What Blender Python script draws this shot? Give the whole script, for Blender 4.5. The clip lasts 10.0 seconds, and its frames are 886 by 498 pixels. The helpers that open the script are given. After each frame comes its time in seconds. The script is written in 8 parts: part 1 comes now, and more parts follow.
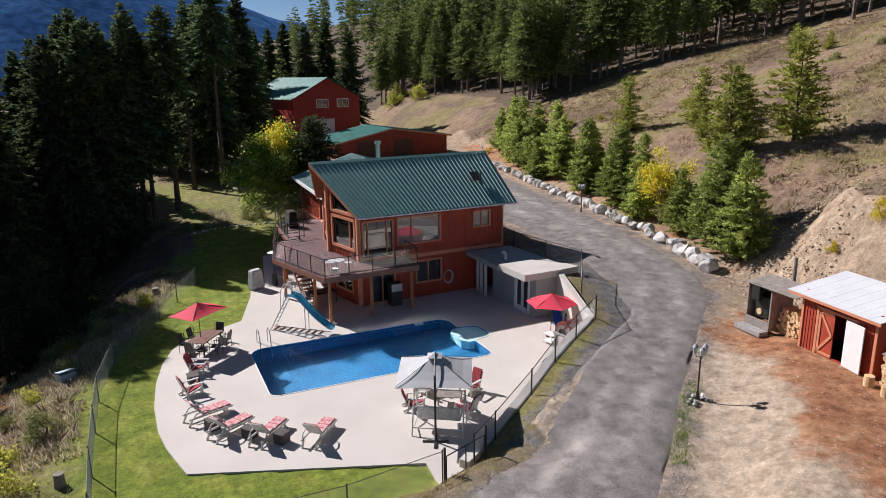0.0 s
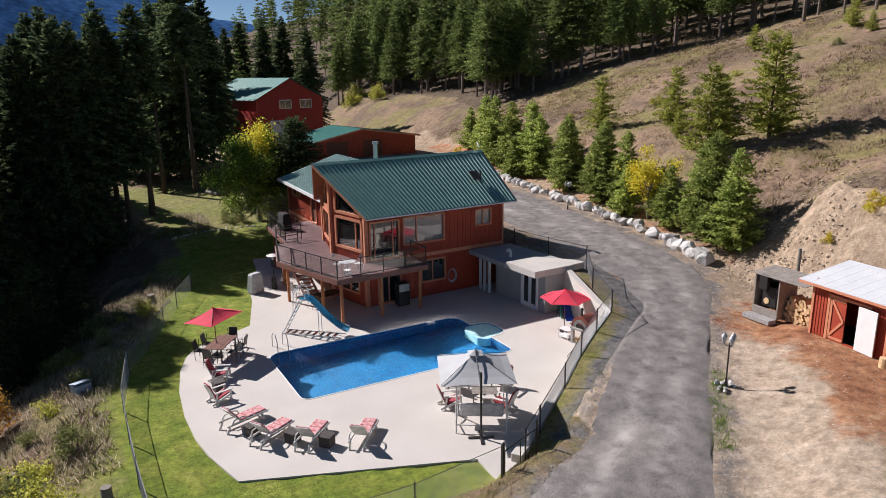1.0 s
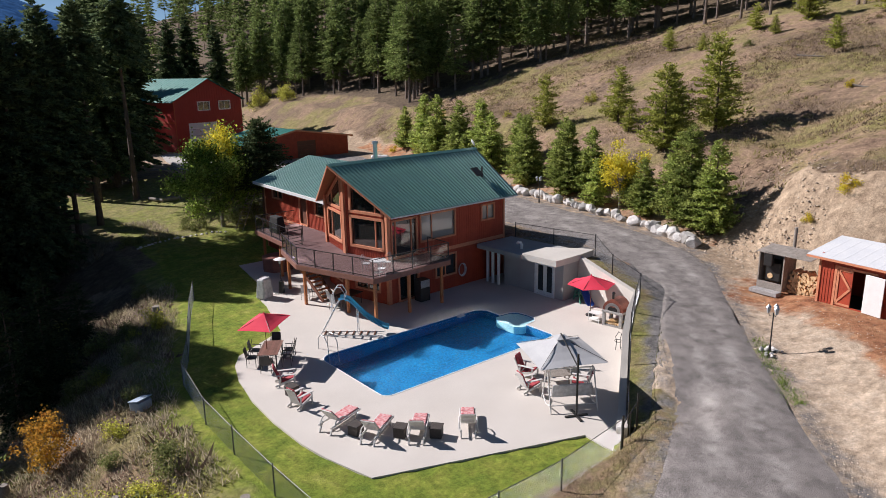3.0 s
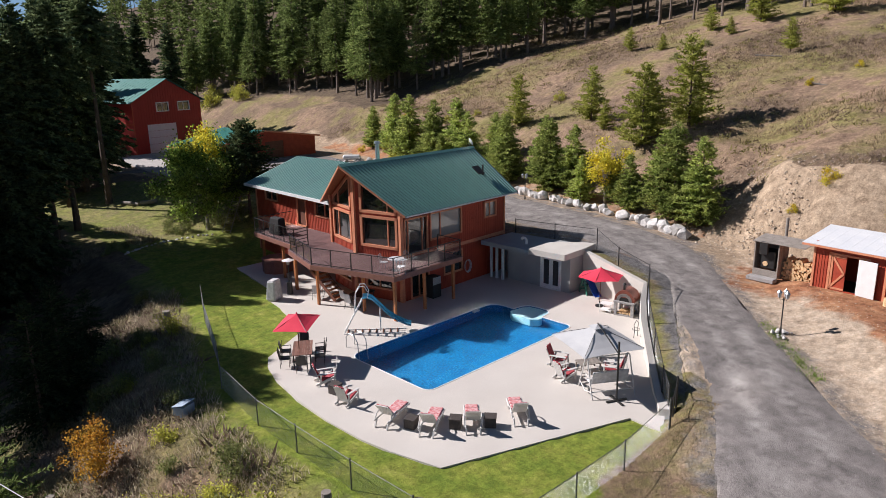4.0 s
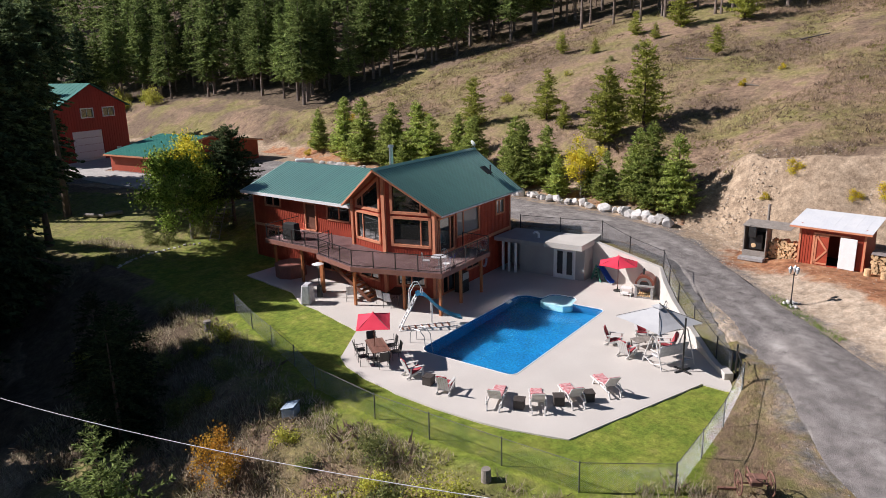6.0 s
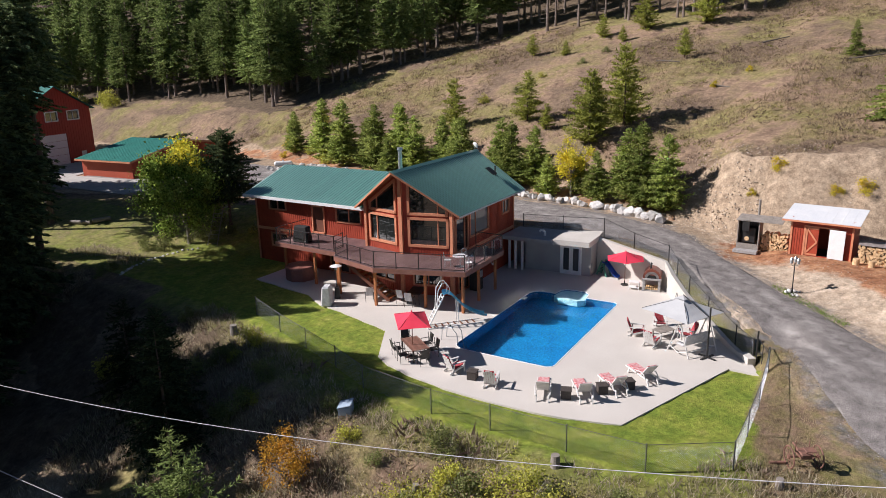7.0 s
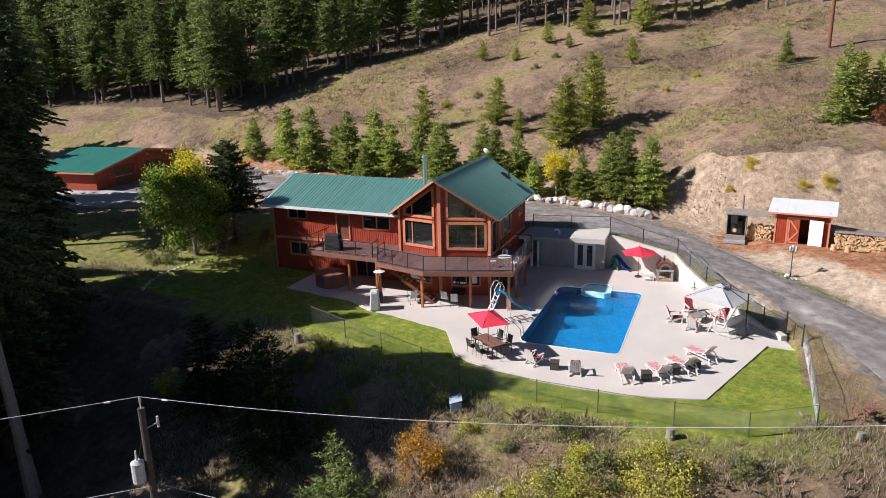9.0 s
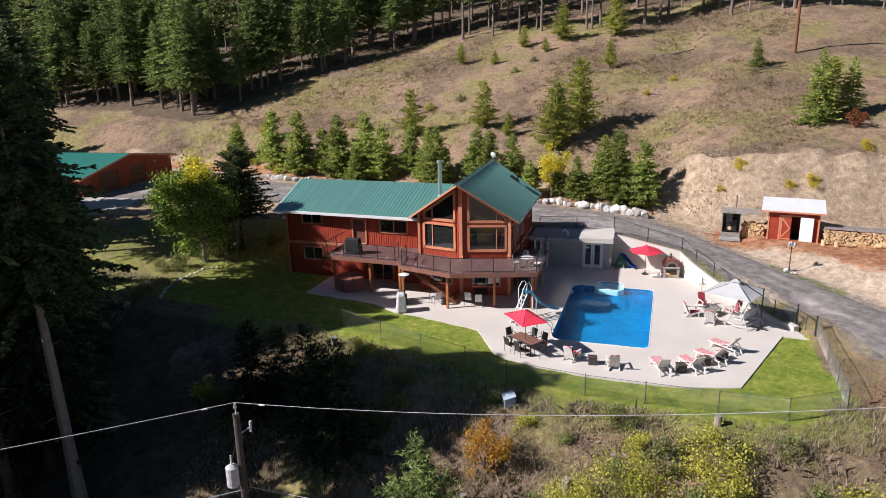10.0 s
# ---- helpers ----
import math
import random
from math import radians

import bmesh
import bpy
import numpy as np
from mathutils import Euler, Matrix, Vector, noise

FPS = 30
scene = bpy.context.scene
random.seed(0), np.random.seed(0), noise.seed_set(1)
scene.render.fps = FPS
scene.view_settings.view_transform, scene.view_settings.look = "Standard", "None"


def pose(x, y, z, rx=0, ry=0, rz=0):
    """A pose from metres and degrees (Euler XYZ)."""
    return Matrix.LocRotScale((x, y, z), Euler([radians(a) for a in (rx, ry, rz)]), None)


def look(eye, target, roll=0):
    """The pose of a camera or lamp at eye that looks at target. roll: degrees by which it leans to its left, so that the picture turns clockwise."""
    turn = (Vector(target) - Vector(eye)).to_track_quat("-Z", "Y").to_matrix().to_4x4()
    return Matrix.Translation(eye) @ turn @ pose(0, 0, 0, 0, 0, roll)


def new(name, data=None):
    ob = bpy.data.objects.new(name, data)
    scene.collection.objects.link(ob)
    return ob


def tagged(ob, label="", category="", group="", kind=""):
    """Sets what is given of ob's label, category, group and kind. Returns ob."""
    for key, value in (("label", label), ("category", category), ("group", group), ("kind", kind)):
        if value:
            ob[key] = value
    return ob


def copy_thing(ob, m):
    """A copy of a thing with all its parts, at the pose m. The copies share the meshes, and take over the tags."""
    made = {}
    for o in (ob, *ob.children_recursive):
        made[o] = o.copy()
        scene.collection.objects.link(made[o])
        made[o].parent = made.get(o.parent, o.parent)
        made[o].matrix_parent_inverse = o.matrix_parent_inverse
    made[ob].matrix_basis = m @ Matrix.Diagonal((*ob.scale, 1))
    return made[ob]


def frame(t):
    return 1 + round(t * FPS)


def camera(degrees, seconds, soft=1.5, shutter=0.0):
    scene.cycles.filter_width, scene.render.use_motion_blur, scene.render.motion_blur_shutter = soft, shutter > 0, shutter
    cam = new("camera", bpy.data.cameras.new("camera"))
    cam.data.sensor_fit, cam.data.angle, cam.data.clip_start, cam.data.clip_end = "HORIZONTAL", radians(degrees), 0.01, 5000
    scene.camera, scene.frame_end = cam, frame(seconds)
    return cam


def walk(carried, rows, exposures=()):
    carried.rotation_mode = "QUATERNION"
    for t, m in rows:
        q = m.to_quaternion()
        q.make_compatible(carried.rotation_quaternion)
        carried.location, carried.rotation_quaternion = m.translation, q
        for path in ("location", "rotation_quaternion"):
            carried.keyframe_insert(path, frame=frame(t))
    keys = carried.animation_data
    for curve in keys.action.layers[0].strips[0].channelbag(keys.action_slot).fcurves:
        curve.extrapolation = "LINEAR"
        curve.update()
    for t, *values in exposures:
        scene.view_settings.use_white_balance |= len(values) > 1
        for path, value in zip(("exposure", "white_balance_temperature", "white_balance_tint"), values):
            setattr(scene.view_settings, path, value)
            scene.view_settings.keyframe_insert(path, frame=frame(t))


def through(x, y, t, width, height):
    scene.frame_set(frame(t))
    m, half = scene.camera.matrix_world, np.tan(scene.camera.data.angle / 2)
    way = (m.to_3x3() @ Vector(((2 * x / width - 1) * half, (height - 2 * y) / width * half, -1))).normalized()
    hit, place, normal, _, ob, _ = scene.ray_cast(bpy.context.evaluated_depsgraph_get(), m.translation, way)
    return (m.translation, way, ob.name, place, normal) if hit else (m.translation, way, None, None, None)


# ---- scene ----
cam = camera(65.1, 10.0, soft=0.9)
PATH = [
    (0, (-1.119, 1.554, 13.75), (-0.324, 3.322, 13.259), -0.7),
    (0.5, (-2.824, 2.227, 13.791), (-1.956, 3.96, 13.298), -0.7),
    (1, (-4.553, 2.994, 13.805), (-3.617, 4.692, 13.312), -0.8),
    (1.5, (-6.419, 3.86, 13.79), (-5.407, 5.513, 13.296), -0.8),
    (2, (-8.289, 4.84, 13.847), (-7.205, 6.446, 13.35), -0.9),
    (2.5, (-10.228, 5.841, 13.866), (-9.074, 7.398, 13.369), -0.9),
    (4, (-16.039, 9.143, 14.155), (-14.69, 10.53, 13.649), -1.1),
    (4.5, (-17.983, 10.418, 14.268), (-16.575, 11.744, 13.761), -1.0),
    (5, (-19.936, 11.664, 14.455), (-18.474, 12.93, 13.945), -1.2),
    (5.5, (-21.853, 13.08, 14.615), (-20.34, 14.283, 14.103), -1.3),
    (7, (-27.256, 17.844, 15.221), (-25.608, 18.852, 14.702), -1.4),
    (7.5, (-28.944, 19.608, 15.44), (-27.258, 20.55, 14.919), -1.4),
    (8, (-30.613, 21.449, 15.737), (-28.892, 22.323, 15.214), -1.4),
    (8.5, (-32.202, 23.332, 16.115), (-30.451, 24.142, 15.587), -1.4),
    (9, (-33.821, 25.355, 16.462), (-32.042, 26.097, 15.931), -1.4),
    (9.5, (-35.314, 27.464, 16.895), (-33.509, 28.14, 16.359), -1.5),
    (10, (-36.778, 29.797, 17.121), (-34.948, 30.401, 16.586), -1.3),
]
walk(cam, [(t, look(eye, target, roll)) for t, eye, target, roll in PATH], [(0.0, 0.43), (5.0, 0.45), (7.0, 0.48), (10.0, 0.56)])


# ---- sky and sun ----
SUN_AWAY = Vector((-1.45, 2.7, 2.25)).normalized()
world = bpy.data.worlds.new("world")
scene.world = world
world.use_nodes = True
wt = world.node_tree
sky = wt.nodes.new("ShaderNodeTexSky")
sky.sky_type = "NISHITA"
sky.sun_disc = False
sky.sun_elevation = math.asin(SUN_AWAY.z)
sky.sun_rotation = math.atan2(SUN_AWAY.x, SUN_AWAY.y)
sky.altitude = 2500
sky.air_density = 0.75
sky.dust_density = 0.15
sky.ozone_density = 3.0
wt.links.new(sky.outputs[0], wt.nodes["Background"].inputs[0])
wt.nodes["Background"].inputs[1].default_value = 0.05
sun_data = bpy.data.lights.new("sun", "SUN")
sun_data.energy, sun_data.angle, sun_data.color = 5.0, radians(0.53), (1.0, 0.945, 0.975)
sun = new("sun", sun_data)
sun.matrix_world = look(SUN_AWAY * 200, (0, 0, 0))

# ---- materials ----
def mat(name, c1, c2, scale=3.0, rough=0.7, bump=0.15, bscale=40.0, metal=0.0, fine=0.25, vary=0.0, spec=0.5, bdist=0.02, island=0.0):
    """A surface of two mixed colours with coarse patches, fine grain, relief and a random shade for each object or island."""
    m = bpy.data.materials.new(name)
    m.use_nodes = True
    nt = m.node_tree
    N, L = nt.nodes, nt.links
    p = N["Principled BSDF"]
    p.inputs["Roughness"].default_value = rough
    p.inputs["Metallic"].default_value = metal
    p.inputs["Specular IOR Level"].default_value = spec
    tc = N.new("ShaderNodeTexCoord")
    n1 = N.new("ShaderNodeTexNoise")
    n1.inputs["Scale"].default_value = scale
    n1.inputs["Detail"].default_value = 5
    n2 = N.new("ShaderNodeTexNoise")
    n2.inputs["Scale"].default_value = bscale
    n2.inputs["Detail"].default_value = 3
    for n in (n1, n2):
        L.new(tc.outputs["Object"], n.inputs["Vector"])
    r = N.new("ShaderNodeMapRange")
    r.inputs["From Min"].default_value, r.inputs["From Max"].default_value = 0.3, 0.7
    L.new(n1.outputs["Fac"], r.inputs["Value"])
    mx = N.new("ShaderNodeMix")
    mx.data_type = "RGBA"
    mx.inputs["A"].default_value, mx.inputs["B"].default_value = (*c1, 1), (*c2, 1)
    L.new(r.outputs["Result"], mx.inputs["Factor"])
    hsv = N.new("ShaderNodeHueSaturation")
    L.new(mx.outputs["Result"], hsv.inputs["Color"])
    v = N.new("ShaderNodeMapRange")
    v.inputs["From Min"].default_value, v.inputs["From Max"].default_value = 0.25, 0.75
    v.inputs["To Min"].default_value, v.inputs["To Max"].default_value = 1 - fine, 1 + fine
    L.new(n2.outputs["Fac"], v.inputs["Value"])
    last = v.outputs["Result"]
    for amount, kind, out in ((vary, "ShaderNodeObjectInfo", "Random"), (island, "ShaderNodeNewGeometry", "Random Per Island")):
        if amount:
            g = N.new(kind)
            q = N.new("ShaderNodeMapRange")
            q.inputs["To Min"].default_value, q.inputs["To Max"].default_value = 1 - amount, 1 + amount
            L.new(g.outputs[out], q.inputs["Value"])
            mm = N.new("ShaderNodeMath")
            mm.operation = "MULTIPLY"
            L.new(last, mm.inputs[0])
            L.new(q.outputs["Result"], mm.inputs[1])
            last = mm.outputs[0]
    L.new(last, hsv.inputs["Value"])
    L.new(hsv.outputs["Color"], p.inputs["Base Color"])
    if bump:
        b = N.new("ShaderNodeBump")
        b.inputs["Strength"].default_value, b.inputs["Distance"].default_value = bump, bdist
        L.new(n2.outputs["Fac"], b.inputs["Height"])
        L.new(b.outputs["Normal"], p.inputs["Normal"])
    return m


def glassy(name, colour, rough=0.03, clear=0.0):
    """Window glass: a dark, mirror-like pane, or a clear one."""
    m = bpy.data.materials.new(name)
    m.use_nodes = True
    p = m.node_tree.nodes["Principled BSDF"]
    p.inputs["Base Color"].default_value = (*colour, 1)
    p.inputs["Roughness"].default_value = rough
    p.inputs["IOR"].default_value = 1.5
    p.inputs["Transmission Weight"].default_value = clear
    return m


def leaf(name, c1, c2, vary=0.2, island=0.35, through=0.35):
    """Leaves and needles: matt, partly letting the sun through, each spray and each tree of its own shade."""
    m = bpy.data.materials.new(name)
    m.use_nodes = True
    nt = m.node_tree
    N, L = nt.nodes, nt.links
    N.remove(N["Principled BSDF"])
    tc = N.new("ShaderNodeTexCoord")
    n = N.new("ShaderNodeTexNoise")
    n.inputs["Scale"].default_value, n.inputs["Detail"].default_value = 0.7, 4
    L.new(tc.outputs["Object"], n.inputs["Vector"])
    r = N.new("ShaderNodeMapRange")
    r.inputs["From Min"].default_value, r.inputs["From Max"].default_value = 0.35, 0.65
    L.new(n.outputs["Fac"], r.inputs["Value"])
    mx = N.new("ShaderNodeMix")
    mx.data_type = "RGBA"
    mx.inputs["A"].default_value, mx.inputs["B"].default_value = (*c1, 1), (*c2, 1)
    L.new(r.outputs["Result"], mx.inputs["Factor"])
    last = None
    for amount, kind, out in ((vary, "ShaderNodeObjectInfo", "Random"), (island, "ShaderNodeNewGeometry", "Random Per Island")):
        g = N.new(kind)
        q = N.new("ShaderNodeMapRange")
        q.inputs["To Min"].default_value, q.inputs["To Max"].default_value = 1 - amount, 1 + amount
        L.new(g.outputs[out], q.inputs["Value"])
        if last is None:
            last = q.outputs["Result"]
        else:
            mm = N.new("ShaderNodeMath")
            mm.operation = "MULTIPLY"
            L.new(last, mm.inputs[0])
            L.new(q.outputs["Result"], mm.inputs[1])
            last = mm.outputs[0]
    hsv = N.new("ShaderNodeHueSaturation")
    L.new(last, hsv.inputs["Value"])
    L.new(mx.outputs["Result"], hsv.inputs["Color"])
    d = N.new("ShaderNodeBsdfDiffuse")
    t = N.new("ShaderNodeBsdfTranslucent")
    x = N.new("ShaderNodeMixShader")
    x.inputs["Fac"].default_value = through
    for b in (d, t):
        L.new(hsv.outputs["Color"], b.inputs["Color"])
    L.new(d.outputs[0], x.inputs[1])
    L.new(t.outputs[0], x.inputs[2])
    L.new(x.outputs[0], N["Material Output"].inputs["Surface"])
    return m


RED = mat("red_stained_cedar", (0.31, 0.040, 0.017), (0.42, 0.062, 0.024), 1.5, 0.6, 0.2, 25, fine=0.3)
RED_TRIM = mat("cedar_trim", (0.55, 0.205, 0.105), (0.64, 0.26, 0.14), 2, 0.55, 0.15, 30)
RIM = mat("brown_rim_board", (0.20, 0.085, 0.06), (0.27, 0.12, 0.085), 2, 0.6, 0.15, 30)
POST = mat("cedar_post", (0.36, 0.12, 0.04), (0.45, 0.17, 0.06), 3, 0.6, 0.2, 25)
SOFFIT = mat("brown_soffit", (0.30, 0.12, 0.06), (0.36, 0.15, 0.07), 2, 0.7, 0.1, 25)
GREEN = mat("green_steel_roofing", (0.074, 0.235, 0.190), (0.088, 0.262, 0.212), 0.8, 0.5, 0.05, 12, fine=0.08, vary=0.09, spec=1.0)
GREEN.node_tree.nodes["Principled BSDF"].inputs["Coat Weight"].default_value = 1.0
GREEN.node_tree.nodes["Principled BSDF"].inputs["Coat Roughness"].default_value = 0.5
GREEN.node_tree.nodes["Principled BSDF"].inputs["Coat IOR"].default_value = 1.9
WHITE = mat("white_paint", (0.78, 0.77, 0.74), (0.72, 0.71, 0.68), 3, 0.5, 0.05, 30, fine=0.08)
WHITE_METAL = mat("white_metal_roofing", (0.62, 0.63, 0.64), (0.70, 0.70, 0.69), 1.2, 0.45, 0.05, 14, fine=0.1)
CREAM = mat("cream_stucco", (0.50, 0.465, 0.41), (0.58, 0.54, 0.48), 0.9, 0.85, 0.2, 45, fine=0.1)
GREY_WALL = mat("grey_painted_wall", (0.32, 0.31, 0.30), (0.38, 0.37, 0.35), 1, 0.8, 0.15, 40, fine=0.1)
CONCRETE = mat("broom_finished_concrete", (0.53, 0.485, 0.43), (0.60, 0.555, 0.495), 0.35, 0.85, 0.2, 60, fine=0.10)
GLASS = glassy("window_glass", (0.022, 0.024, 0.022))
GLASS.node_tree.nodes["Principled BSDF"].inputs["Specular IOR Level"].default_value = 0.9
GLASS.node_tree.nodes["Principled BSDF"].inputs["IOR"].default_value = 1.8
BLIND_GLASS = glassy("pane_before_pale_blind", (0.24, 0.23, 0.21), 0.02)
BLIND_GLASS.node_tree.nodes["Principled BSDF"].inputs["IOR"].default_value = 2.1
CLEAR = glassy("railing_glass", (0.9, 0.92, 0.92), 0.02, 1.0)
BLACK = mat("black_powder_coat", (0.018, 0.017, 0.016), (0.03, 0.028, 0.026), 6, 0.45, 0.05, 40)
# near black: inner shade put into the colour; also a plain black cover
DARK = mat("inner_shade_and_black_cover", (0.012, 0.011, 0.010), (0.02, 0.018, 0.016), 2, 0.9)
DECKING = mat("reddish_brown_decking", (0.12, 0.068, 0.064), (0.175, 0.105, 0.10), 1.6, 0.55, 0.15, 30, island=0.14)
GALV = mat("galvanised_steel", (0.38, 0.39, 0.40), (0.48, 0.49, 0.50), 8, 0.38, 0.05, 50, metal=0.8)
STEEL = mat("stainless_flue", (0.42, 0.45, 0.45), (0.52, 0.54, 0.54), 5, 0.35, 0.03, 40, metal=0.7)
BARN_RED = mat("red_steel_siding", (0.30, 0.018, 0.014), (0.35, 0.024, 0.018), 0.6, 0.5, 0.05, 10, fine=0.08)
GARAGE_RED = mat("orange_red_siding", (0.36, 0.055, 0.02), (0.42, 0.07, 0.028), 0.6, 0.6, 0.05, 12)
BROWN = mat("dark_brown_door", (0.13, 0.045, 0.025), (0.17, 0.06, 0.03), 2, 0.6)
BARK = mat("conifer_bark", (0.085, 0.055, 0.038), (0.14, 0.10, 0.075), 2.5, 0.9, 0.5, 14)
WOODBARK = mat("grey_brown_bark", (0.15, 0.11, 0.085), (0.25, 0.20, 0.165), 2.5, 0.9, 0.4, 14)
DEADWOOD = mat("rotten_log_bark", (0.10, 0.082, 0.066), (0.17, 0.145, 0.12), 3, 0.95, 0.4, 18)
GREYBARK = mat("weathered_wood", (0.22, 0.19, 0.16), (0.32, 0.28, 0.24), 3, 0.9, 0.4, 18)
FIR = leaf("fir_needles", (0.076, 0.112, 0.06), (0.165, 0.20, 0.086), 0.3, 0.6, 0.42)
WOOD_FIR = leaf("slope_fir_needles", (0.145, 0.195, 0.062), (0.27, 0.325, 0.115), 0.35, 0.65, 0.4)
PINE = leaf("pine_needles", (0.29, 0.315, 0.07), (0.43, 0.44, 0.11), 0.15, 0.5, 0.5)
SPRUCE = leaf("young_fir_needles", (0.25, 0.315, 0.085), (0.42, 0.46, 0.135), 0.25, 0.6, 0.5)
RUST = leaf("rusty_needles", (0.32, 0.17, 0.07), (0.22, 0.21, 0.08), 0.15)
MAPLE = leaf("maple_leaves", (0.175, 0.275, 0.058), (0.38, 0.455, 0.10), 0.1, 0.6, 0.5)
YELLOW = leaf("yellow_leaves", (0.66, 0.50, 0.045), (0.52, 0.46, 0.055), 0.12, 0.35, 0.5)
LEMON = leaf("lemon_yellow_leaves", (0.78, 0.64, 0.07), (0.62, 0.58, 0.09), 0.1, 0.35, 0.5)
ORANGE = leaf("orange_leaves", (0.60, 0.36, 0.06), (0.40, 0.18, 0.045), 0.1, 0.5, 0.5)
SHRUB = leaf("shrub_leaves", (0.17, 0.20, 0.07), (0.27, 0.27, 0.11), 0.25, 0.4)
STRAW = leaf("dry_grass_blades", (0.42, 0.33, 0.21), (0.36, 0.28, 0.17), 0.1, 0.35, 0.5)
BANKGRASS = leaf("pale_bank_grass", (0.47, 0.395, 0.295), (0.36, 0.315, 0.20), 0.1, 0.55, 0.5)
BUSHLEAF = leaf("yellow_green_leaves", (0.40, 0.42, 0.085), (0.58, 0.53, 0.12), 0.2, 0.45, 0.5)
# fir needles darkened: the bank's shade is painted into this colour
SHADE_FIR = leaf("shaded_fir_needles", (0.026, 0.042, 0.022), (0.055, 0.074, 0.033), 0.3, 0.6, 0.3)
TEAL = mat("teal_steel_roofing", (0.020, 0.165, 0.128), (0.026, 0.185, 0.145), 0.8, 0.55, 0.05, 12, fine=0.08, vary=0.07, spec=0.4)
TWIG = leaf("bare_brown_twigs", (0.19, 0.135, 0.10), (0.27, 0.205, 0.15), 0.1, 0.35, 0.3)
OLIVE = leaf("olive_brush", (0.20, 0.19, 0.065), (0.29, 0.26, 0.09), 0.1, 0.4)
GREENWEED = leaf("fresh_green_weeds", (0.16, 0.26, 0.05), (0.26, 0.33, 0.08), 0.1, 0.4, 0.5)
RED_LEAF = leaf("red_autumn_leaves", (0.30, 0.07, 0.045), (0.24, 0.15, 0.06), 0.1, 0.5, 0.4)
STONE = mat("pale_boulder", (0.46, 0.44, 0.41), (0.60, 0.57, 0.53), 1.3, 0.85, 0.5, 9, fine=0.25, vary=0.2, bdist=0.06)
# wooded slopes with distance haze painted in as blue
MOUNTAIN = mat("haze_tinted_mountain", (0.034, 0.095, 0.225), (0.062, 0.148, 0.315), 0.012, 0.95, 0.0, 0.05, fine=0.5, spec=0.0)


# ---- small building helpers ----
def part(name, bm, material, parent=None, label=""):
    """Links a bmesh (or mesh) as one mesh object under a thing or a part."""
    if isinstance(bm, bpy.types.Mesh):
        me = bm
    else:
        me = bpy.data.meshes.new(name)
        bmesh.ops.recalc_face_normals(bm, faces=bm.faces)
        bm.to_mesh(me)
        bm.free()
    if not me.materials:
        me.materials.append(material)
    ob = new(name, me)
    if parent is not None:
        ob.parent = parent
    if label:
        ob["label"] = label
    return ob


def thing(name, m, label, category, group="", kind=""):
    ob = new(name)
    ob.empty_display_size = 0.2
    ob.matrix_world = m
    return tagged(ob, label, category, group, kind)


def box(bm, x0, x1, y0, y1, z0, z1, bevel=0.0, m=None):
    r = bmesh.ops.create_cube(bm, size=1.0)
    vs = r["verts"]
    for v in vs:
        v.co = Vector(((x0 + x1) / 2 + v.co.x * (x1 - x0), (y0 + y1) / 2 + v.co.y * (y1 - y0), (z0 + z1) / 2 + v.co.z * (z1 - z0)))
    if bevel:
        es = list({e for v in vs for e in v.link_edges})
        out = bmesh.ops.bevel(bm, geom=es, offset=bevel, segments=1, affect="EDGES", clamp_overlap=True)
        vs = list({v for f in out["faces"] for v in f.verts} | {v for v in vs if v.is_valid})
    if m is not None:
        bmesh.ops.transform(bm, matrix=m, verts=vs)
    return vs


def bar(bm, a, b, r, n=6, r2=None):
    """A round bar from a to b."""
    a, b = Vector(a), Vector(b)
    d = b - a
    q = d.to_track_quat("Z", "Y").to_matrix().to_4x4()
    out = bmesh.ops.create_cone(bm, cap_ends=True, segments=n, radius1=r, radius2=r if r2 is None else r2, depth=d.length)
    bmesh.ops.transform(bm, matrix=Matrix.Translation((a + b) / 2) @ q, verts=out["verts"])


def tube(bm, pts, r, n=6):
    """A bent tube along points."""
    pts = [Vector(p) for p in pts]
    rings = []
    for i, p in enumerate(pts):
        d = (pts[min(i + 1, len(pts) - 1)] - pts[max(i - 1, 0)]).normalized()
        side = d.cross(Vector((0.3, 0.2, 1)))
        side = side.normalized() if side.length > 1e-4 else Vector((1, 0, 0))
        up = side.cross(d)
        rings.append([bm.verts.new(p + r * (math.cos(2 * math.pi * k / n) * side + math.sin(2 * math.pi * k / n) * up)) for k in range(n)])
    for A, B in zip(rings, rings[1:]):
        for k in range(n):
            bm.faces.new((A[k], A[(k + 1) % n], B[(k + 1) % n], B[k]))
    bm.faces.new(rings[0][::-1])
    bm.faces.new(rings[-1])


def beam(bm, a, b, w, h, up=(0, 0, 1)):
    """A square-edged beam from a to b, w wide and h deep."""
    a, b = Vector(a), Vector(b)
    d = (b - a)
    L = d.length
    d.normalize()
    s = d.cross(Vector(up)).normalized()
    u = s.cross(d)
    m = Matrix((( s.x, d.x, u.x, 0), (s.y, d.y, u.y, 0), (s.z, d.z, u.z, 0), (0, 0, 0, 1)))
    box(bm, -w / 2, w / 2, 0, L, -h / 2, h / 2, 0, Matrix.Translation(a) @ m)


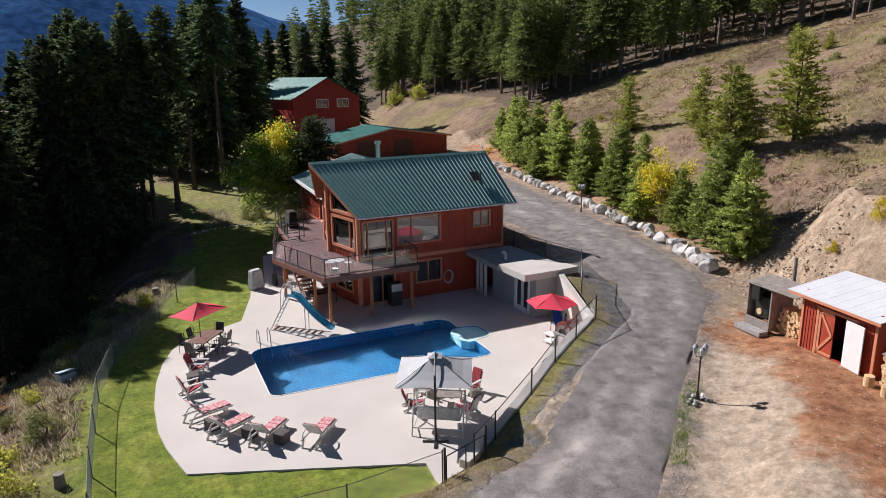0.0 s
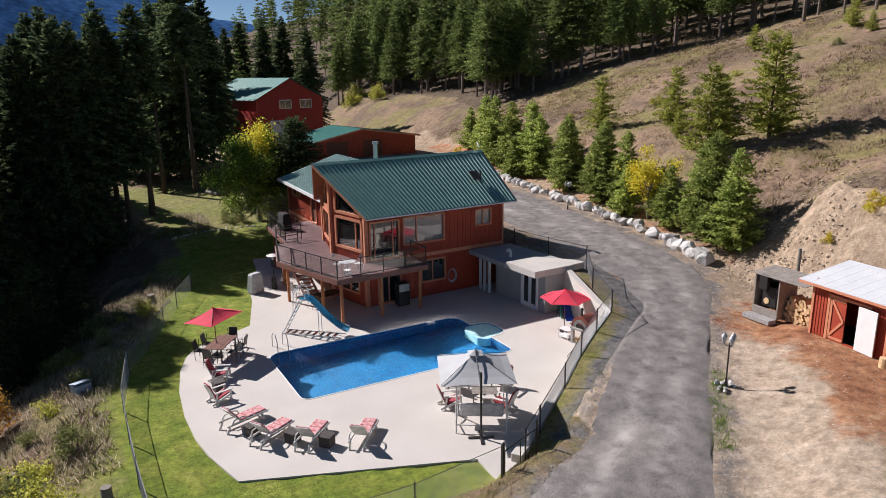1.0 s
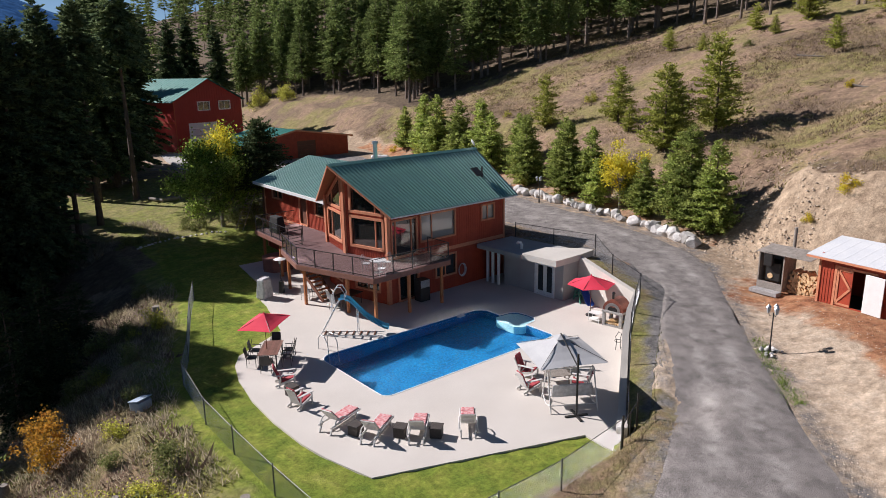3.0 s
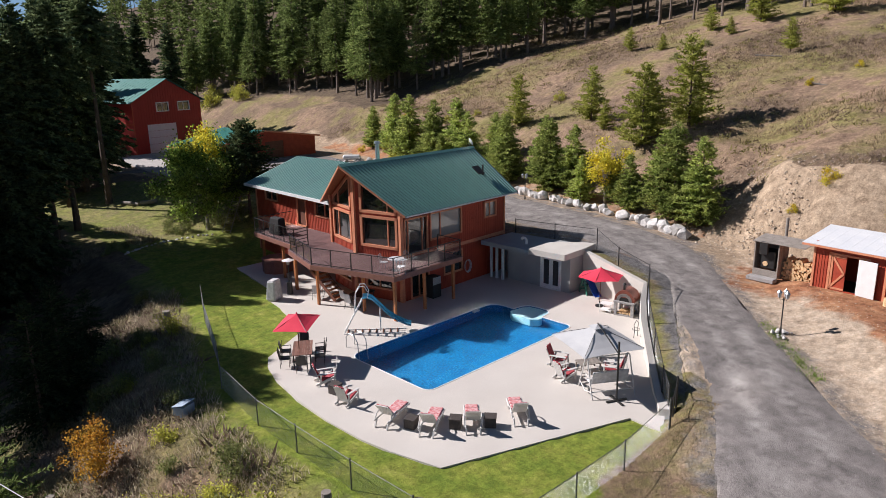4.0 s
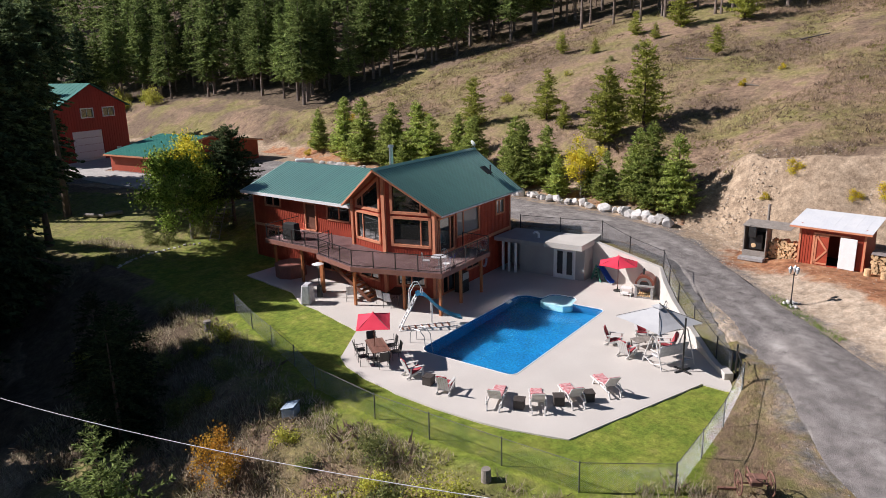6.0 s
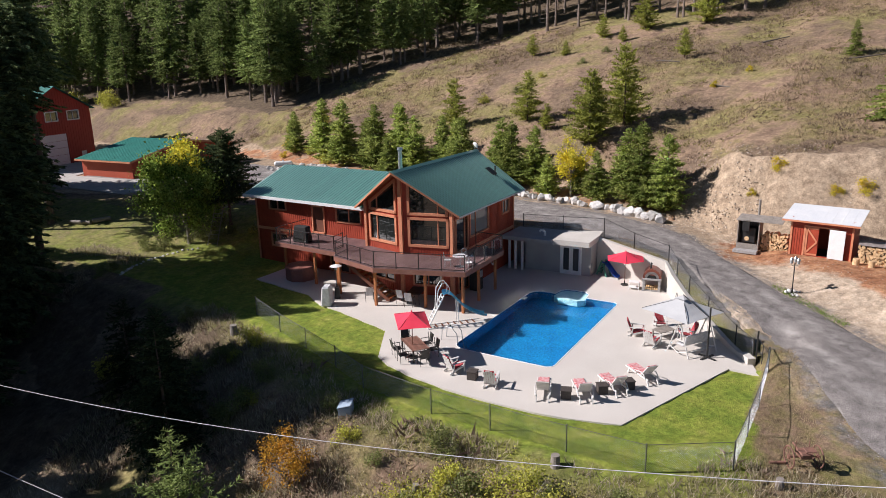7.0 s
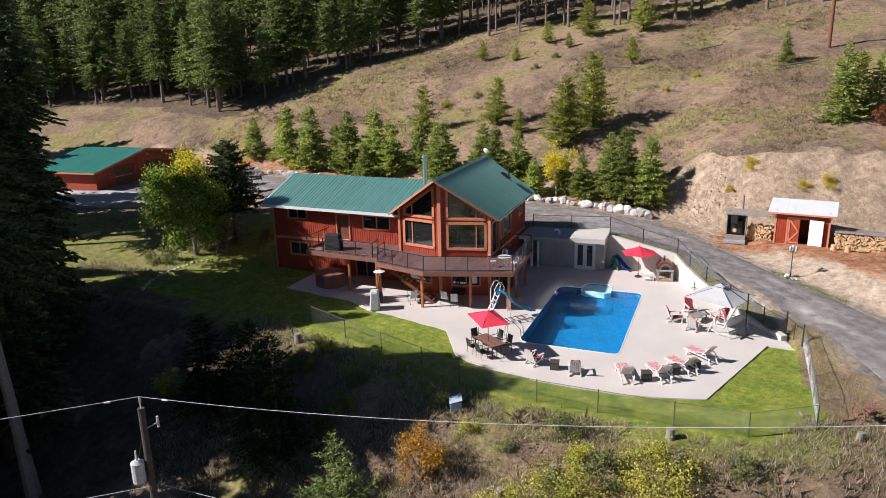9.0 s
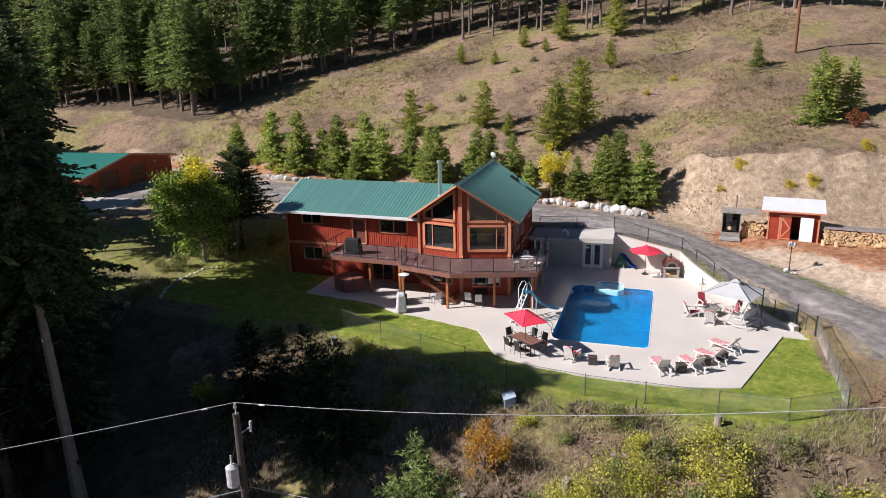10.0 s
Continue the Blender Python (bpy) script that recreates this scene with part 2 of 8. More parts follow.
def prism(bm, poly, z0, z1):
    """An upright block over a plan polygon; z0 and z1 may be numbers or functions of x, y."""
    f0 = z0 if callable(z0) else (lambda x, y: z0)
    f1 = z1 if callable(z1) else (lambda x, y: z1)
    lo = [bm.verts.new((x, y, f0(x, y))) for x, y in poly]
    hi = [bm.verts.new((x, y, f1(x, y))) for x, y in poly]
    n = len(poly)
    bm.faces.new(lo[::-1])
    bm.faces.new(hi)
    for i in range(n):
        bm.faces.new((lo[i], lo[(i + 1) % n], hi[(i + 1) % n], hi[i]))


def soup(name, V, F, material, parent=None, label=""):
    """A mesh from numpy corners, F faces of equal size."""
    me = bpy.data.meshes.new(name)
    k = F.shape[1]
    me.vertices.add(len(V))
    me.vertices.foreach_set("co", np.asarray(V, np.float32).ravel())
    me.loops.add(F.size)
    me.loops.foreach_set("vertex_index", F.astype(np.int32).ravel())
    me.polygons.add(len(F))
    me.polygons.foreach_set("loop_start", np.arange(0, F.size, k, dtype=np.int32))
    me.update(calc_edges=True)
    me.materials.append(material)
    return part(name, me, material, parent, label)


# ---- lie of the land ----
def sm(t):
    t = np.clip(t, 0, 1)
    return t * t * (3 - 2 * t)


def road_level(y):
    return np.interp(y, [-30, 10, 16, 20, 25, 30, 36, 45, 100, 130], [-2.5, 0.1, 0.5, 0.85, 1.3, 1.85, 2.3, 2.5, 2.5, 2.2])


def road_west(y):
    return np.interp(y, [-30, 18, 20.5, 21.9, 28.3, 34, 42, 60, 70, 90, 130], [8, 8, 9.5, 11.4, 21.6, 23.4, 23, 22, 20, 14, 8])


def bank_toe(y):
    return np.interp(y, [-60, 10, 16, 22, 26, 28, 31, 36, 42, 50, 62, 76, 100, 130, 300], [31, 29.2, 28.6, 28.4, 29.2, 30.4, 31.2, 32.0, 33.3, 35, 38, 41.5, 46, 46, 60])


def fence_west(y):
    return np.interp(y, [-40, 19, 21, 23.5, 33, 38, 42, 46.5, 50, 60, 70, 100, 200], [-6, -2.4, -2.6, -4.0, -4.1, -3.4, -1.9, 0.0, 1.5, 3, 3, -2, -20])


def ground_z(x, y):
    x, y = np.asarray(x, float), np.asarray(y, float)
    R, W = road_level(y), road_west(y)
    w = np.interp(y, [10, 20, 21.5, 34, 41, 48, 60], [9, 6, 1.0, 1.0, 1.0, 9, 12])
    yard = np.interp(y, [-30, 14, 20, 60, 75, 100], [-2.8, -0.25, -0.04, -0.04, 0.6, 1.6])
    z = yard + (R - yard) * sm((x - (W - w)) / w)
    d = x - bank_toe(y)
    north = sm((y - 26) / 8)
    rise_s = np.interp(d, [0, 1, 5, 9, 40, 120, 500], [0, 0.8, 5.6, 6.6, 15, 40, 150])
    rise_n = np.interp(d, [0, 2, 5, 10, 15, 33, 60, 200, 600], [0, 0.35, 2.0, 5.2, 6.2, 13, 21, 66, 190])
    z = z + rise_s * (1 - north) + rise_n * north + (1.72 - R) * (1 - north) * sm((d + 1) / 1.5)
    e = fence_west(y) - x
    z = z - np.interp(e, [0, 2, 5, 10, 20, 60, 300], [0, 0.35, 1.75, 4.0, 7.5, 17.3, 45])
    edge = np.interp(y, [-10, -5, 6.2, 11.5, 15.9, 19, 22, 25.5], [-14, -9, 2, 8, 13, 16.1, 19.4, 23.6])
    shelf = sm((x - edge - 0.6) / 6.0) * (1 - sm((y - 21) / 5)) * (1 - sm((d - 0.0) / 0.5)) * sm((y + 10) / 12)
    z = z + (1.72 - z) * shelf
    # hollow beside the low end of the retaining wall
    z = z - 0.55 * sm(1 - np.hypot((x - 11.2) / 3.4, (y - 20.9) / 2.6)) * (x > 8)
    z = z + np.maximum(0, y - 130) * 0.10 * sm((x - 42) / 40) - np.maximum(0, y - 150) * 0.16 * sm((45 - x) / 45) - np.maximum(0, 8 - y) * 0.12
    return z


def gz(x, y):
    return float(ground_z(x, y))


# ---- ground ----
def in_poly(x, y, poly):
    x, y = np.asarray(x, float), np.asarray(y, float)
    inside = np.zeros(x.shape, bool)
    n = len(poly)
    for i in range(n):
        (x1, y1), (x2, y2) = poly[i], poly[(i + 1) % n]
        c = ((y1 > y) != (y2 > y)) & (x < (x2 - x1) * (y - y1) / ((y2 - y1) or 1e-9) + x1)
        inside ^= c
    return inside


def fuzz(x, y, f, seed):
    """Cheap smooth noise in numpy, about -1 to 1."""
    r = np.random.RandomState(seed)
    out = np.zeros_like(np.asarray(x, float))
    for k in range(7):
        a, p, g = r.rand() * 6.28, r.rand() * 6.28, f * (0.5 + 1.6 * r.rand())
        out += np.sin((x * np.cos(a) + y * np.sin(a)) * g + p)
    return out / 3.2


PATIO = [(11.9, 47.4), (11.9, 55.5), (7.6, 55.5), (6.6, 49.5), (5.35, 47.4), (5.0, 45.4), (3.75, 40.95), (0.45, 39.05), (-0.2, 38.0), (-0.75, 36.3), (-1.15, 34.0), (-1.33, 31.5),
         (-1.28, 29.2), (-1.05, 27.6), (-0.5, 25.45), (7.5, 22.45), (7.35, 20.95), (9.2, 21.75), (19.25, 28.2), (20.75, 34.0), (20.75, 41.0), (10.8, 41.0)]
LAWN = [(4.0, 62), (10, 60.2), (11.8, 59.4), (11.9, 47), (3, 40), (0, 30), (8, 22), (7.6, 21.2), (-1.2, 20.5), (-3.3, 23.6), (-3.6, 33.2), (-2.9, 37.5), (-1.6, 40.3), (0.7, 46.4), (2.1, 49.9), (2.6, 56)]
axis_x = np.concatenate([np.linspace(-2600, -420, 9), np.arange(-400, -44, 18.0), np.arange(-44, 62, 0.55), np.arange(62, 150, 2.0), np.arange(150, 420, 15.0), np.linspace(440, 2600, 9)])
axis_y = np.concatenate([np.linspace(-2600, -320, 8), np.arange(-300, -20, 14.0), np.arange(-20, 125, 0.6), np.arange(125, 320, 4.0), np.linspace(330, 2800, 14)])
GX, GY = np.meshgrid(axis_x, axis_y)
GZ = ground_z(GX, GY)
# the far country falls away from the slope and lies flat
far = sm((np.hypot(GX - 20, GY - 40) - 330) / 500)
GZ = GZ * (1 - far) - 25 * far
flat = np.clip(in_poly(GX, GY, LAWN).astype(float) + in_poly(GX, GY, PATIO), 0, 1)
d_b = GX - bank_toe(GY)
hill = sm(d_b / 3)
west = sm((fence_west(GY) - GX) / 3)
GZ += (hill * 0.10 + west * 0.2) * fuzz(GX, GY, 0.9, 3) + (hill * 0.07 + west * 0.13) * fuzz(GX, GY, 2.9, 4) + 0.20 * sm(d_b / 1.5) * (1 - sm((d_b - 6.5) / 3)) * (1 - sm((GY - 27) / 5)) * fuzz(GX * 0.5, GY * 1.5, 1.1, 77) + 0.09 * sm(d_b / 1.5) * (1 - sm((d_b - 7) / 3)) * (1 - sm((GY - 27) / 5)) * fuzz(GX, GY, 4.2, 78) + 0.28 * hill * fuzz(GX, GY, 0.16, 5)
GZ -= 0.06 * in_poly(GX, GY, PATIO)
nx, ny = len(axis_x), len(axis_y)
idx = np.arange(nx * ny).reshape(ny, nx)
quads = np.stack([idx[:-1, :-1], idx[:-1, 1:], idx[1:, 1:], idx[1:, :-1]], -1).reshape(-1, 4)
cx, cy = GX.ravel()[quads].mean(1), GY.ravel()[quads].mean(1)
quads = quads[~((cx > 2.6) & (cx < 16.4) & (cy > 29.4) & (cy < 37.1))]


def ground_material():
    m = bpy.data.materials.new("earth_and_grass")
    m.use_nodes = True
    nt = m.node_tree
    N, L = nt.nodes, nt.links
    p = N["Principled BSDF"]
    p.inputs["Roughness"].default_value = 0.95
    p.inputs["Specular IOR Level"].default_value = 0.15
    tc = N.new("ShaderNodeTexCoord")

    def noise_at(s, d=6, rough=0.6):
        n = N.new("ShaderNodeTexNoise")
        n.inputs["Scale"].default_value, n.inputs["Detail"].default_value, n.inputs["Roughness"].default_value = s, d, rough
        L.new(tc.outputs["Object"], n.inputs["Vector"])
        return n.outputs["Fac"]

    def ramp(fac, *stops):
        r = N.new("ShaderNodeValToRGB")
        e = r.color_ramp.elements
        e[0].position, e[0].color = stops[0][0], (*stops[0][1], 1)
        e[1].position, e[1].color = stops[-1][0], (*stops[-1][1], 1)
        for q, c in stops[1:-1]:
            k = e.new(q)
            k.color = (*c, 1)
        L.new(fac, r.inputs["Fac"])
        return r.outputs["Color"]

    def over(a, b, fac):
        x = N.new("ShaderNodeMix")
        x.data_type = "RGBA"
        L.new(a, x.inputs["A"])
        L.new(b, x.inputs["B"])
        L.new(fac, x.inputs["Factor"])
        return x.outputs["Result"]

    def mask(name, soft=0.25, s=1.2):
        a = N.new("ShaderNodeAttribute")
        a.attribute_name = name
        q = N.new("ShaderNodeMath")
        q.operation = "ADD"
        L.new(a.outputs["Fac"], q.inputs[0])
        n = N.new("ShaderNodeMath")
        n.operation = "MULTIPLY_ADD"
        n.inputs[1].default_value, n.inputs[2].default_value = soft * 2, -soft
        L.new(noise_at(s, 6, 0.65), n.inputs[0])
        L.new(n.outputs[0], q.inputs[1])
        r = N.new("ShaderNodeMapRange")
        r.inputs["From Min"].default_value, r.inputs["From Max"].default_value = 0.35, 0.65
        L.new(q.outputs[0], r.inputs["Value"])
        return r.outputs["Result"]

    dry = ramp(noise_at(0.5, 9, 0.76), (0.26, (0.103, 0.066, 0.050)), (0.40, (0.195, 0.129, 0.089)), (0.52, (0.308, 0.212, 0.141)), (0.62, (0.227, 0.176, 0.084)), (0.78, (0.158, 0.101, 0.075)))
    olive = ramp(noise_at(1.3, 8, 0.75), (0.3, (0.106, 0.088, 0.041)), (0.5, (0.232, 0.201, 0.079)), (0.7, (0.316, 0.252, 0.121)))
    mauve = ramp(noise_at(1.6, 8, 0.75), (0.3, (0.095, 0.062, 0.044)), (0.5, (0.187, 0.132, 0.090)), (0.7, (0.267, 0.192, 0.129)))
    r1 = N.new("ShaderNodeMapRange")
    r1.inputs["From Min"].default_value, r1.inputs["From Max"].default_value = 0.46, 0.58
    L.new(noise_at(0.11, 7, 0.65), r1.inputs["Value"])
    r2 = N.new("ShaderNodeMapRange")
    r2.inputs["From Min"].default_value, r2.inputs["From Max"].default_value = 0.50, 0.42
    L.new(noise_at(0.085, 7, 0.65), r2.inputs["Value"])
    dry = over(over(dry, olive, r1.outputs["Result"]), mauve, r2.outputs["Result"])
    dirt = ramp(noise_at(1.1, 10, 0.8), (0.28, (0.16, 0.112, 0.076)), (0.40, (0.285, 0.208, 0.14)), (0.53, (0.40, 0.30, 0.205)), (0.70, (0.50, 0.39, 0.28)))
    red = ramp(noise_at(0.9, 8, 0.7), (0.3, (0.17, 0.072, 0.040)), (0.45, (0.34, 0.155, 0.080)), (0.58, (0.44, 0.235, 0.125)), (0.72, (0.54, 0.36, 0.24)))
    green = ramp(noise_at(0.7, 8, 0.68), (0.25, (0.112, 0.174, 0.026)), (0.45, (0.190, 0.243, 0.036)), (0.58, (0.258, 0.288, 0.050)), (0.75, (0.365, 0.345, 0.10)))
    needles = ramp(noise_at(1.0, 8, 0.7), (0.3, (0.065, 0.048, 0.034)), (0.55, (0.14, 0.102, 0.068)), (0.75, (0.15, 0.128, 0.065)))
    c = over(dry, needles, mask("forest", 0.5, 0.25))
    m_dirt, m_red = mask("dirt", 0.45, 0.35), mask("red_dirt", 0.85, 0.55)
    c = over(c, dirt, m_dirt)
    pale = ramp(noise_at(1.4, 9, 0.75), (0.3, (0.30, 0.225, 0.155)), (0.5, (0.47, 0.365, 0.265)), (0.7, (0.60, 0.49, 0.375)))
    c = over(c, pale, mask("trodden", 0.9, 0.45))
    c = over(c, red, m_red)
    grey = ramp(noise_at(1.6, 9, 0.75), (0.3, (0.12, 0.113, 0.11)), (0.5, (0.18, 0.17, 0.162)), (0.72, (0.27, 0.25, 0.235)))
    c = over(c, green, mask("lawn", 0.2, 1.5))
    c = over(c, grey, mask("gravel", 0.55, 0.9))
    fine = N.new("ShaderNodeHueSaturation")
    v = N.new("ShaderNodeMapRange")
    v.inputs["From Min"].default_value, v.inputs["From Max"].default_value = 0.25, 0.75
    v.inputs["To Min"].default_value, v.inputs["To Max"].default_value = 0.45, 1.55
    fn = noise_at(9, 8, 0.85)
    L.new(fn, v.inputs["Value"])
    bare = N.new("ShaderNodeAttribute")
    bare.attribute_name = "trodden"
    for lim, out_ in (("To Min", 0.70), ("To Max", 1.30)):
        k_ = N.new("ShaderNodeMapRange")
        k_.inputs["To Min"].default_value, k_.inputs["To Max"].default_value = v.inputs[lim].default_value, out_
        L.new(bare.outputs["Fac"], k_.inputs["Value"])
        L.new(k_.outputs["Result"], v.inputs[lim])
    L.new(v.outputs["Result"], fine.inputs["Value"])
    mid = N.new("ShaderNodeMapRange")
    mid.inputs["From Min"].default_value, mid.inputs["From Max"].default_value = 0.33, 0.67
    mid.inputs["To Min"].default_value, mid.inputs["To Max"].default_value = 0.58, 1.42
    L.new(noise_at(2.3, 8, 0.8), mid.inputs["Value"])
    both = N.new("ShaderNodeHueSaturation")
    L.new(mid.outputs["Result"], both.inputs["Value"])
    L.new(c, both.inputs["Color"])
    L.new(both.outputs["Color"], fine.inputs["Color"])
    L.new(fine.outputs["Color"], p.inputs["Base Color"])
    b = N.new("ShaderNodeBump")
    b.inputs["Strength"].default_value, b.inputs["Distance"].default_value = 0.8, 0.1
    L.new(fn, b.inputs["Height"])
    L.new(b.outputs["Normal"], p.inputs["Normal"])
    return m


ground = soup("ground", np.stack([GX.ravel(), GY.ravel(), GZ.ravel()], -1), quads, ground_material())
ground.data.polygons.foreach_set("use_smooth", np.ones(len(quads), bool))
tagged(ground, "dry grassy hillside with lawn, bare dirt bank and forest floor", "ground", kind="structure")
mask_lawn = in_poly(GX, GY, LAWN).astype(float) + np.interp(GY, [56, 63, 68], [0.75, 0.62, 0.5]) * ((GX > fence_west(GY)) & (GX < road_west(GY) - 1) & (GY > 47) & (GY < 90) & (fuzz(GX, GY, 0.15, 9) > -0.75))
outside = fence_west(GY) - GX
mask_lawn = np.maximum(mask_lawn, (GX < fence_west(GY) + 3.0) * ((GY > 20) & (GY < 60)) * np.interp(outside, [-3, 0, 1.0, 3, 14], [0.6, 0.6, 0.52, 0.30, 0.18]))
mask_lawn = np.maximum(mask_lawn, 0.38 * ((GX > -4) & (GX < 12) & (GY > 15.5) & (GY < 23)))
d_bank = GX - bank_toe(GY)
mask_dirt = (1 - sm((d_bank - np.interp(GY, [28, 30, 56, 64], [4.6, 2.6, 2.6, 1.4]) - 1.3 * fuzz(GX, GY, 0.7, 61)) / 3)) * (GX > np.where(GY > 36, road_west(GY) - 1.5, 7)) * (GY < 140) * (1 - in_poly(GX, GY, LAWN)) * (1 - 0.8 * sm((6 - np.abs(GX - road_west(GY))) / 3) * (GX < road_west(GY) + 1.6))
mask_dirt = np.maximum(mask_dirt, 0.22 * sm((d_bank + 1) / 2) * (1 - sm((d_bank - 14) / 6)) * (GY > 60))
mask_dirt = np.maximum(mask_dirt, 0.60 * sm((GX - 2.5) / 3) * sm((20.6 - GY) / 1.5) * (GX < 14) * (GY > 8) * (1 - in_poly(GX, GY, LAWN)))
mask_dirt = np.maximum(mask_dirt, 0.75 * sm(1 - np.hypot((GX + 11.5) / 5.0, (GY - 52) / 5.5)))
mask_dirt = np.maximum(mask_dirt, 0.42 * west * (fuzz(GX, GY, 0.5, 12) > 0.2))
mask_red = sm((GX - np.interp(GY, [5, 13, 15, 16.7, 18, 21, 24], [14.2, 16.6, 17.0, 18.0, 20.0, 21.6, 22.6]) + 1.2) / 4.0) * (1 - sm((GX - 27.5) / 2)) * sm((GY - 4) / 4) * (1 - sm((GY - 25) / 3)) * 0.84
mask_red = np.maximum(mask_red, 0.46 * sm((d_bank + 0.5) / 0.8) * (1 - sm((d_bank - 2.2) / 1.5)) * (GY > 31) * (GY < 100) * np.interp(GY, [31, 60, 68, 100], [1, 1, 1.35, 1.35]))
FOREST_EDGE = [(46, 400), (52, 172), (62, 142), (63, 121), (56, 101), (66, 96), (76, 84), (88, 71), (92, 56), (96, 38), (100, 10), (104, -20), (400, -40), (400, 400)]
mask_forest = np.maximum(np.maximum(in_poly(GX, GY, FOREST_EDGE), (np.hypot(GX - 20, GY - 60) > 95) & ((GX < 36) | (GY > 175))).astype(float), west * sm((GY - 44) / 8) * 0.9)
for nm, arr in (("lawn", mask_lawn), ("dirt", mask_dirt), ("red_dirt", mask_red), ("forest", mask_forest), ("trodden", np.maximum((1 - sm((d_bank + 1.5) / 1.5)) * (GX > 12) * (GY < 27), 0.5 * sm((GX - 3.5) / 3) * sm((20.4 - GY) / 1.5) * (GX < 16) * (GY > 6)))):
    a = ground.data.attributes.new(nm, "FLOAT", "POINT")
    a.data.foreach_set("value", np.asarray(arr, np.float32).ravel())

# ---- gravel road ----
ROAD_L = [(-16, 2), (-5, 11.5), (2, 16.6), (8.3, 19.5), (11, 21.0), (15.3, 24.4), (19.6, 28.1), (22.7, 31.8), (23.8, 36), (24.4, 42), (24.8, 50), (25.6, 62), (26, 75), (22, 88), (13, 96)]
ROAD_R = [(-9, -5), (2, 6.2), (8, 11.5), (13, 15.9), (16.1, 19.0), (19.4, 22.0), (23.6, 25.5), (26.9, 28.2), (29.4, 32), (30.5, 36.5), (31.6, 42), (33.0, 50), (35.6, 62), (38.4, 75), (41, 90), (38, 108)]


def resample(pts, n):
    p = np.array(pts, float)
    s = np.concatenate([[0], np.cumsum(np.hypot(*np.diff(p, axis=0).T))])
    t = np.linspace(0, s[-1], n)
    k = np.ones(5) / 5
    q = np.stack([np.interp(t, s, p[:, i]) for i in (0, 1)], -1)
    for _ in range(2):
        q[2:-2] = np.stack([np.convolve(q[:, i], k, "valid") for i in (0, 1)], -1)
    return q


def gravel():
    m = mat("grey_gravel", (0.150, 0.134, 0.124), (0.275, 0.248, 0.227), 1.7, 0.95, 0.6, 26, fine=0.62, spec=0.2, bdist=0.05)
    nt = m.node_tree
    N, L = nt.nodes, nt.links
    tc = N.new("ShaderNodeTexCoord")
    n = N.new("ShaderNodeTexNoise")
    n.inputs["Scale"].default_value, n.inputs["Detail"].default_value = 0.62, 10
    n.inputs["Roughness"].default_value = 0.72
    L.new(tc.outputs["Object"], n.inputs["Vector"])
    a = N.new("ShaderNodeAttribute")
    a.attribute_name = "worn"
    q = N.new("ShaderNodeMath")
    q.operation = "MULTIPLY"
    r = N.new("ShaderNodeMapRange")
    r.inputs["From Min"].default_value, r.inputs["From Max"].default_value = 0.45, 0.66
    L.new(n.outputs["Fac"], r.inputs["Value"])
    L.new(r.outputs["Result"], q.inputs[0])
    L.new(a.outputs["Fac"], q.inputs[1])
    p = N["Principled BSDF"]
    src = p.inputs["Base Color"].links[0].from_socket
    x = N.new("ShaderNodeMix")
    x.data_type = "RGBA"
    x.inputs["B"].default_value = (0.43, 0.395, 0.36, 1)
    L.new(src, x.inputs["A"])
    L.new(q.outputs[0], x.inputs["Factor"])
    e = N.new("ShaderNodeAttribute")
    e.attribute_name = "edge"
    n3 = N.new("ShaderNodeTexNoise")
    n3.inputs["Scale"].default_value, n3.inputs["Detail"].default_value, n3.inputs["Roughness"].default_value = 1.1, 8, 0.7
    L.new(tc.outputs["Object"], n3.inputs["Vector"])
    su = N.new("ShaderNodeMath")
    su.operation = "ADD"
    L.new(e.outputs["Fac"], su.inputs[0])
    L.new(n3.outputs["Fac"], su.inputs[1])
    r3 = N.new("ShaderNodeMapRange")
    r3.inputs["From Min"].default_value, r3.inputs["From Max"].default_value = 1.0, 1.16
    L.new(su.outputs[0], r3.inputs["Value"])
    y = N.new("ShaderNodeMix")
    y.data_type = "RGBA"
    y.inputs["B"].default_value = (0.30, 0.235, 0.165, 1)
    L.new(x.outputs["Result"], y.inputs["A"])
    L.new(r3.outputs["Result"], y.inputs["Factor"])
    L.new(y.outputs["Result"], p.inputs["Base Color"])
    return m


n_len, n_wid = 260, 26
A_, B_ = resample(ROAD_L, n_len), resample(ROAD_R, n_len)
k = np.linspace(0, 1, n_wid)[None, :, None]
P = A_[:, None] * (1 - k) + B_[:, None] * k
ragged = fuzz(P[..., 0], P[..., 1], 1.6, 21)
side = (B_ - A_) / np.linalg.norm(B_ - A_, axis=1)[:, None]
P = P + side[:, None] * (ragged * 0.35 * (np.abs(2 * k[..., 0] - 1) > 0.99))[..., None]
zz = ground_z(P[..., 0], P[..., 1]) + 0.10 * (1 - np.abs(2 * k[..., 0] - 1) ** 6) - 0.05 + 0.02 * fuzz(P[..., 0], P[..., 1], 1.1, 8)
ri = np.arange(n_len * n_wid).reshape(n_len, n_wid)
rq = np.stack([ri[:-1, :-1], ri[:-1, 1:], ri[1:, 1:], ri[1:, :-1]], -1).reshape(-1, 4)
road = soup("road", np.concatenate([P, zz[..., None]], -1).reshape(-1, 3), rq, gravel())
road.data.polygons.foreach_set("use_smooth", np.ones(len(rq), bool))
tagged(road, "grey gravel driveway with pale worn wheel tracks", "road", kind="structure")
kk = np.broadcast_to(k[..., 0], (n_len, n_wid))
worn = np.exp(-((kk - 0.36) / 0.09) ** 2) + np.exp(-((kk - 0.68) / 0.09) ** 2) + 0.5 * sm((np.abs(kk - 0.5) - 0.4) / 0.1)
wa = road.data.attributes.new("worn", "FLOAT", "POINT")
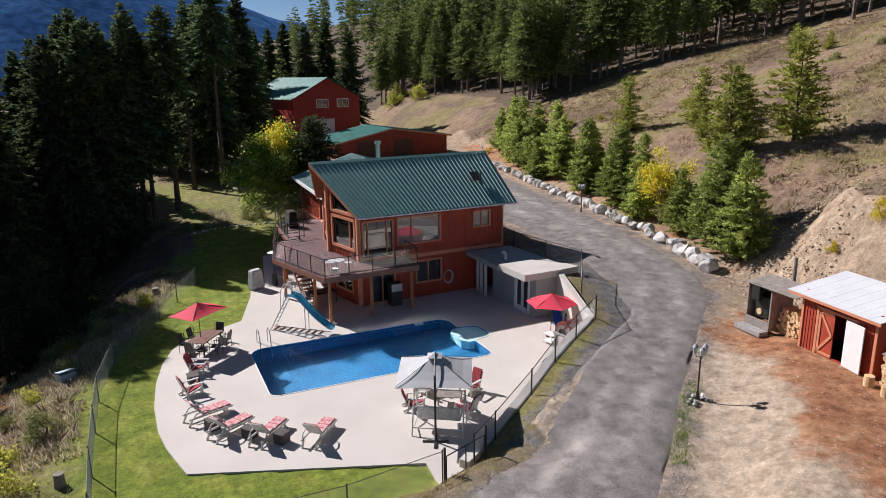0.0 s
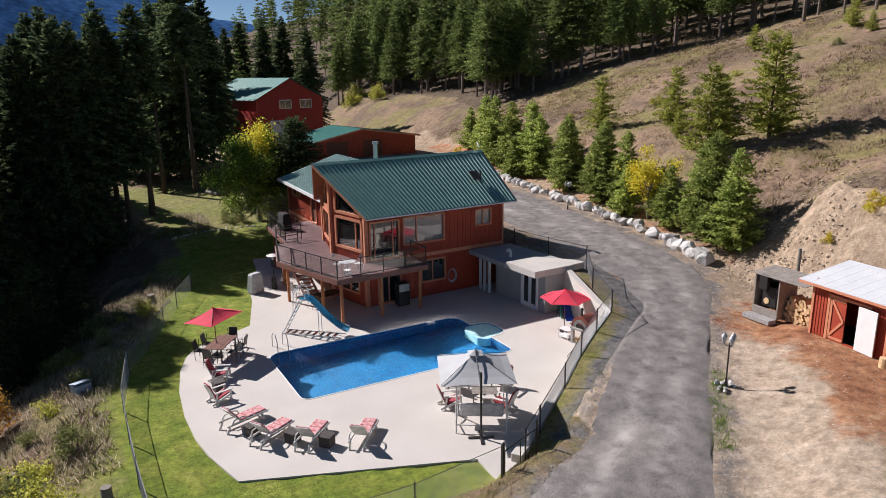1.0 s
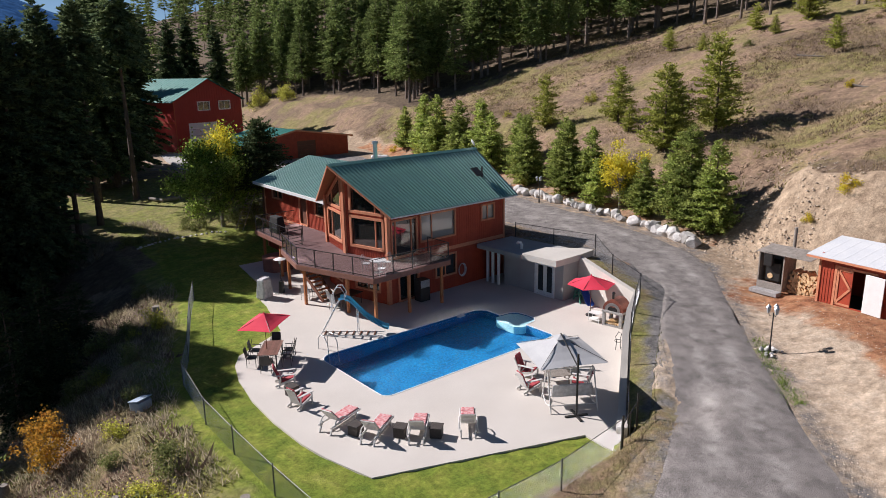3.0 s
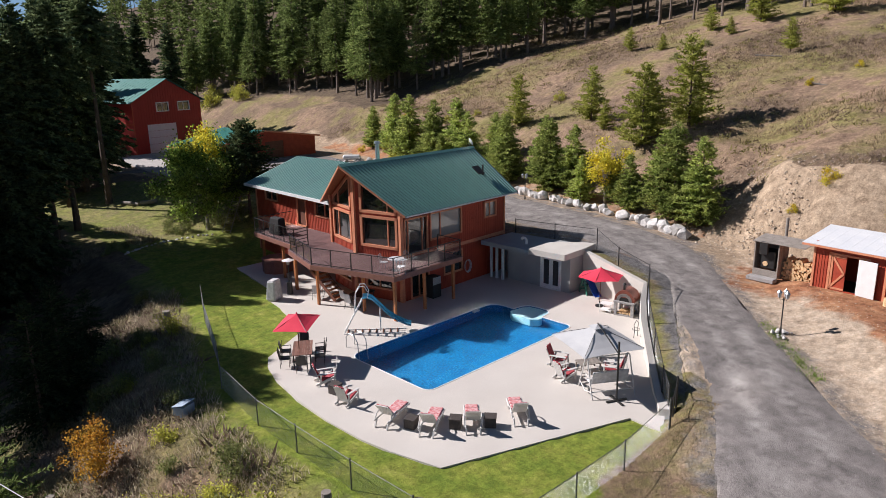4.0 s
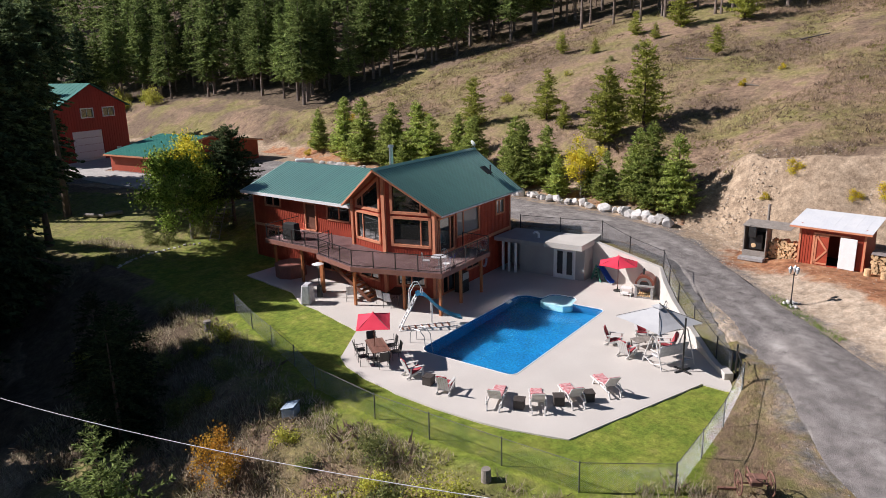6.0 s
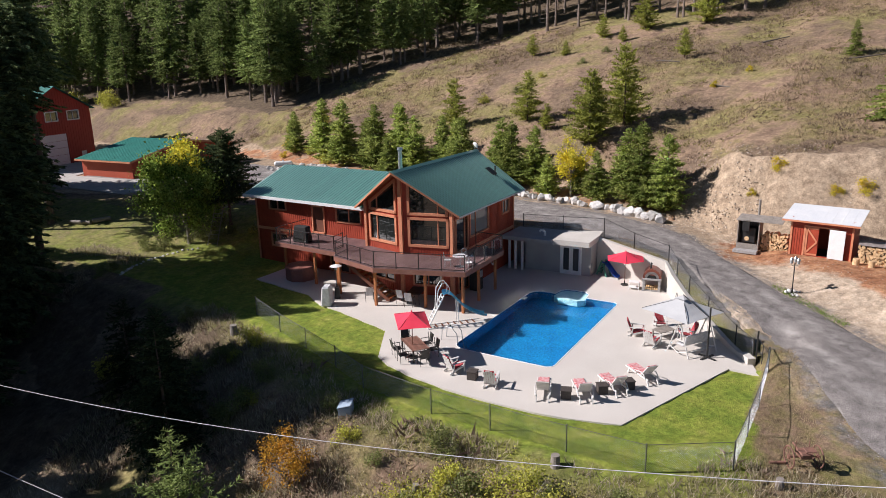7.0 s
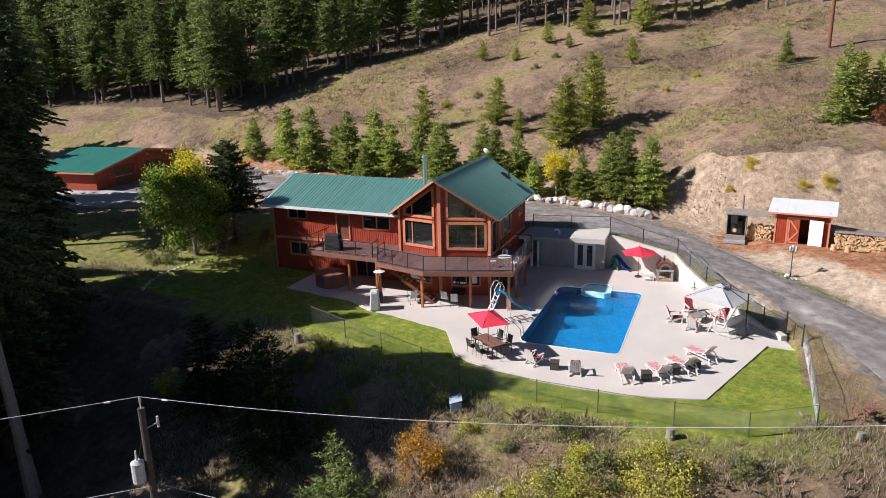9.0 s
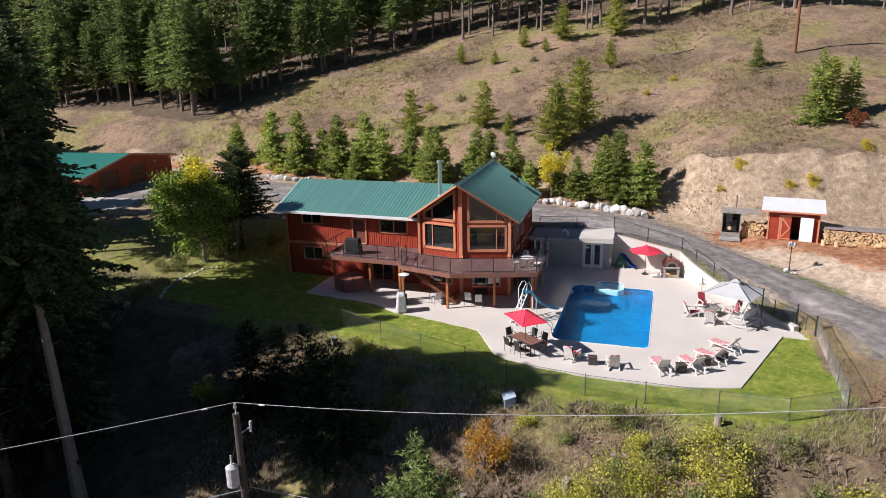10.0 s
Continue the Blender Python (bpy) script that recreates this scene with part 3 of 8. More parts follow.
wa.data.foreach_set("value", np.clip(worn, 0, 1).astype(np.float32).ravel())

ed = sm((np.abs(2 * kk - 1) - 0.62) / 0.38) * 0.62 * np.where(kk > 0.5, 1.0, 0.8)
ea = road.data.attributes.new("edge", "FLOAT", "POINT")
ea.data.foreach_set("value", ed.astype(np.float32).ravel())

def gravel_spread(x, y):
    """How much gravel has strayed to a spot beside the drive."""
    out = np.zeros(len(x))
    near = (x > -18) & (x < 42) & (y > -6) & (y < 60)
    q = np.stack([x[near], y[near]], -1)
    d = np.full(len(q), 99.0)
    for e in (A_[::2], B_[::2]):
        d = np.minimum(d, np.sqrt(((q[:, None] - e[None]) ** 2).sum(-1)).min(1))
    out[near] = np.interp(d, [0, 0.6, 1.7, 2.8], [0.60, 0.42, 0.14, 0.0])
    return out


ga = ground.data.attributes.new("gravel", "FLOAT", "POINT")
ga.data.foreach_set("value", (gravel_spread(GX.ravel(), GY.ravel()) * (1 - np.clip(in_poly(GX, GY, LAWN), 0, 1)).ravel()).astype(np.float32))

# ---- patio and pool ----
PX0, PX1, PY0, PY1 = 3.42, 14.55, 30.28, 36.2


def pool_outline(grow=0.0):
    x0, x1, y0, y1 = PX0 - grow, PX1 + grow, PY0 - grow, PY1 + grow
    pts = []
    for sx, sy, a0 in ((1, -1, -90), (1, 1, 0), (-1, 1, 90), (-1, -1, 180)):
        # the corners of the shallow end are tighter
        r = (0.75 if sy > 0 else 0.42) + grow
        cx_, cy_ = (x1 - r if sx > 0 else x0 + r), (y1 - r if sy > 0 else y0 + r)
        if a0 == 0:
            # rounded step bay in the east end
            pts += [(x1, 32.45 - grow), (x1 + 0.75, 32.55 - grow), (x1 + 1.15, 32.9), (x1 + 1.2, 33.6), (x1 + 1.1, 34.2), (x1 + 0.75, 34.5 + grow), (x1, 34.6 + grow)]
        for j in range(7):
            a = radians(a0 + 15 * j)
            pts.append((cx_ + r * math.cos(a), cy_ + r * math.sin(a)))
    return pts


def sheet_with_holes(bm, outer, holes, z):
    edges = []
    for loop in (outer, *holes):
        vs = [bm.verts.new((x, y, z)) for x, y in loop]
        edges += [bm.edges.new((vs[i], vs[(i + 1) % len(vs)])) for i in range(len(vs))]
    out = bmesh.ops.triangle_fill(bm, use_beauty=True, use_dissolve=False, edges=edges)
    return [g for g in out["geom"] if isinstance(g, bmesh.types.BMFace)]


def slab(bm, outer, holes, z0, z1):
    faces = sheet_with_holes(bm, outer, holes, z0)
    up = bmesh.ops.extrude_face_region(bm, geom=faces)
    for v in up["geom"]:
        if isinstance(v, bmesh.types.BMVert):
            v.co.z = z1


bm = bmesh.new()
slab(bm, PATIO, [pool_outline(0.0)], -0.12, 0.0)
patio = part("pavement", bm, CONCRETE)
tagged(patio, "pale broom-finished concrete patio round the pool", "patio", kind="structure")

LINER = mat("mottled_blue_liner", (0.001, 0.112, 0.262), (0.002, 0.158, 0.345), 1.2, 0.5, 0.0, 9, fine=0.5)
STEPS = mat("pale_aqua_steps", (0.36, 0.66, 0.70), (0.52, 0.76, 0.78), 1.2, 0.85)


def water():
    m = glassy("pool_water", (0.70, 0.95, 0.99), 0.01, 1.0)
    N, L = m.node_tree.nodes, m.node_tree.links
    p = N["Principled BSDF"]
    p.inputs["IOR"].default_value = 1.2
    n = N.new("ShaderNodeTexNoise")
    n.inputs["Scale"].default_value, n.inputs["Detail"].default_value = 2.2, 3
    tc = N.new("ShaderNodeTexCoord")
    L.new(tc.outputs["Object"], n.inputs["Vector"])
    b = N.new("ShaderNodeBump")
    b.inputs["Strength"].default_value, b.inputs["Distance"].default_value = 0.12, 0.05
    L.new(n.outputs["Fac"], b.inputs["Height"])
    L.new(b.outputs["Normal"], p.inputs["Normal"])
    return m


pool = thing("swimming_pool", pose(0, 0, 0), "rectangular in-ground pool with blue liner and rounded corners", "pool")
bm = bmesh.new()
ol = pool_outline(-0.002)
depth = lambda x, y: -1.0 - 0.45 * float(sm(np.array((10.5 - x) / 3.0)))
ring = []
for x, y in ol:
    ring.append((bm.verts.new((x, y, 0.0)), bm.verts.new((x, y, -0.75 if x > PX1 + 0.01 else depth(x, y)))))
for i in range(len(ring)):
    a, b = ring[i], ring[(i + 1) % len(ring)]
    bm.faces.new((a[0], b[0], b[1], a[1]))
bmesh.ops.triangle_fill(bm, use_beauty=True, edges=[e for e in bm.edges if e.verts[0].co.z < -0.5 and e.verts[1].co.z < -0.5])
part("basin", bm, LINER, pool, "mottled blue vinyl liner")
bm = bmesh.new()
sheet_with_holes(bm, pool_outline(-0.004), [], -0.09)
wat = part("water", bm, water(), pool, "clear blue water")
if wat.data.polygons[0].normal.z < 0:
    wat.data.flip_normals()
wat.visible_shadow = False
bm = bmesh.new()
slab(bm, pool_outline(0.035), [pool_outline(-0.015)], -0.03, 0.018)
part("coping", bm, WHITE, pool, "white coping strip")
# moulded entry steps: the whole bay is a shallow pale tray
bm = bmesh.new()
prism(bm, [(13.95, 32.85), (14.25, 32.46), (14.55, 32.452), (15.3, 32.555), (15.695, 32.902), (15.745, 33.6), (15.645, 34.198), (15.3, 34.495), (14.55, 34.598), (14.25, 34.59), (13.95, 34.2)], -0.95, -0.082)
part("step", bm, STEPS, pool, "pale moulded step")
bm = bmesh.new()
box(bm, 12.6, 13.1, 36.0, 36.22, -0.13, -0.02, 0.01)
part("skimmer", bm, WHITE, pool, "white skimmer opening")
for dx in (0.0, 0.55):
    bm = bmesh.new()
    tube(bm, [(4.0 + dx, 37.2, 0), (4.0 + dx, 37.15, 0.6), (4.0 + dx, 36.9, 0.85), (4.0 + dx, 36.5, 0.85), (4.0 + dx, 36.2, 0.55), (4.0 + dx, 36.05, -0.9)], 0.025, 8)
    part("grab_rail", bm, GALV, pool, "stainless ladder rail")

# ---- retaining wall ----
WALL_OUT = [(9.0, 21.65), (10.4, 22.68), (13.2, 24.65), (15.4, 26.22), (17.35, 27.42), (19.25, 28.45), (20.95, 33.95)]
WALL_Y, WALL_H = [21.6, 22.7, 24.65, 26.2, 27.4, 28.4, 34.0], [0.14, 0.22, 0.62, 1.08, 1.48, 1.86, 2.62]
wall_top = lambda x, y: float(np.interp(y, WALL_Y, WALL_H))
bm = bmesh.new()
for (x1, y1), (x2, y2) in zip(WALL_OUT, WALL_OUT[1:]):
    turn = y1 > 28
    o1 = (-0.32, 0.06) if turn or y1 > 28.3 else (-0.17, 0.27)
    o2 = (-0.32, 0.06) if y2 > 28.3 else (-0.17, 0.27)
    prism(bm, [(x1 + o1[0], y1 + o1[1]), (x2 + o2[0], y2 + o2[1]), (x2, y2), (x1, y1)], -0.3, wall_top)
tagged(part("wall_retaining", bm, CREAM), "cream stucco retaining wall sloping down along the patio", "wall", kind="structure")
bm = bmesh.new()
box(bm, -0.55, 0.35, -0.22, 0.22, -0.05, 0.42, 0.02, pose(9.05, 21.85, -0.1, 0, 0, 35))
tagged(part("wall_end_block", bm, CREAM), "low cream concrete block at the wall end", "wall", kind="structure")


# ---- walls with openings, windows, roof sheets ----
def wall_frame(p, q):
    """Matrix with x along the wall from p to q, y into the house, z up."""
    a = math.atan2(q[1] - p[1], q[0] - p[0])
    return Matrix.Translation((p[0], p[1], 0)) @ Matrix.Rotation(a, 4, "Z")


def spans(poly, s):
    """Heights between which the outline poly covers the upright line at s."""
    zs = []
    for i in range(len(poly)):
        (a, za), (b, zb) = poly[i], poly[(i + 1) % len(poly)]
        if (a <= s) != (b <= s):
            zs.append(za + (zb - za) * (s - a) / (b - a))
    return (min(zs), max(zs)) if zs else None


def polywall(bm, outer, holes, th, m):
    t = bmesh.new()
    edges = []
    for loop in (outer, *holes):
        vs = [t.verts.new((s, 0, z)) for s, z in loop]
        edges += [t.edges.new((vs[i], vs[(i + 1) % len(vs)])) for i in range(len(vs))]
    out = bmesh.ops.triangle_fill(t, use_beauty=True, use_dissolve=False, edges=edges)
    ex = bmesh.ops.extrude_face_region(t, geom=[g for g in out["geom"] if isinstance(g, bmesh.types.BMFace)])
    for v in ex["geom"]:
        if isinstance(v, bmesh.types.BMVert):
            v.co.y = th
    bmesh.ops.transform(t, matrix=m, verts=t.verts)
    me = bpy.data.meshes.new("t")
    t.to_mesh(me)
    t.free()
    bm.from_mesh(me)
    bpy.data.meshes.remove(me)


def battens(parent, material, outer, holes, m, step=0.2, w=0.045, proud=0.022):
    """Upright battens on a board wall, each a part of its own."""
    lo, hi = min(s for s, z in outer), max(s for s, z in outer)
    s = lo + 0.1
    while s < hi - 0.05:
        sp = spans(outer, s)
        if sp:
            cuts = sorted([c for c in (spans([(a, b) for a, b in h], s) for h in holes) if c])
            z = sp[0]
            for c0, c1 in cuts + [(sp[1], sp[1])]:
                if c0 - 0.13 > z + 0.05:
                    b = bmesh.new()
                    box(b, s - w / 2, s + w / 2, -proud, -0.002, z, c0 - (0.13 if c0 != sp[1] else 0.02), 0, m)
                    part("batten", b, material, parent)
                z = c1 + 0.13
        s += step


def window(parent, poly, m, mullions=(), name="window", frame_mat=None, glass=None, w=0.11, sill=True):
    """A cased window over the outline poly, with panes between the upright mullions."""
    bm = bmesh.new()
    n = len(poly)
    c = Vector((sum(p[0] for p in poly) / n, 0, sum(p[1] for p in poly) / n))
    for i in range(n):
        a, b = Vector((poly[i][0], -0.03, poly[i][1])), Vector((poly[(i + 1) % n][0], -0.03, poly[(i + 1) % n][1]))
        d = (b - a).normalized()
        beam(bm, a - d * w / 2, b + d * w / 2, 0.10, w, up=(d.cross(Vector((0, 1, 0)))))
    for s in mullions:
        sp = spans(poly, s)
        if sp:
            beam(bm, (s, 0.02, sp[0]), (s, 0.02, sp[1]), 0.07, 0.07, up=(1, 0, 0))
    bmesh.ops.transform(bm, matrix=m, verts=bm.verts)
    win = part(name, bm, frame_mat or RED_TRIM, parent)
    cuts = [min(p[0] for p in poly), *mullions, max(p[0] for p in poly)]
    for a, b in zip(cuts, cuts[1:]):
        a2, b2 = a + 1e-4, b - 1e-4
        sa, sb = spans(poly, a2 + 0.01), spans(poly, b2 - 0.01)
        if not sa or not sb:
            continue
        bm = bmesh.new()
        mids = [p for p in poly if a2 < p[0] < b2]
        top = [(a2, sa[1]), *sorted([p for p in mids if p[1] > c.z], key=lambda p: p[0]), (b2, sb[1])]
        bot = [(b2, sb[0]), *sorted([p for p in mids if p[1] <= c.z], key=lambda p: -p[0]), (a2, sa[0])]
        fr = [bm.verts.new((s, 0.05, z)) for s, z in top + bot]
        bk = [bm.verts.new((s, 0.062, z)) for s, z in top + bot]
        bm.faces.new(fr)
        bm.faces.new(bk[::-1])
        for i in range(len(fr)):
            bm.faces.new((fr[i], bk[i], bk[(i + 1) % len(fr)], fr[(i + 1) % len(fr)]))
        bmesh.ops.transform(bm, matrix=m, verts=bm.verts)
        part("pane", bm, glass or GLASS, win)
    return win


def rect(a, b, z0, z1):
    return [(a, z0), (b, z0), (b, z1), (a, z1)]


def roof_sheets(parent, e0, e1, r0, r1, pitch=0.3, material=None, name="roof_panel", rib=0.06):
    """Ribbed roof sheets between the eave line e0-e1 and the ridge line r0-r1 (corners in 3D)."""
    e0, e1, r0, r1 = (Vector(v) for v in (e0, e1, r0, r1))
    n = max(1, round(((e1 - e0).length + (r1 - r0).length) / 2 / pitch))
    up = (e1 - e0).cross(r0 - e0).normalized()
    if up.z < 0:
        up = -up
    for i in range(n):
        a, b, c, d = (e0.lerp(e1, i / n), e0.lerp(e1, (i + 1) / n), r0.lerp(r1, (i + 1) / n), r0.lerp(r1, i / n))
        bm = bmesh.new()
        lo = [bm.verts.new(v) for v in (a, b, c, d)]
        hi = [bm.verts.new(v + up * 0.03) for v in (a, b, c, d)]
        bm.faces.new(lo[::-1])
        bm.faces.new(hi)
        for j in range(4):
            bm.faces.new((lo[j], lo[(j + 1) % 4], hi[(j + 1) % 4], hi[j]))
        along = (b - a).normalized()
        for q0, q1 in ((a, d),):
            p = [q0 + up * 0.028, q1 + up * 0.028]
            v = [bm.verts.new(w) for w in (p[0], p[0] + along * 0.08, p[1] + along * 0.08, p[1])]
            u = [bm.verts.new(w + up * rib) for w in (p[0] + along * 0.02, p[0] + along * 0.06, p[1] + along * 0.06, p[1] + along * 0.02)]
            bm.faces.new(u)
            for j in range(4):
                bm.faces.new((v[j], v[(j + 1) % 4], u[(j + 1) % 4], u[j]))
        part(name, bm, material or GREEN, parent)


# ---- house ----
FLOOR = 2.86
HM = pose(10.78, 40.4, 0, 0, 0, 1.9)
house = thing("house", HM, "red cedar two-storey house with green metal roof and glazed gable", "house")
EAVE_Z, RIDGE_Z, RV, EV = 5.60, 8.45, 3.45, 4.15
slope = (RIDGE_Z - EAVE_Z) / EV
roof_z = lambda v: RIDGE_Z - abs(v - RV) * slope
WALL_V = 6.9
LEN = 10.05
SW, APEX, NW = (0, 0), (-0.72, RV), (0.1, WALL_V)

# south wall, both storeys
ms = wall_frame((0, 0), (LEN, 0))
south = [(0, 0), (LEN, 0), (LEN, roof_z(0) - 0.05), (0, roof_z(0) - 0.05)]
south_open = [rect(0.3, 2.25, FLOOR + 0.05, 5.2), rect(2.55, 5.45, 3.55, 5.25), rect(7.85, 9.05, 4.12, 5.15), rect(3.75, 5.5, 0.95, 2.35), rect(0.75, 2.3, 0.06, 2.25)]
bm = bmesh.new()
polywall(bm, south, south_open, 0.2, ms)
battens(house, RED, south, south_open, ms)
part("wall", bm, RED, house)
window(house, south_open[1], ms, (3.5,), glass=BLIND_GLASS)
window(house, south_open[2], ms, (8.45,), glass=BLIND_GLASS)
window(house, south_open[3], ms, (4.6,))
door = window(house, south_open[0], ms, (0.62, 1.85), "patio_door")
door = window(house, south_open[4], ms, (1.5,), "patio_door")
bm = bmesh.new()
box(bm, 2.3, LEN, -0.045, -0.003, 2.62, 2.84)
box(bm, -0.06, 0.1, -0.07, -0.003, 0, roof_z(0) - 0.1)
box(bm, LEN - 0.1, LEN + 0.03, -0.05, -0.003, 0, roof_z(0) - 0.1)
part("trim_board", bm, RED_TRIM, house, "lighter cedar belt board")

# prow faces
for p, q, flip in ((APEX, SW, False), (NW, APEX, True)):
    mp = wall_frame(p, q)
    ln = math.hypot(q[0] - p[0], q[1] - p[1])
    zl, zr = (roof_z(p[1]) - 0.06, roof_z(q[1]) - 0.06)
    out = [(0, 0), (ln, 0), (ln, zr), (0, zl)]
    top = lambda s, zl=zl, zr=zr, ln=ln: zl + (zr - zl) * s / ln - 0.30
    if not flip:
        lower = rect(0.55, ln - 0.28, 3.42, 5.27)
        upper = [(0.55, 5.58), (ln - 0.32, 5.58), (ln - 0.32, top(ln - 0.32)), (0.55, top(0.55))]
        base = rect(0.8, ln - 0.7, 0.7, 2.2)
        mul, mul2 = (ln - 0.95,), (ln - 0.95,)
    else:
        lower = rect(0.45, ln - 0.5, 3.40, 5.27)
        upper = [(0.5, 5.58), (ln - 0.5, 5.58), (ln - 0.5, top(ln - 0.5)), (0.5, top(0.5))]
        base = rect(0.6, ln - 0.8, 0.7, 2.2)
        mul, mul2 = (1.15, ), (1.15,)
    holes = [lower, upper, base]
    bm = bmesh.new()
    polywall(bm, out, holes, 0.2, mp)
    battens(house, RED, out, holes, mp)
    part("wall", bm, RED, house)
    window(house, lower, mp, mul, w=0.17)
    window(house, upper, mp, mul2, w=0.17)
    window(house, base, mp, ((0.8 + ln - 0.7) / 2,))
bm = bmesh.new()
box(bm, -0.86, -0.66, RV - 0.13, RV + 0.13, 0, roof_z(RV) - 0.25)
box(bm, -0.08, 0.16, -0.09, 0.14, 0, roof_z(0) - 0.02)
box(bm, -0.06, 0.14, WALL_V - 0.12, WALL_V + 0.06, FLOOR - 0.3, roof_z(WALL_V) - 0.05)
part("corner_post", bm, RED_TRIM, house)
# east gable, north wall, floors
me_ = wall_frame((LEN, 0), (LEN, WALL_V))
bm = bmesh.new()
polywall(bm, [(0, 0), (WALL_V, 0), (WALL_V, roof_z(WALL_V) - 0.06), (RV, RIDGE_Z - 0.06), (0, roof_z(0) - 0.06)], [], 0.2, me_)
battens(house, RED, [(0, 0), (WALL_V, 0), (WALL_V, roof_z(WALL_V) - 0.06), (RV, RIDGE_Z - 0.06), (0, roof_z(0) - 0.06)], [], me_)
part("wall", bm, RED, house)
bm = bmesh.new()
box(bm, 0.2, LEN, WALL_V - 0.2, WALL_V, 0, roof_z(WALL_V) - 0.06)
part("wall", bm, RED, house)
bm = bmesh.new()
prism(bm, [(0.1, 0.21), (LEN - 0.21, 0.21), (LEN - 0.21, WALL_V - 0.21), (0.2, WALL_V - 0.21), (-0.45, RV)], FLOOR - 0.3, FLOOR - 0.02)
part("upper_floor", bm, SOFFIT, house)
bm = bmesh.new()
box(bm, 3.2, 3.3, 0.45, WALL_V - 0.45, 0, 5.9)
part("inner_wall", bm, CREAM, house)
# roof
for sgn in (-1, 1):
    ev = RV + sgn * EV
    W0, E0 = (-0.22, ev, EAVE_Z), (LEN + 0.6, ev, EAVE_Z)
    W1, E1 = (-1.75, RV, RIDGE_Z), (LEN + 0.6, RV, RIDGE_Z)
    roof_sheets(house, W0, E0, W1, E1, 0.28)
    bm = bmesh.new()
    lo = [bm.verts.new(Vector(v) - Vector((0, 0, 0.03))) for v in (W0, E0, E1, W1)]
    hi = [bm.verts.new(Vector(v) - Vector((0, 0, 0.006))) for v in (W0, E0, E1, W1)]
    bm.faces.new(lo)
    bm.faces.new(hi)
    for i in range(4):
        bm.faces.new((lo[i], lo[(i + 1) % 4], hi[(i + 1) % 4], hi[i]))
    part("soffit", bm, SOFFIT, house)
    for lo_, hi_, ox in ((W0, W1, -0.02), (E0, E1, 0.02)):
        bm = bmesh.new()
        beam(bm, Vector(lo_) + Vector((ox, 0, -0.045)), Vector(hi_) + Vector((ox, 0, -0.045)), 0.045, 0.115)
        part("barge_board", bm, RED_TRIM, house)
    bm = bmesh.new()
    box(bm, -0.2, LEN + 0.6, ev - 0.06 if sgn < 0 else ev - 0.04, ev + 0.04 if sgn < 0 else ev + 0.06, EAVE_Z - 0.085, EAVE_Z - 0.005)
    part("gutter", bm, WHITE_METAL, house, "pale metal eaves gutter")
bm = bmesh.new()
for sgn in (-1, 1):
    beam(bm, (-1.76, RV + sgn * 0.11, RIDGE_Z + 0.02), (LEN + 0.62, RV + sgn * 0.11, RIDGE_Z + 0.02), 0.24, 0.03, up=(0, sgn * slope, 1))
part("ridge_cap", bm, GREEN, house)

# wing
WX0, WX1, WY0, WY1 = 11.85, 21.15, 47.35, 59.25
wing_inv = HM.inverted()


def W(x, y, z=0.0):
    return wing_inv @ Vector((x, y, z))


mw = wing_inv @ wall_frame((WX0, WY1), (WX0, WY0))
wl = WY1 - WY0
wout = [(0, -0.3), (wl, -0.3), (wl, 5.62), (0, 5.62)]
wopen = [rect(WY1 - 57.8, WY1 - 56.05, 4.35, 5.15), rect(WY1 - 53.35, WY1 - 52.2, FLOOR + 0.04, 4.95), rect(WY1 - 51.0, WY1 - 48.7, 3.95, 4.98), rect(WY1 - 57.8, WY1 - 56.1, 1.35, 2.4), rect(WY1 - 51.8, WY1 - 50.0, 0.05, 2.15)]
bm = bmesh.new()
polywall(bm, wout, wopen, 0.2, mw)
battens(house, RED, wout, wopen, mw, 0.2)
part("wall", bm, RED, house)
for o, mu in ((wopen[0], (2.3,)), (wopen[2], (9.4,)), (wopen[3], (2.3,))):
    window(house, o, mw, mu)
window(house, wopen[1], mw, (), "entry_door", glass=BROWN)
window(house, wopen[4], mw, (8.35,), "patio_door")
bm = bmesh.new()
box(bm, 0, wl - 4, -0.04, -0.003, 2.62, 2.84, 0, mw)
box(bm, -0.05, 0.1, -0.06, -0.003, -0.3, 5.5, 0, mw)
part("trim_board", bm, RED_TRIM, house)
WR_X, WR_Z, WE_X, WE_Z = 16.6, 7.05, 11.12, 5.42
bm = bmesh.new()
mn = wing_inv @ wall_frame((WX1, WY1), (WX0, WY1))
nout = [(0, -0.3), (WX1 - WX0, -0.3), (WX1 - WX0, 5.6), (WX1 - WR_X, 6.98), (0, 5.62)]
polywall(bm, nout, [], 0.2, mn)
battens(house, RED, nout, [], mn, 0.3)
part("wall", bm, RED, house)
bm = bmesh.new()
box(bm, WX1 - 0.2, WX1, WY0, WY1, 0, 5.6, 0, wing_inv)
part("wall", bm, RED, house)
bm = bmesh.new()
box(bm, WX0 + 0.25, WX1 - 0.25, WY0, WY1 - 0.25, FLOOR - 0.3, FLOOR - 0.02, 0, wing_inv)
part("upper_floor", bm, SOFFIT, house)
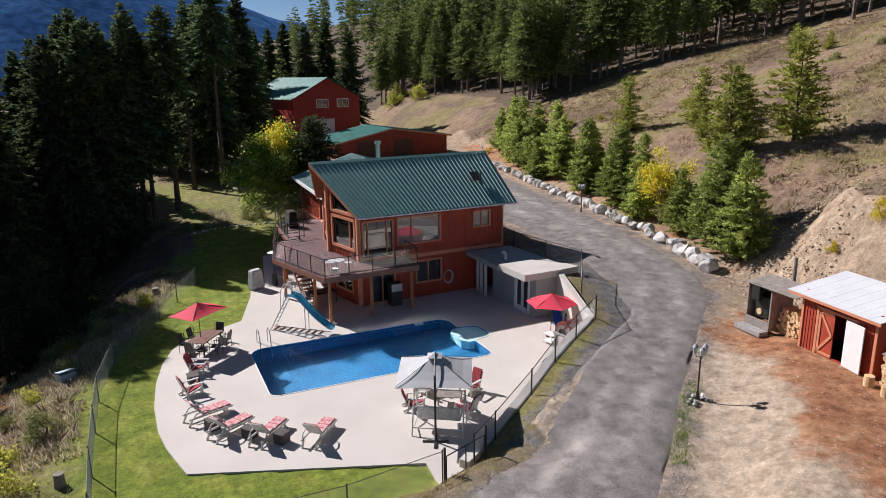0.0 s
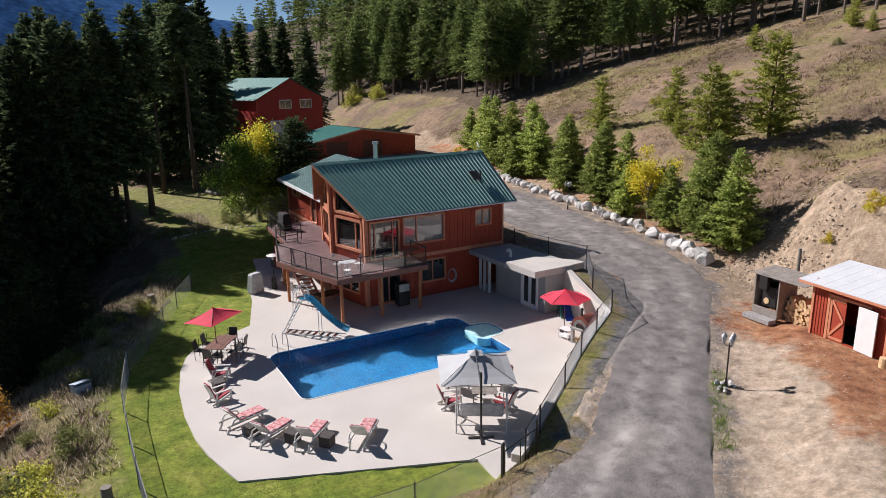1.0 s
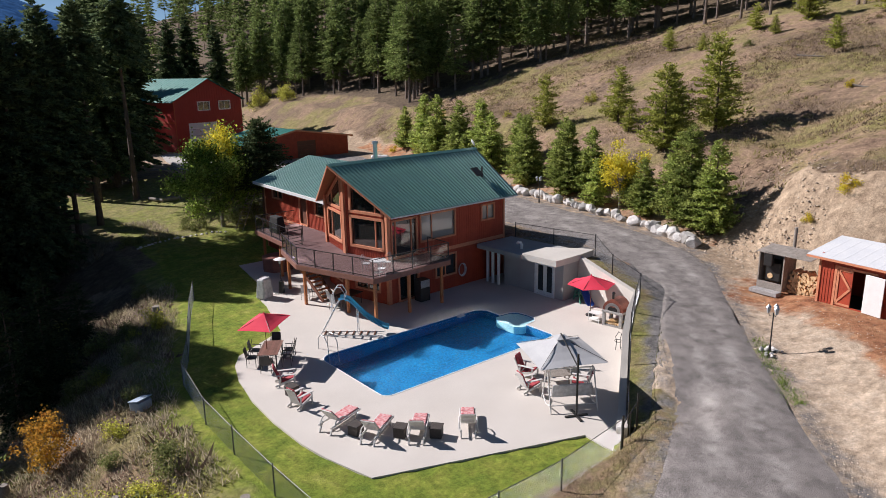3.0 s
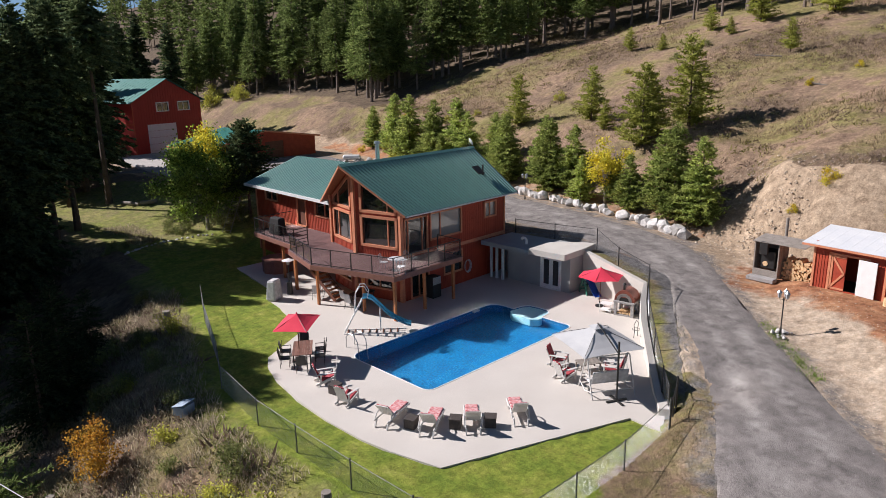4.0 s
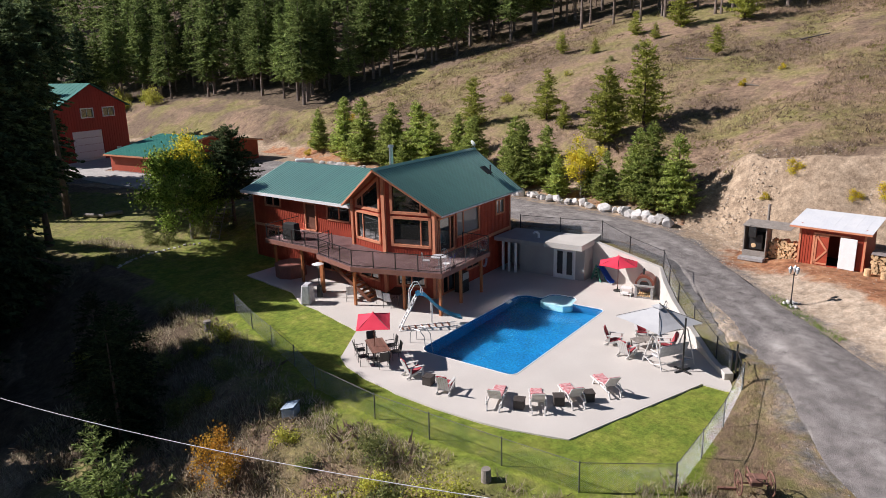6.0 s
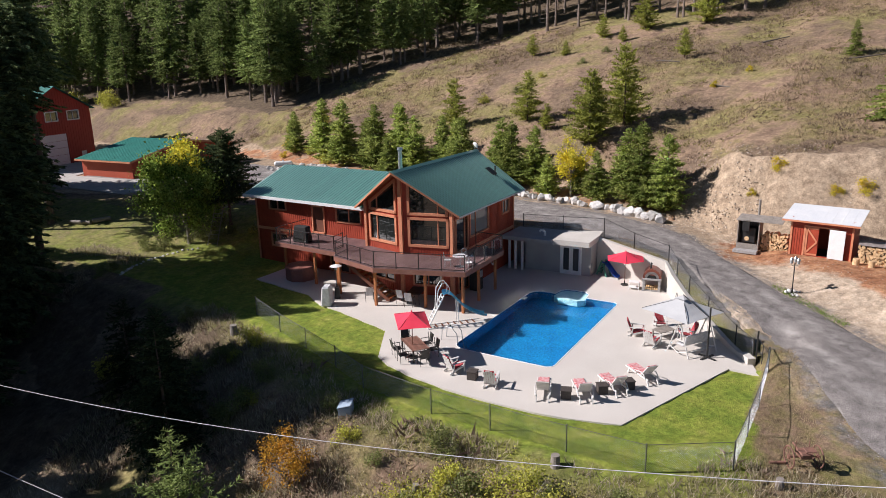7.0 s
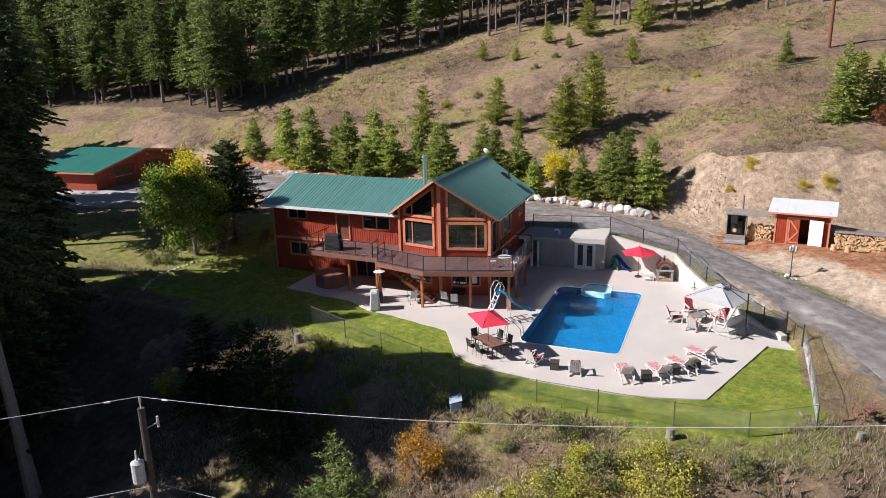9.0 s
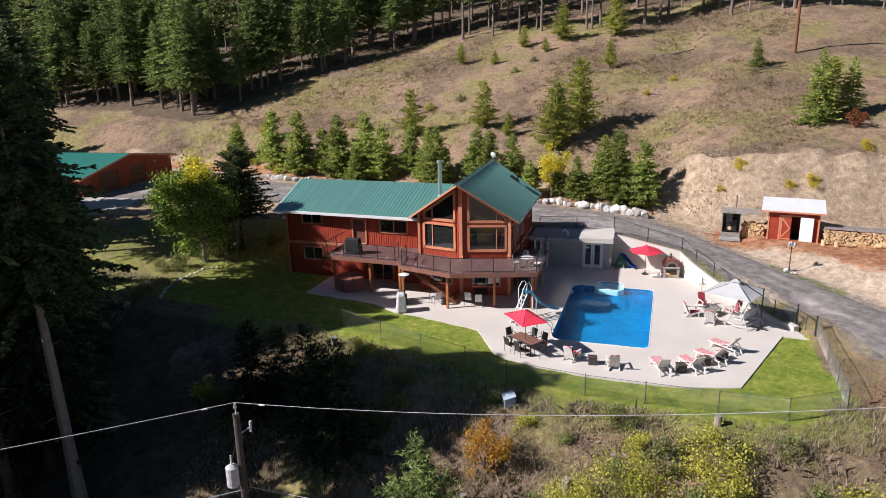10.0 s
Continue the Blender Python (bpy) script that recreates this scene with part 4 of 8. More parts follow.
for x0, skew in ((WE_X, 0.0), (2 * WR_X - WE_X, 0.0)):
    roof_sheets(house, W(x0 - (0.22 if x0 < 15 else 0), 46.0, WE_Z), W(x0 + (0.24 if x0 < 15 else 0), 60.0, WE_Z), W(WR_X, 46.0, WR_Z), W(WR_X, 60.35, WR_Z), 0.3, rib=0.04)
    bm = bmesh.new()
    vs = [bm.verts.new(W(*v)) for v in ((x0 - (0.22 if x0 < 15 else 0), 46, WE_Z - 0.012), (x0 + (0.24 if x0 < 15 else 0), 60.0, WE_Z - 0.012), (WR_X, 60.35, WR_Z - 0.012), (WR_X, 46, WR_Z - 0.012))]
    bm.faces.new(vs)
    bmesh.ops.solidify(bm, geom=bm.faces[:], thickness=0.02)
    part("soffit", bm, SOFFIT, house)
bm = bmesh.new()
beam(bm, W(WE_X - 0.30, 46.9, WE_Z - 0.07), W(WE_X + 0.16, 60.05, WE_Z - 0.07), 0.13, 0.2)
part("gutter", bm, WHITE, house, "white eaves gutter")
bm = bmesh.new()
beam(bm, W(WE_X + 0.2, 60.02, WE_Z - 0.08), W(WR_X, 60.37, WR_Z - 0.08), 0.05, 0.18)
part("barge_board", bm, WHITE, house)
bm = bmesh.new()
bar(bm, W(14.45, 46.83, 6.2), W(14.45, 46.83, 9.15), 0.15, 14)
bar(bm, W(14.45, 46.83, 9.15), W(14.45, 46.83, 9.32), 0.23, 14, 0.20)
bar(bm, W(14.45, 46.83, 6.35), W(14.45, 46.83, 6.6), 0.3, 14, 0.17)
part("flue", bm, STEEL, house, "stainless steel chimney flue with cap")

# vent stack with a dark flashing plate on the south slope
vs_ = thing("roof_vent", pose(19.7, 41.75, 6.93), "black vent pipe with a raised dark flashing plate on the roof", "roof vent")
bm = bmesh.new()
bar(bm, (0, 0, -0.15), (0, 0, 0.62), 0.06, 10)
part("pipe", bm, BLACK, vs_)
bm = bmesh.new()
box(bm, -0.62, 0.02, -0.2, 0.62, -0.02, 0.05, 0.01, pose(0, 0, 0.14, math.degrees(math.atan(slope)), 0, 0))
part("flashing", bm, BLACK, vs_)

# satellite dish on the ridge
dish = thing("satellite_dish", pose(21.0, 44.2, 8.42) @ Matrix.Diagonal((0.62, 0.62, 0.62, 1)), "pale grey satellite dish on a short mast", "satellite dish")
bm = bmesh.new()
bar(bm, (0, 0, 0), (0, 0, 0.45), 0.025, 8)
bar(bm, (0, 0, 0.42), (-0.1, 0.12, 0.55), 0.02, 8)
part("mast", bm, GALV, dish)
bm = bmesh.new()
bmesh.ops.create_uvsphere(bm, u_segments=20, v_segments=12, radius=0.9)
bmesh.ops.delete(bm, geom=[v for v in bm.verts if v.co.z > -0.75], context="VERTS")
bmesh.ops.transform(bm, matrix=Matrix.Translation((0.0, -0.08, 0.72)) @ Vector((0.8, -0.35, 0.42)).to_track_quat("Z", "Y").to_matrix().to_4x4() @ pose(0, 0, 0.86), verts=bm.verts)
bmesh.ops.solidify(bm, geom=bm.faces[:], thickness=0.012)
part("reflector", bm, WHITE, dish)

# ---- balcony ----
balcony = thing("balcony", pose(0, 0, 0), "raised reddish-brown timber deck on cedar posts", "deck")
DECK = [(13.75, 38.1), (8.0, 37.85), (6.25, 43.55), (7.3, 47.6), (8.15, 48.1), (8.5, 54.1), (11.84, 54.1), (11.84, 47.3), (10.85, 47.25), (10.0, 43.85), (10.7, 40.3), (13.7, 40.35)]
DZ = 2.82
bm = bmesh.new()
y = 37.9
k = 0
hull = DECK
while y < 54.1:
    # planks run east-west, cut to the deck's outline
    xs = []
    for i in range(len(hull)):
        (x1, y1), (x2, y2) = hull[i], hull[(i + 1) % len(hull)]
        if (y1 <= y + 0.07) != (y2 <= y + 0.07):
            xs.append(x1 + (x2 - x1) * (y + 0.07 - y1) / (y2 - y1))
    xs.sort()
    for a, b in zip(xs[::2], xs[1::2]):
        box(bm, a + 0.02, b, y, y + 0.134, DZ - 0.035, DZ)
    y += 0.14
part("decking", bm, DECKING, balcony, "reddish-brown deck boards")
bm = bmesh.new()
edge = DECK[:6] + [DECK[6]]
for (x1, y1), (x2, y2) in zip([DECK[-1]] + edge, edge):
    if (x1, y1) != (x2, y2):
        beam(bm, (x1, y1, DZ - 0.17), (x2, y2, DZ - 0.17), 0.05, 0.30)
part("rim_board", bm, RIM, balcony)
bm = bmesh.new()
prism(bm, [(x + 0.0, y) for x, y in DECK], DZ - 0.16, DZ - 0.06)
bmesh.ops.scale(bm, vec=(0.992, 0.996, 1), space=Matrix.Translation((-10, -45, 0)), verts=bm.verts)
part("joists", bm, SOFFIT, balcony)
for x, y in ((8.35, 38.25), (8.15, 40.9), (7.0, 44.0), (7.75, 47.6), (10.9, 38.5), (13.45, 38.6), (8.7, 50.6), (8.9, 53.6), (7.9, 47.9)):
    bm = bmesh.new()
    box(bm, x - 0.08, x + 0.08, y - 0.08, y + 0.08, 0, DZ - 0.2, 0.01)
    part("post", bm, POST, balcony)
rail_path = [(13.7, 40.2), (13.68, 38.18), (8.05, 37.93), (6.33, 43.52), (7.35, 47.5)]
rails2 = [(8.25, 48.35), (8.55, 54.0), (11.7, 54.0)]
for path in (rail_path, rails2):
    for (x1, y1), (x2, y2) in zip(path, path[1:]):
        ln = math.hypot(x2 - x1, y2 - y1)
        n = max(1, round(ln / 1.45))
        for i in range(n):
            a = Vector((x1, y1, DZ)).lerp(Vector((x2, y2, DZ)), i / n)
            b = Vector((x1, y1, DZ)).lerp(Vector((x2, y2, DZ)), (i + 1) / n)
            bm = bmesh.new()
            box(bm, a.x - 0.025, a.x + 0.025, a.y - 0.025, a.y + 0.025, DZ, DZ + 1.07)
            part("baluster_post", bm, BLACK, balcony)
            for z in (1.05, 0.09):
                bm = bmesh.new()
                beam(bm, a + Vector((0, 0, z)), b + Vector((0, 0, z)), 0.045, 0.04)
                part("rail", bm, BLACK, balcony)
            bm = bmesh.new()
            d = (b - a).normalized() * 0.06
            beam(bm, a + d + Vector((0, 0, 0.57)), b - d + Vector((0, 0, 0.57)), 0.008, 0.84)
            pane = part("pane", bm, CLEAR, balcony, "clear glass railing panel")
            pane.visible_shadow = False
# railing round the stair head and the sloping handrail
for (a, b) in (((7.4, 47.5, DZ), (8.9, 47.7, DZ)), ((8.25, 48.35, DZ), (9.4, 48.5, DZ))):
    bm = bmesh.new()
    for z in (1.05, 0.55, 0.09):
        beam(bm, Vector(a) + Vector((0, 0, z)), Vector(b) + Vector((0, 0, z)), 0.04, 0.04)
    for q in (a, b):
        box(bm, q[0] - 0.025, q[0] + 0.025, q[1] - 0.025, q[1] + 0.025, DZ, DZ + 1.1)
    part("rail", bm, BLACK, balcony)

# ---- pool house ----
ph = thing("pool_house", pose(0, 0, 0), "flat-roofed grey stucco pool house with white french doors", "pool house")
bm = bmesh.new()
mphouse = wall_frame((19.12, 38.9), (19.18, 33.82))
polywall(bm, [(0, 0), (5.08, 0), (5.08, 2.4), (0, 2.4)], [rect(2.82, 4.36, 0.02, 2.12)], 0.2, mphouse)
part("wall", bm, GREY_WALL, ph)
bm = bmesh.new()
box(bm, 19.19, 20.7, 33.82, 34.02, -0.05, 2.42)
part("wall", bm, GREY_WALL, ph)
bm = bmesh.new()
box(bm, 20.5, 20.7, 34.05, 40.4, -0.1, 2.42)
part("wall", bm, GREY_WALL, ph)
fd = window(ph, rect(2.82, 4.36, 0.02, 2.12), mphouse, (), "french_door", WHITE, w=0.09)
for o in list(fd.children):
    bpy.data.objects.remove(o)
for a in (2.87, 3.6):
    bm = bmesh.new()
    polywall(bm, rect(a, a + 0.71, 0.04, 2.08), [rect(a + 0.14, a + 0.57, 0.28, 1.95)], 0.04, mphouse)
    leaf = part("door_leaf", bm, WHITE, fd)
    bm = bmesh.new()
    box(bm, a + 0.14, a + 0.57, 0.012, 0.024, 0.28, 1.95, 0, mphouse)
    part("pane", bm, GLASS, fd)
# main roof slab, coloured greyer than the cap over the doors
bm = bmesh.new()
prism(bm, [(18.0, 36.3), (17.95, 40.35), (21.2, 40.35), (21.7, 34.2), (20.6, 33.85), (20.6, 36.3)], 2.38, 2.66)
part("roof", bm, GREY_WALL, ph, "flat roof slab, greyer than the cap")
bm = bmesh.new()
prism(bm, [(18.15, 36.35), (18.3, 33.65), (20.72, 33.72), (22.1, 33.9), (21.9, 34.6), (20.4, 36.4)], 2.36, 2.74)
part("canopy", bm, CREAM, ph, "cream concrete cap over the doors")
bm = bmesh.new()
tube(bm, [(19.2, 37.4, 2.6), (19.2, 37.4, 2.95), (19.2, 37.5, 3.05), (19.2, 37.7, 3.05), (19.2, 37.8, 2.95)], 0.09, 10)
part("roof_vent", bm, WHITE, ph, "white gooseneck roof vent")
for y in (38.95, 39.5, 40.0):
    bm = bmesh.new()
    box(bm, 18.55, 18.7, y - 0.08, y + 0.08, 0, 2.38, 0.01)
    part("post", bm, WHITE, ph)

# ---- barn ----
BM_ = pose(23.9, 115.0, 1.7, 0, 0, 13)
barn = thing("barn", BM_, "tall red steel-sided barn with green metal roof and white overhead door", "barn")
bw, bl, be, br = 12.2, 18.0, 8.4, 11.55
bm = bmesh.new()
holes = [rect(2.25, 7.4, 0.0, 4.95), rect(4.1, 6.2, 6.8, 8.1), rect(7.9, 10.0, 6.8, 8.1), rect(8.6, 9.6, 0.0, 2.15)]
front = [(0, -1), (bw, -1), (bw, be), (bw / 2, br), (0, be)]
holes = [rect(2.25, 7.4, 0.02, 4.95), *holes[1:3], rect(9.6, 10.6, 0.02, 2.15)]
polywall(bm, front, holes, 0.2, Matrix.Identity(4))
battens(barn, BARN_RED, front, holes, Matrix.Identity(4), 0.45, 0.06, 0.03)
part("wall", bm, BARN_RED, barn)
for x0, x1, y0, y1 in ((0, 0.2, 0.2, bl), (bw - 0.2, bw, 0.2, bl), (0.2, bw - 0.2, bl - 0.2, bl)):
    bm = bmesh.new()
    box(bm, x0, x1, y0, y1, -1, be)
    part("wall", bm, BARN_RED, barn)
bm = bmesh.new()
box(bm, -0.05, -0.005, 0, bl, 5.0, 5.25)
box(bm, -0.06, 0.1, -0.06, -0.003, -1, be)
part("trim_board", bm, GARAGE_RED, barn)
window(barn, holes[1], Matrix.Identity(4), (5.15,), frame_mat=WHITE, w=0.14)
window(barn, holes[2], Matrix.Identity(4), (8.95,), frame_mat=WHITE, w=0.14)
bm = bmesh.new()
for j in range(5):
    box(bm, 2.3, 7.35, 0.05, 0.12, 0.03 + j * 0.985, 0.03 + j * 0.985 + 0.96, 0.015)
part("overhead_door", bm, WHITE, barn, "white sectional overhead door")
bm = bmesh.new()
box(bm, 9.62, 10.58, 0.04, 0.1, 0.03, 2.13, 0.01)
part("door", bm, WHITE, barn, "white side door")
for sgn in (0, 1):
    ex = -0.6 if sgn == 0 else bw + 0.6
    zz_ = be - 0.6 * (br - be) / (bw / 2)
    roof_sheets(barn, (ex, -0.5, zz_ + 0.05), (ex, bl + 0.5, zz_ + 0.05), (bw / 2, -0.5, br + 0.05), (bw / 2, bl + 0.5, br + 0.05), 0.9, material=TEAL, rib=0.025)

# ---- garage ----
GM = pose(24.4, 92.9, 2.35, 0, 0, 4.5)
garage = thing("garage", GM, "long low orange-red garage with green metal roof", "garage")
gw, gl = 17.0, 9.0
bm = bmesh.new()
gout = [(0, -0.3), (gw, -0.3), (gw, 2.75), (8.2, 4.0), (0, 2.35)]
gh = [rect(3.0, 6.2, 0.02, 2.5), rect(8.5, 11.5, 0.02, 2.5)]
polywall(bm, gout, gh, 0.2, Matrix.Identity(4))
battens(garage, RED, gout, gh, Matrix.Identity(4), 0.4)
part("wall", bm, RED, garage)
for a in gh:
    bm = bmesh.new()
    for j in range(4):
        box(bm, a[0][0], a[1][0], 0.05, 0.1, 0.03 + j * 0.615, 0.03 + j * 0.615 + 0.6, 0.01)
    part("overhead_door", bm, BROWN, garage)
for x0, x1, y0, y1 in ((0, 0.2, 0.2, gl), (gw - 0.2, gw, 0.2, gl), (0.2, gw - 0.2, gl - 0.2, gl)):
    bm = bmesh.new()
    box(bm, x0, x1, y0, y1, -0.5, 2.35 if x0 < 10 else 2.7)
    part("wall", bm, GARAGE_RED, garage)
roof_sheets(garage, (-0.6, -0.5, 2.3), (-0.6, gl + 0.5, 2.3), (8.2, -0.5, 4.08), (8.2, gl + 0.5, 4.08), 0.5, material=TEAL, rib=0.025)
roof_sheets(garage, (gw + 0.6, -0.5, 2.75), (gw + 0.6, gl + 0.5, 2.75), (8.2, -0.5, 4.08), (8.2, gl + 0.5, 4.08), 0.5, material=TEAL, rib=0.025)
bm = bmesh.new()
beam(bm, (-0.6, -0.52, 2.22), (8.2, -0.52, 4.0), 0.05, 0.2)
beam(bm, (8.2, -0.52, 4.0), (gw + 0.6, -0.52, 2.67), 0.05, 0.2)
beam(bm, (-0.62, -0.5, 2.22), (-0.62, gl + 0.5, 2.22), 0.05, 0.2)
part("barge_board", bm, RED_TRIM, garage)


# pale gravel apron before the barn and the garage
bm = bmesh.new()
prism(bm, [(17.0, 84.5), (21.5, 84.0), (25.0, 85.5), (24.6, 91.8), (23.7, 92.2), (23.0, 102.5), (25.0, 103.6), (36.5, 106.0), (35.9, 117.2), (24.0, 114.6), (20.5, 112.5), (18.2, 103.0), (17.2, 95.0)], lambda x, y: gz(x, y) - 0.2, lambda x, y: gz(x, y) + 0.085)
tagged(part("pavement", bm, mat("pale_crushed_stone", (0.36, 0.34, 0.31), (0.47, 0.44, 0.40), 0.8, 0.95, 0.3, 14, fine=0.25)), "pale crushed-stone apron before the barn and garage", "driveway", kind="structure")


# ---- trees ----
def sprays(rs, base, direc, size, width, flat=0.35, three=False):
    """Diamond-shaped needle sprays: base points, directions, lengths and widths, as corners and faces."""
    n = len(base)
    d = direc / np.linalg.norm(direc, axis=1)[:, None]
    r = rs.normal(size=(n, 3))
    r[:, 2] *= flat
    s = np.cross(d, np.cross(r, d) + 1e-6)
    s = np.cross(d, r)
    s /= np.linalg.norm(s, axis=1)[:, None] + 1e-9
    tip = base + d * size[:, None]
    if three:
        foot = base + d * (size * 0.12)[:, None]
        return np.stack([foot - s * width[:, None], foot + s * width[:, None], tip], 1).reshape(-1, 3), np.arange(3 * n).reshape(n, 3)
    mid = base + d * (size * 0.45)[:, None]
    V = np.stack([base, mid + s * width[:, None], tip, mid - s * width[:, None]], 1).reshape(-1, 3)
    F = np.arange(4 * n).reshape(n, 4)
    return V, F


def trunk_mesh(h, r, lean, rs, n=7, rings=7):
    bm = bmesh.new()
    t = np.linspace(0, 1, rings)
    pts = [(lean[0] * q * q * h, lean[1] * q * q * h, q * h - (0.4 if i == 0 else 0)) for i, q in enumerate(t)]
    prev = None
    for q, p in zip(t, pts):
        rad = r * (1 - 0.93 * q) * (1.25 if q == 0 else 1)
        ring = [bm.verts.new((p[0] + rad * math.cos(2 * math.pi * j / n), p[1] + rad * math.sin(2 * math.pi * j / n), p[2])) for j in range(n)]
        if prev:
            for j in range(n):
                bm.faces.new((prev[j], prev[(j + 1) % n], ring[(j + 1) % n], ring[j]))
        prev = ring
    bm.faces.new(prev)
    return bm


def conifer_soup(rs, h, rad, start, n_branch, spray, droop=0.25, taper=0.95, ragged=0.3, per_m=12.0, wide=0.16, three=False, fuzzy=0.18, jit=0.006):
    """Needle sprays of one conifer: whorls of branches, each feathered with sprays on both sides, as corners and faces."""
    n_whorl = max(6, int(n_branch / 9))
    wz = np.sort(rs.rand(n_whorl) * 0.5 / n_whorl + np.linspace(0, 1, n_whorl)) / 1.02
    u = np.clip(wz[rs.randint(0, n_whorl, n_branch)] + rs.normal(size=n_branch) * jit, 0, 1)
    z = (start + (1 - start) * u) * h
    L = rad * (1 - u) ** taper * (1 - ragged + 2 * ragged * rs.rand(n_branch)) + 0.10
    L *= np.where(u < 0.1, 0.55 + 4.5 * u, 1.0)
    az = rs.rand(n_branch) * 6.283
    dirs = np.stack([np.cos(az), np.sin(az), np.interp(u, [0, 0.6, 1], [-droop, -droop * 0.3, 0.8]) + rs.normal(size=n_branch) * 0.08], -1)
    across = np.stack([-np.sin(az), np.cos(az), np.zeros(n_branch)], -1)
    k = np.maximum(4, (L * per_m).astype(int))
    bi = np.repeat(np.arange(n_branch), k)
    s = rs.rand(len(bi)) ** 0.65
    base = np.stack([np.zeros(len(bi)), np.zeros(len(bi)), z[bi]], -1) + dirs[bi] * (L[bi] * s)[:, None]
    base[:, 2] += L[bi] * (-0.16 * s * s + 0.10 * s ** 4)
    lr = np.where(rs.rand(len(bi)) < 0.5, 1.0, -1.0) * (0.35 + 0.75 * rs.rand(len(bi))) * (s < 0.93)
    out = dirs[bi] * (0.55 + 0.3 * rs.rand(len(bi)))[:, None] + across[bi] * lr[:, None] + rs.normal(size=(len(bi), 3)) * fuzzy
    out[:, 2] += np.where(rs.rand(len(bi)) < 0.35, -0.45 * droop - 0.1, 0.12)
    size = spray * (0.6 + 0.8 * rs.rand(len(bi))) * np.interp(L[bi], [0.1, 1.0], [0.5, 1.0]) * (1.15 - 0.5 * s)
    return sprays(rs, base, out, size, size * wide, 0.9, three)


def conifer(name, seed, h, rad, start, n_branch, spray, material, bark, label, category="tree", **kw):
    rs = np.random.RandomState(seed)
    t = thing(name, pose(0, 0, 0), label, category)
    part("trunk", trunk_mesh(h * 0.97, 0.012 * h + 0.05, (0, 0), rs), bark, t)
    if start > 0.25:
        # bare dead limbs below the crown
        bm = bmesh.new()
        for j in range(14):
            zz0 = h * (0.08 + (start - 0.05) * rs.rand())
            a = rs.rand() * 6.28
            ln = 0.4 + 0.9 * rs.rand()
            bar(bm, (0, 0, zz0), (ln * math.cos(a), ln * math.sin(a), zz0 - 0.1), 0.025, 3, 0.008)
        part("dead_limbs", bm, GREYBARK, t)
    V, F = conifer_soup(rs, h, rad, start, n_branch, spray, **kw)
    soup("crown", V, F, material, t)
    return t


def place(proto, spots, rs, group="", lo=0.8, hi=1.2, sink=0.1):
    """Copies of a prototype thing at (x, y[, scale]); the prototype itself takes the first spot."""
    first = True
    for sp in spots:
        x, y = sp[0], sp[1]
        s = sp[2] if len(sp) > 2 else lo + (hi - lo) * rs.rand()
        m = Matrix.Translation((x, y, gz(x, y) - sink)) @ Matrix.Rotation(rs.rand() * 6.28, 4, "Z")
        if first:
            ob = proto
            ob.matrix_world = m @ Matrix.Diagonal((s, s, s, 1))
            first = False
        else:
            ob = copy_thing(proto, m)
            ob.scale = (s, s, s)
        if group:
            ob["group"] = group


rs = np.random.RandomState(7)
# roadside young firs behind the boulders
row = [conifer("young_fir", 11 + i, 6.6, 2.0, 0.03, 340, 0.36, SPRUCE, BARK, "young bushy green fir beside the driveway boulders", droop=-0.22, taper=0.8, ragged=0.36, per_m=27, wide=0.17, fuzzy=0.4, jit=0.02) for i in range(3)]
ROWSPOTS = [(32.9, 32.0, 1.0), (33.7, 34.5, 1.12), (34.6, 36.0, 0.95), (34.0, 38.6, 0.7), (35.2, 40.6, 0.6), (34.4, 43.6, 0.62), (36.6, 45.9, 0.9), (36.2, 48.3, 1.02), (38.0, 50.2, 0.95), (37.6, 54.8, 1.05),
            (39.0, 56.4, 0.95), (41.2, 59.4, 0.85), (40.2, 62.6, 1.0), (41.0, 65.2, 1.2), (40.8, 68.7, 1.2), (42.9, 75.4, 1.25), (44.7, 80.2, 1.2), (46.5, 87.0, 0.88), (43.6, 72.2, 0.8), (38.9, 65.6, 0.7)]
for j in range(3):
    place(row[j], ROWSPOTS[j::3], rs, "young firs along the driveway", sink=0.15)
rust = conifer("young_fir", 31, 5.6, 1.35, 0.03, 220, 0.42, RUST, BARK, "young fir with rust-brown dying needles", droop=0.1, per_m=18)
place(rust, [(34.3, 35.2, 0.95), (37.6, 47.2, 0.55)], rs, "young firs along the driveway")
# open-grown pines on the hillside
pines = [conifer("pine", 41 + i, 8.2, 2.4, 0.06, 190, 0.42, PINE, BARK, "yellow-green pine on the dry slope", droop=-0.3, taper=0.62, ragged=0.5, per_m=24, wide=0.15, fuzzy=0.5, jit=0.03) for i in range(2)]
place(pines[0], [(46.3, 40.0, 1.03), (41.8, 42.2, 0.93), (47.4, 61.4, 0.72), (65.5, 38.5, 0.42), (44.5, 14.6, 0.75)], rs, "pines on the slope")
place(pines[1], [(48.2, 52.0, 0.72), (45.0, 48.3, 0.36), (78, 47, 0.75), (80, 39, 0.85), (77, 53, 0.45), (43.4, 42.2, 0.7), (72, 62, 0.4), (74, 49, 0.3), (70, 56, 0.28)], rs, "pines on the slope")
darkfir = conifer("fir", 45, 7.5, 2.2, 0.03, 300, 0.42, SPRUCE, BARK, "green fir on the dry slope above the shed", droop=0.1, per_m=18)
place(darkfir, [(42.6, 15.8, 1.0), (45, 12.5, 0.8), (62, 20, 0.5)], rs, "firs on the slope")

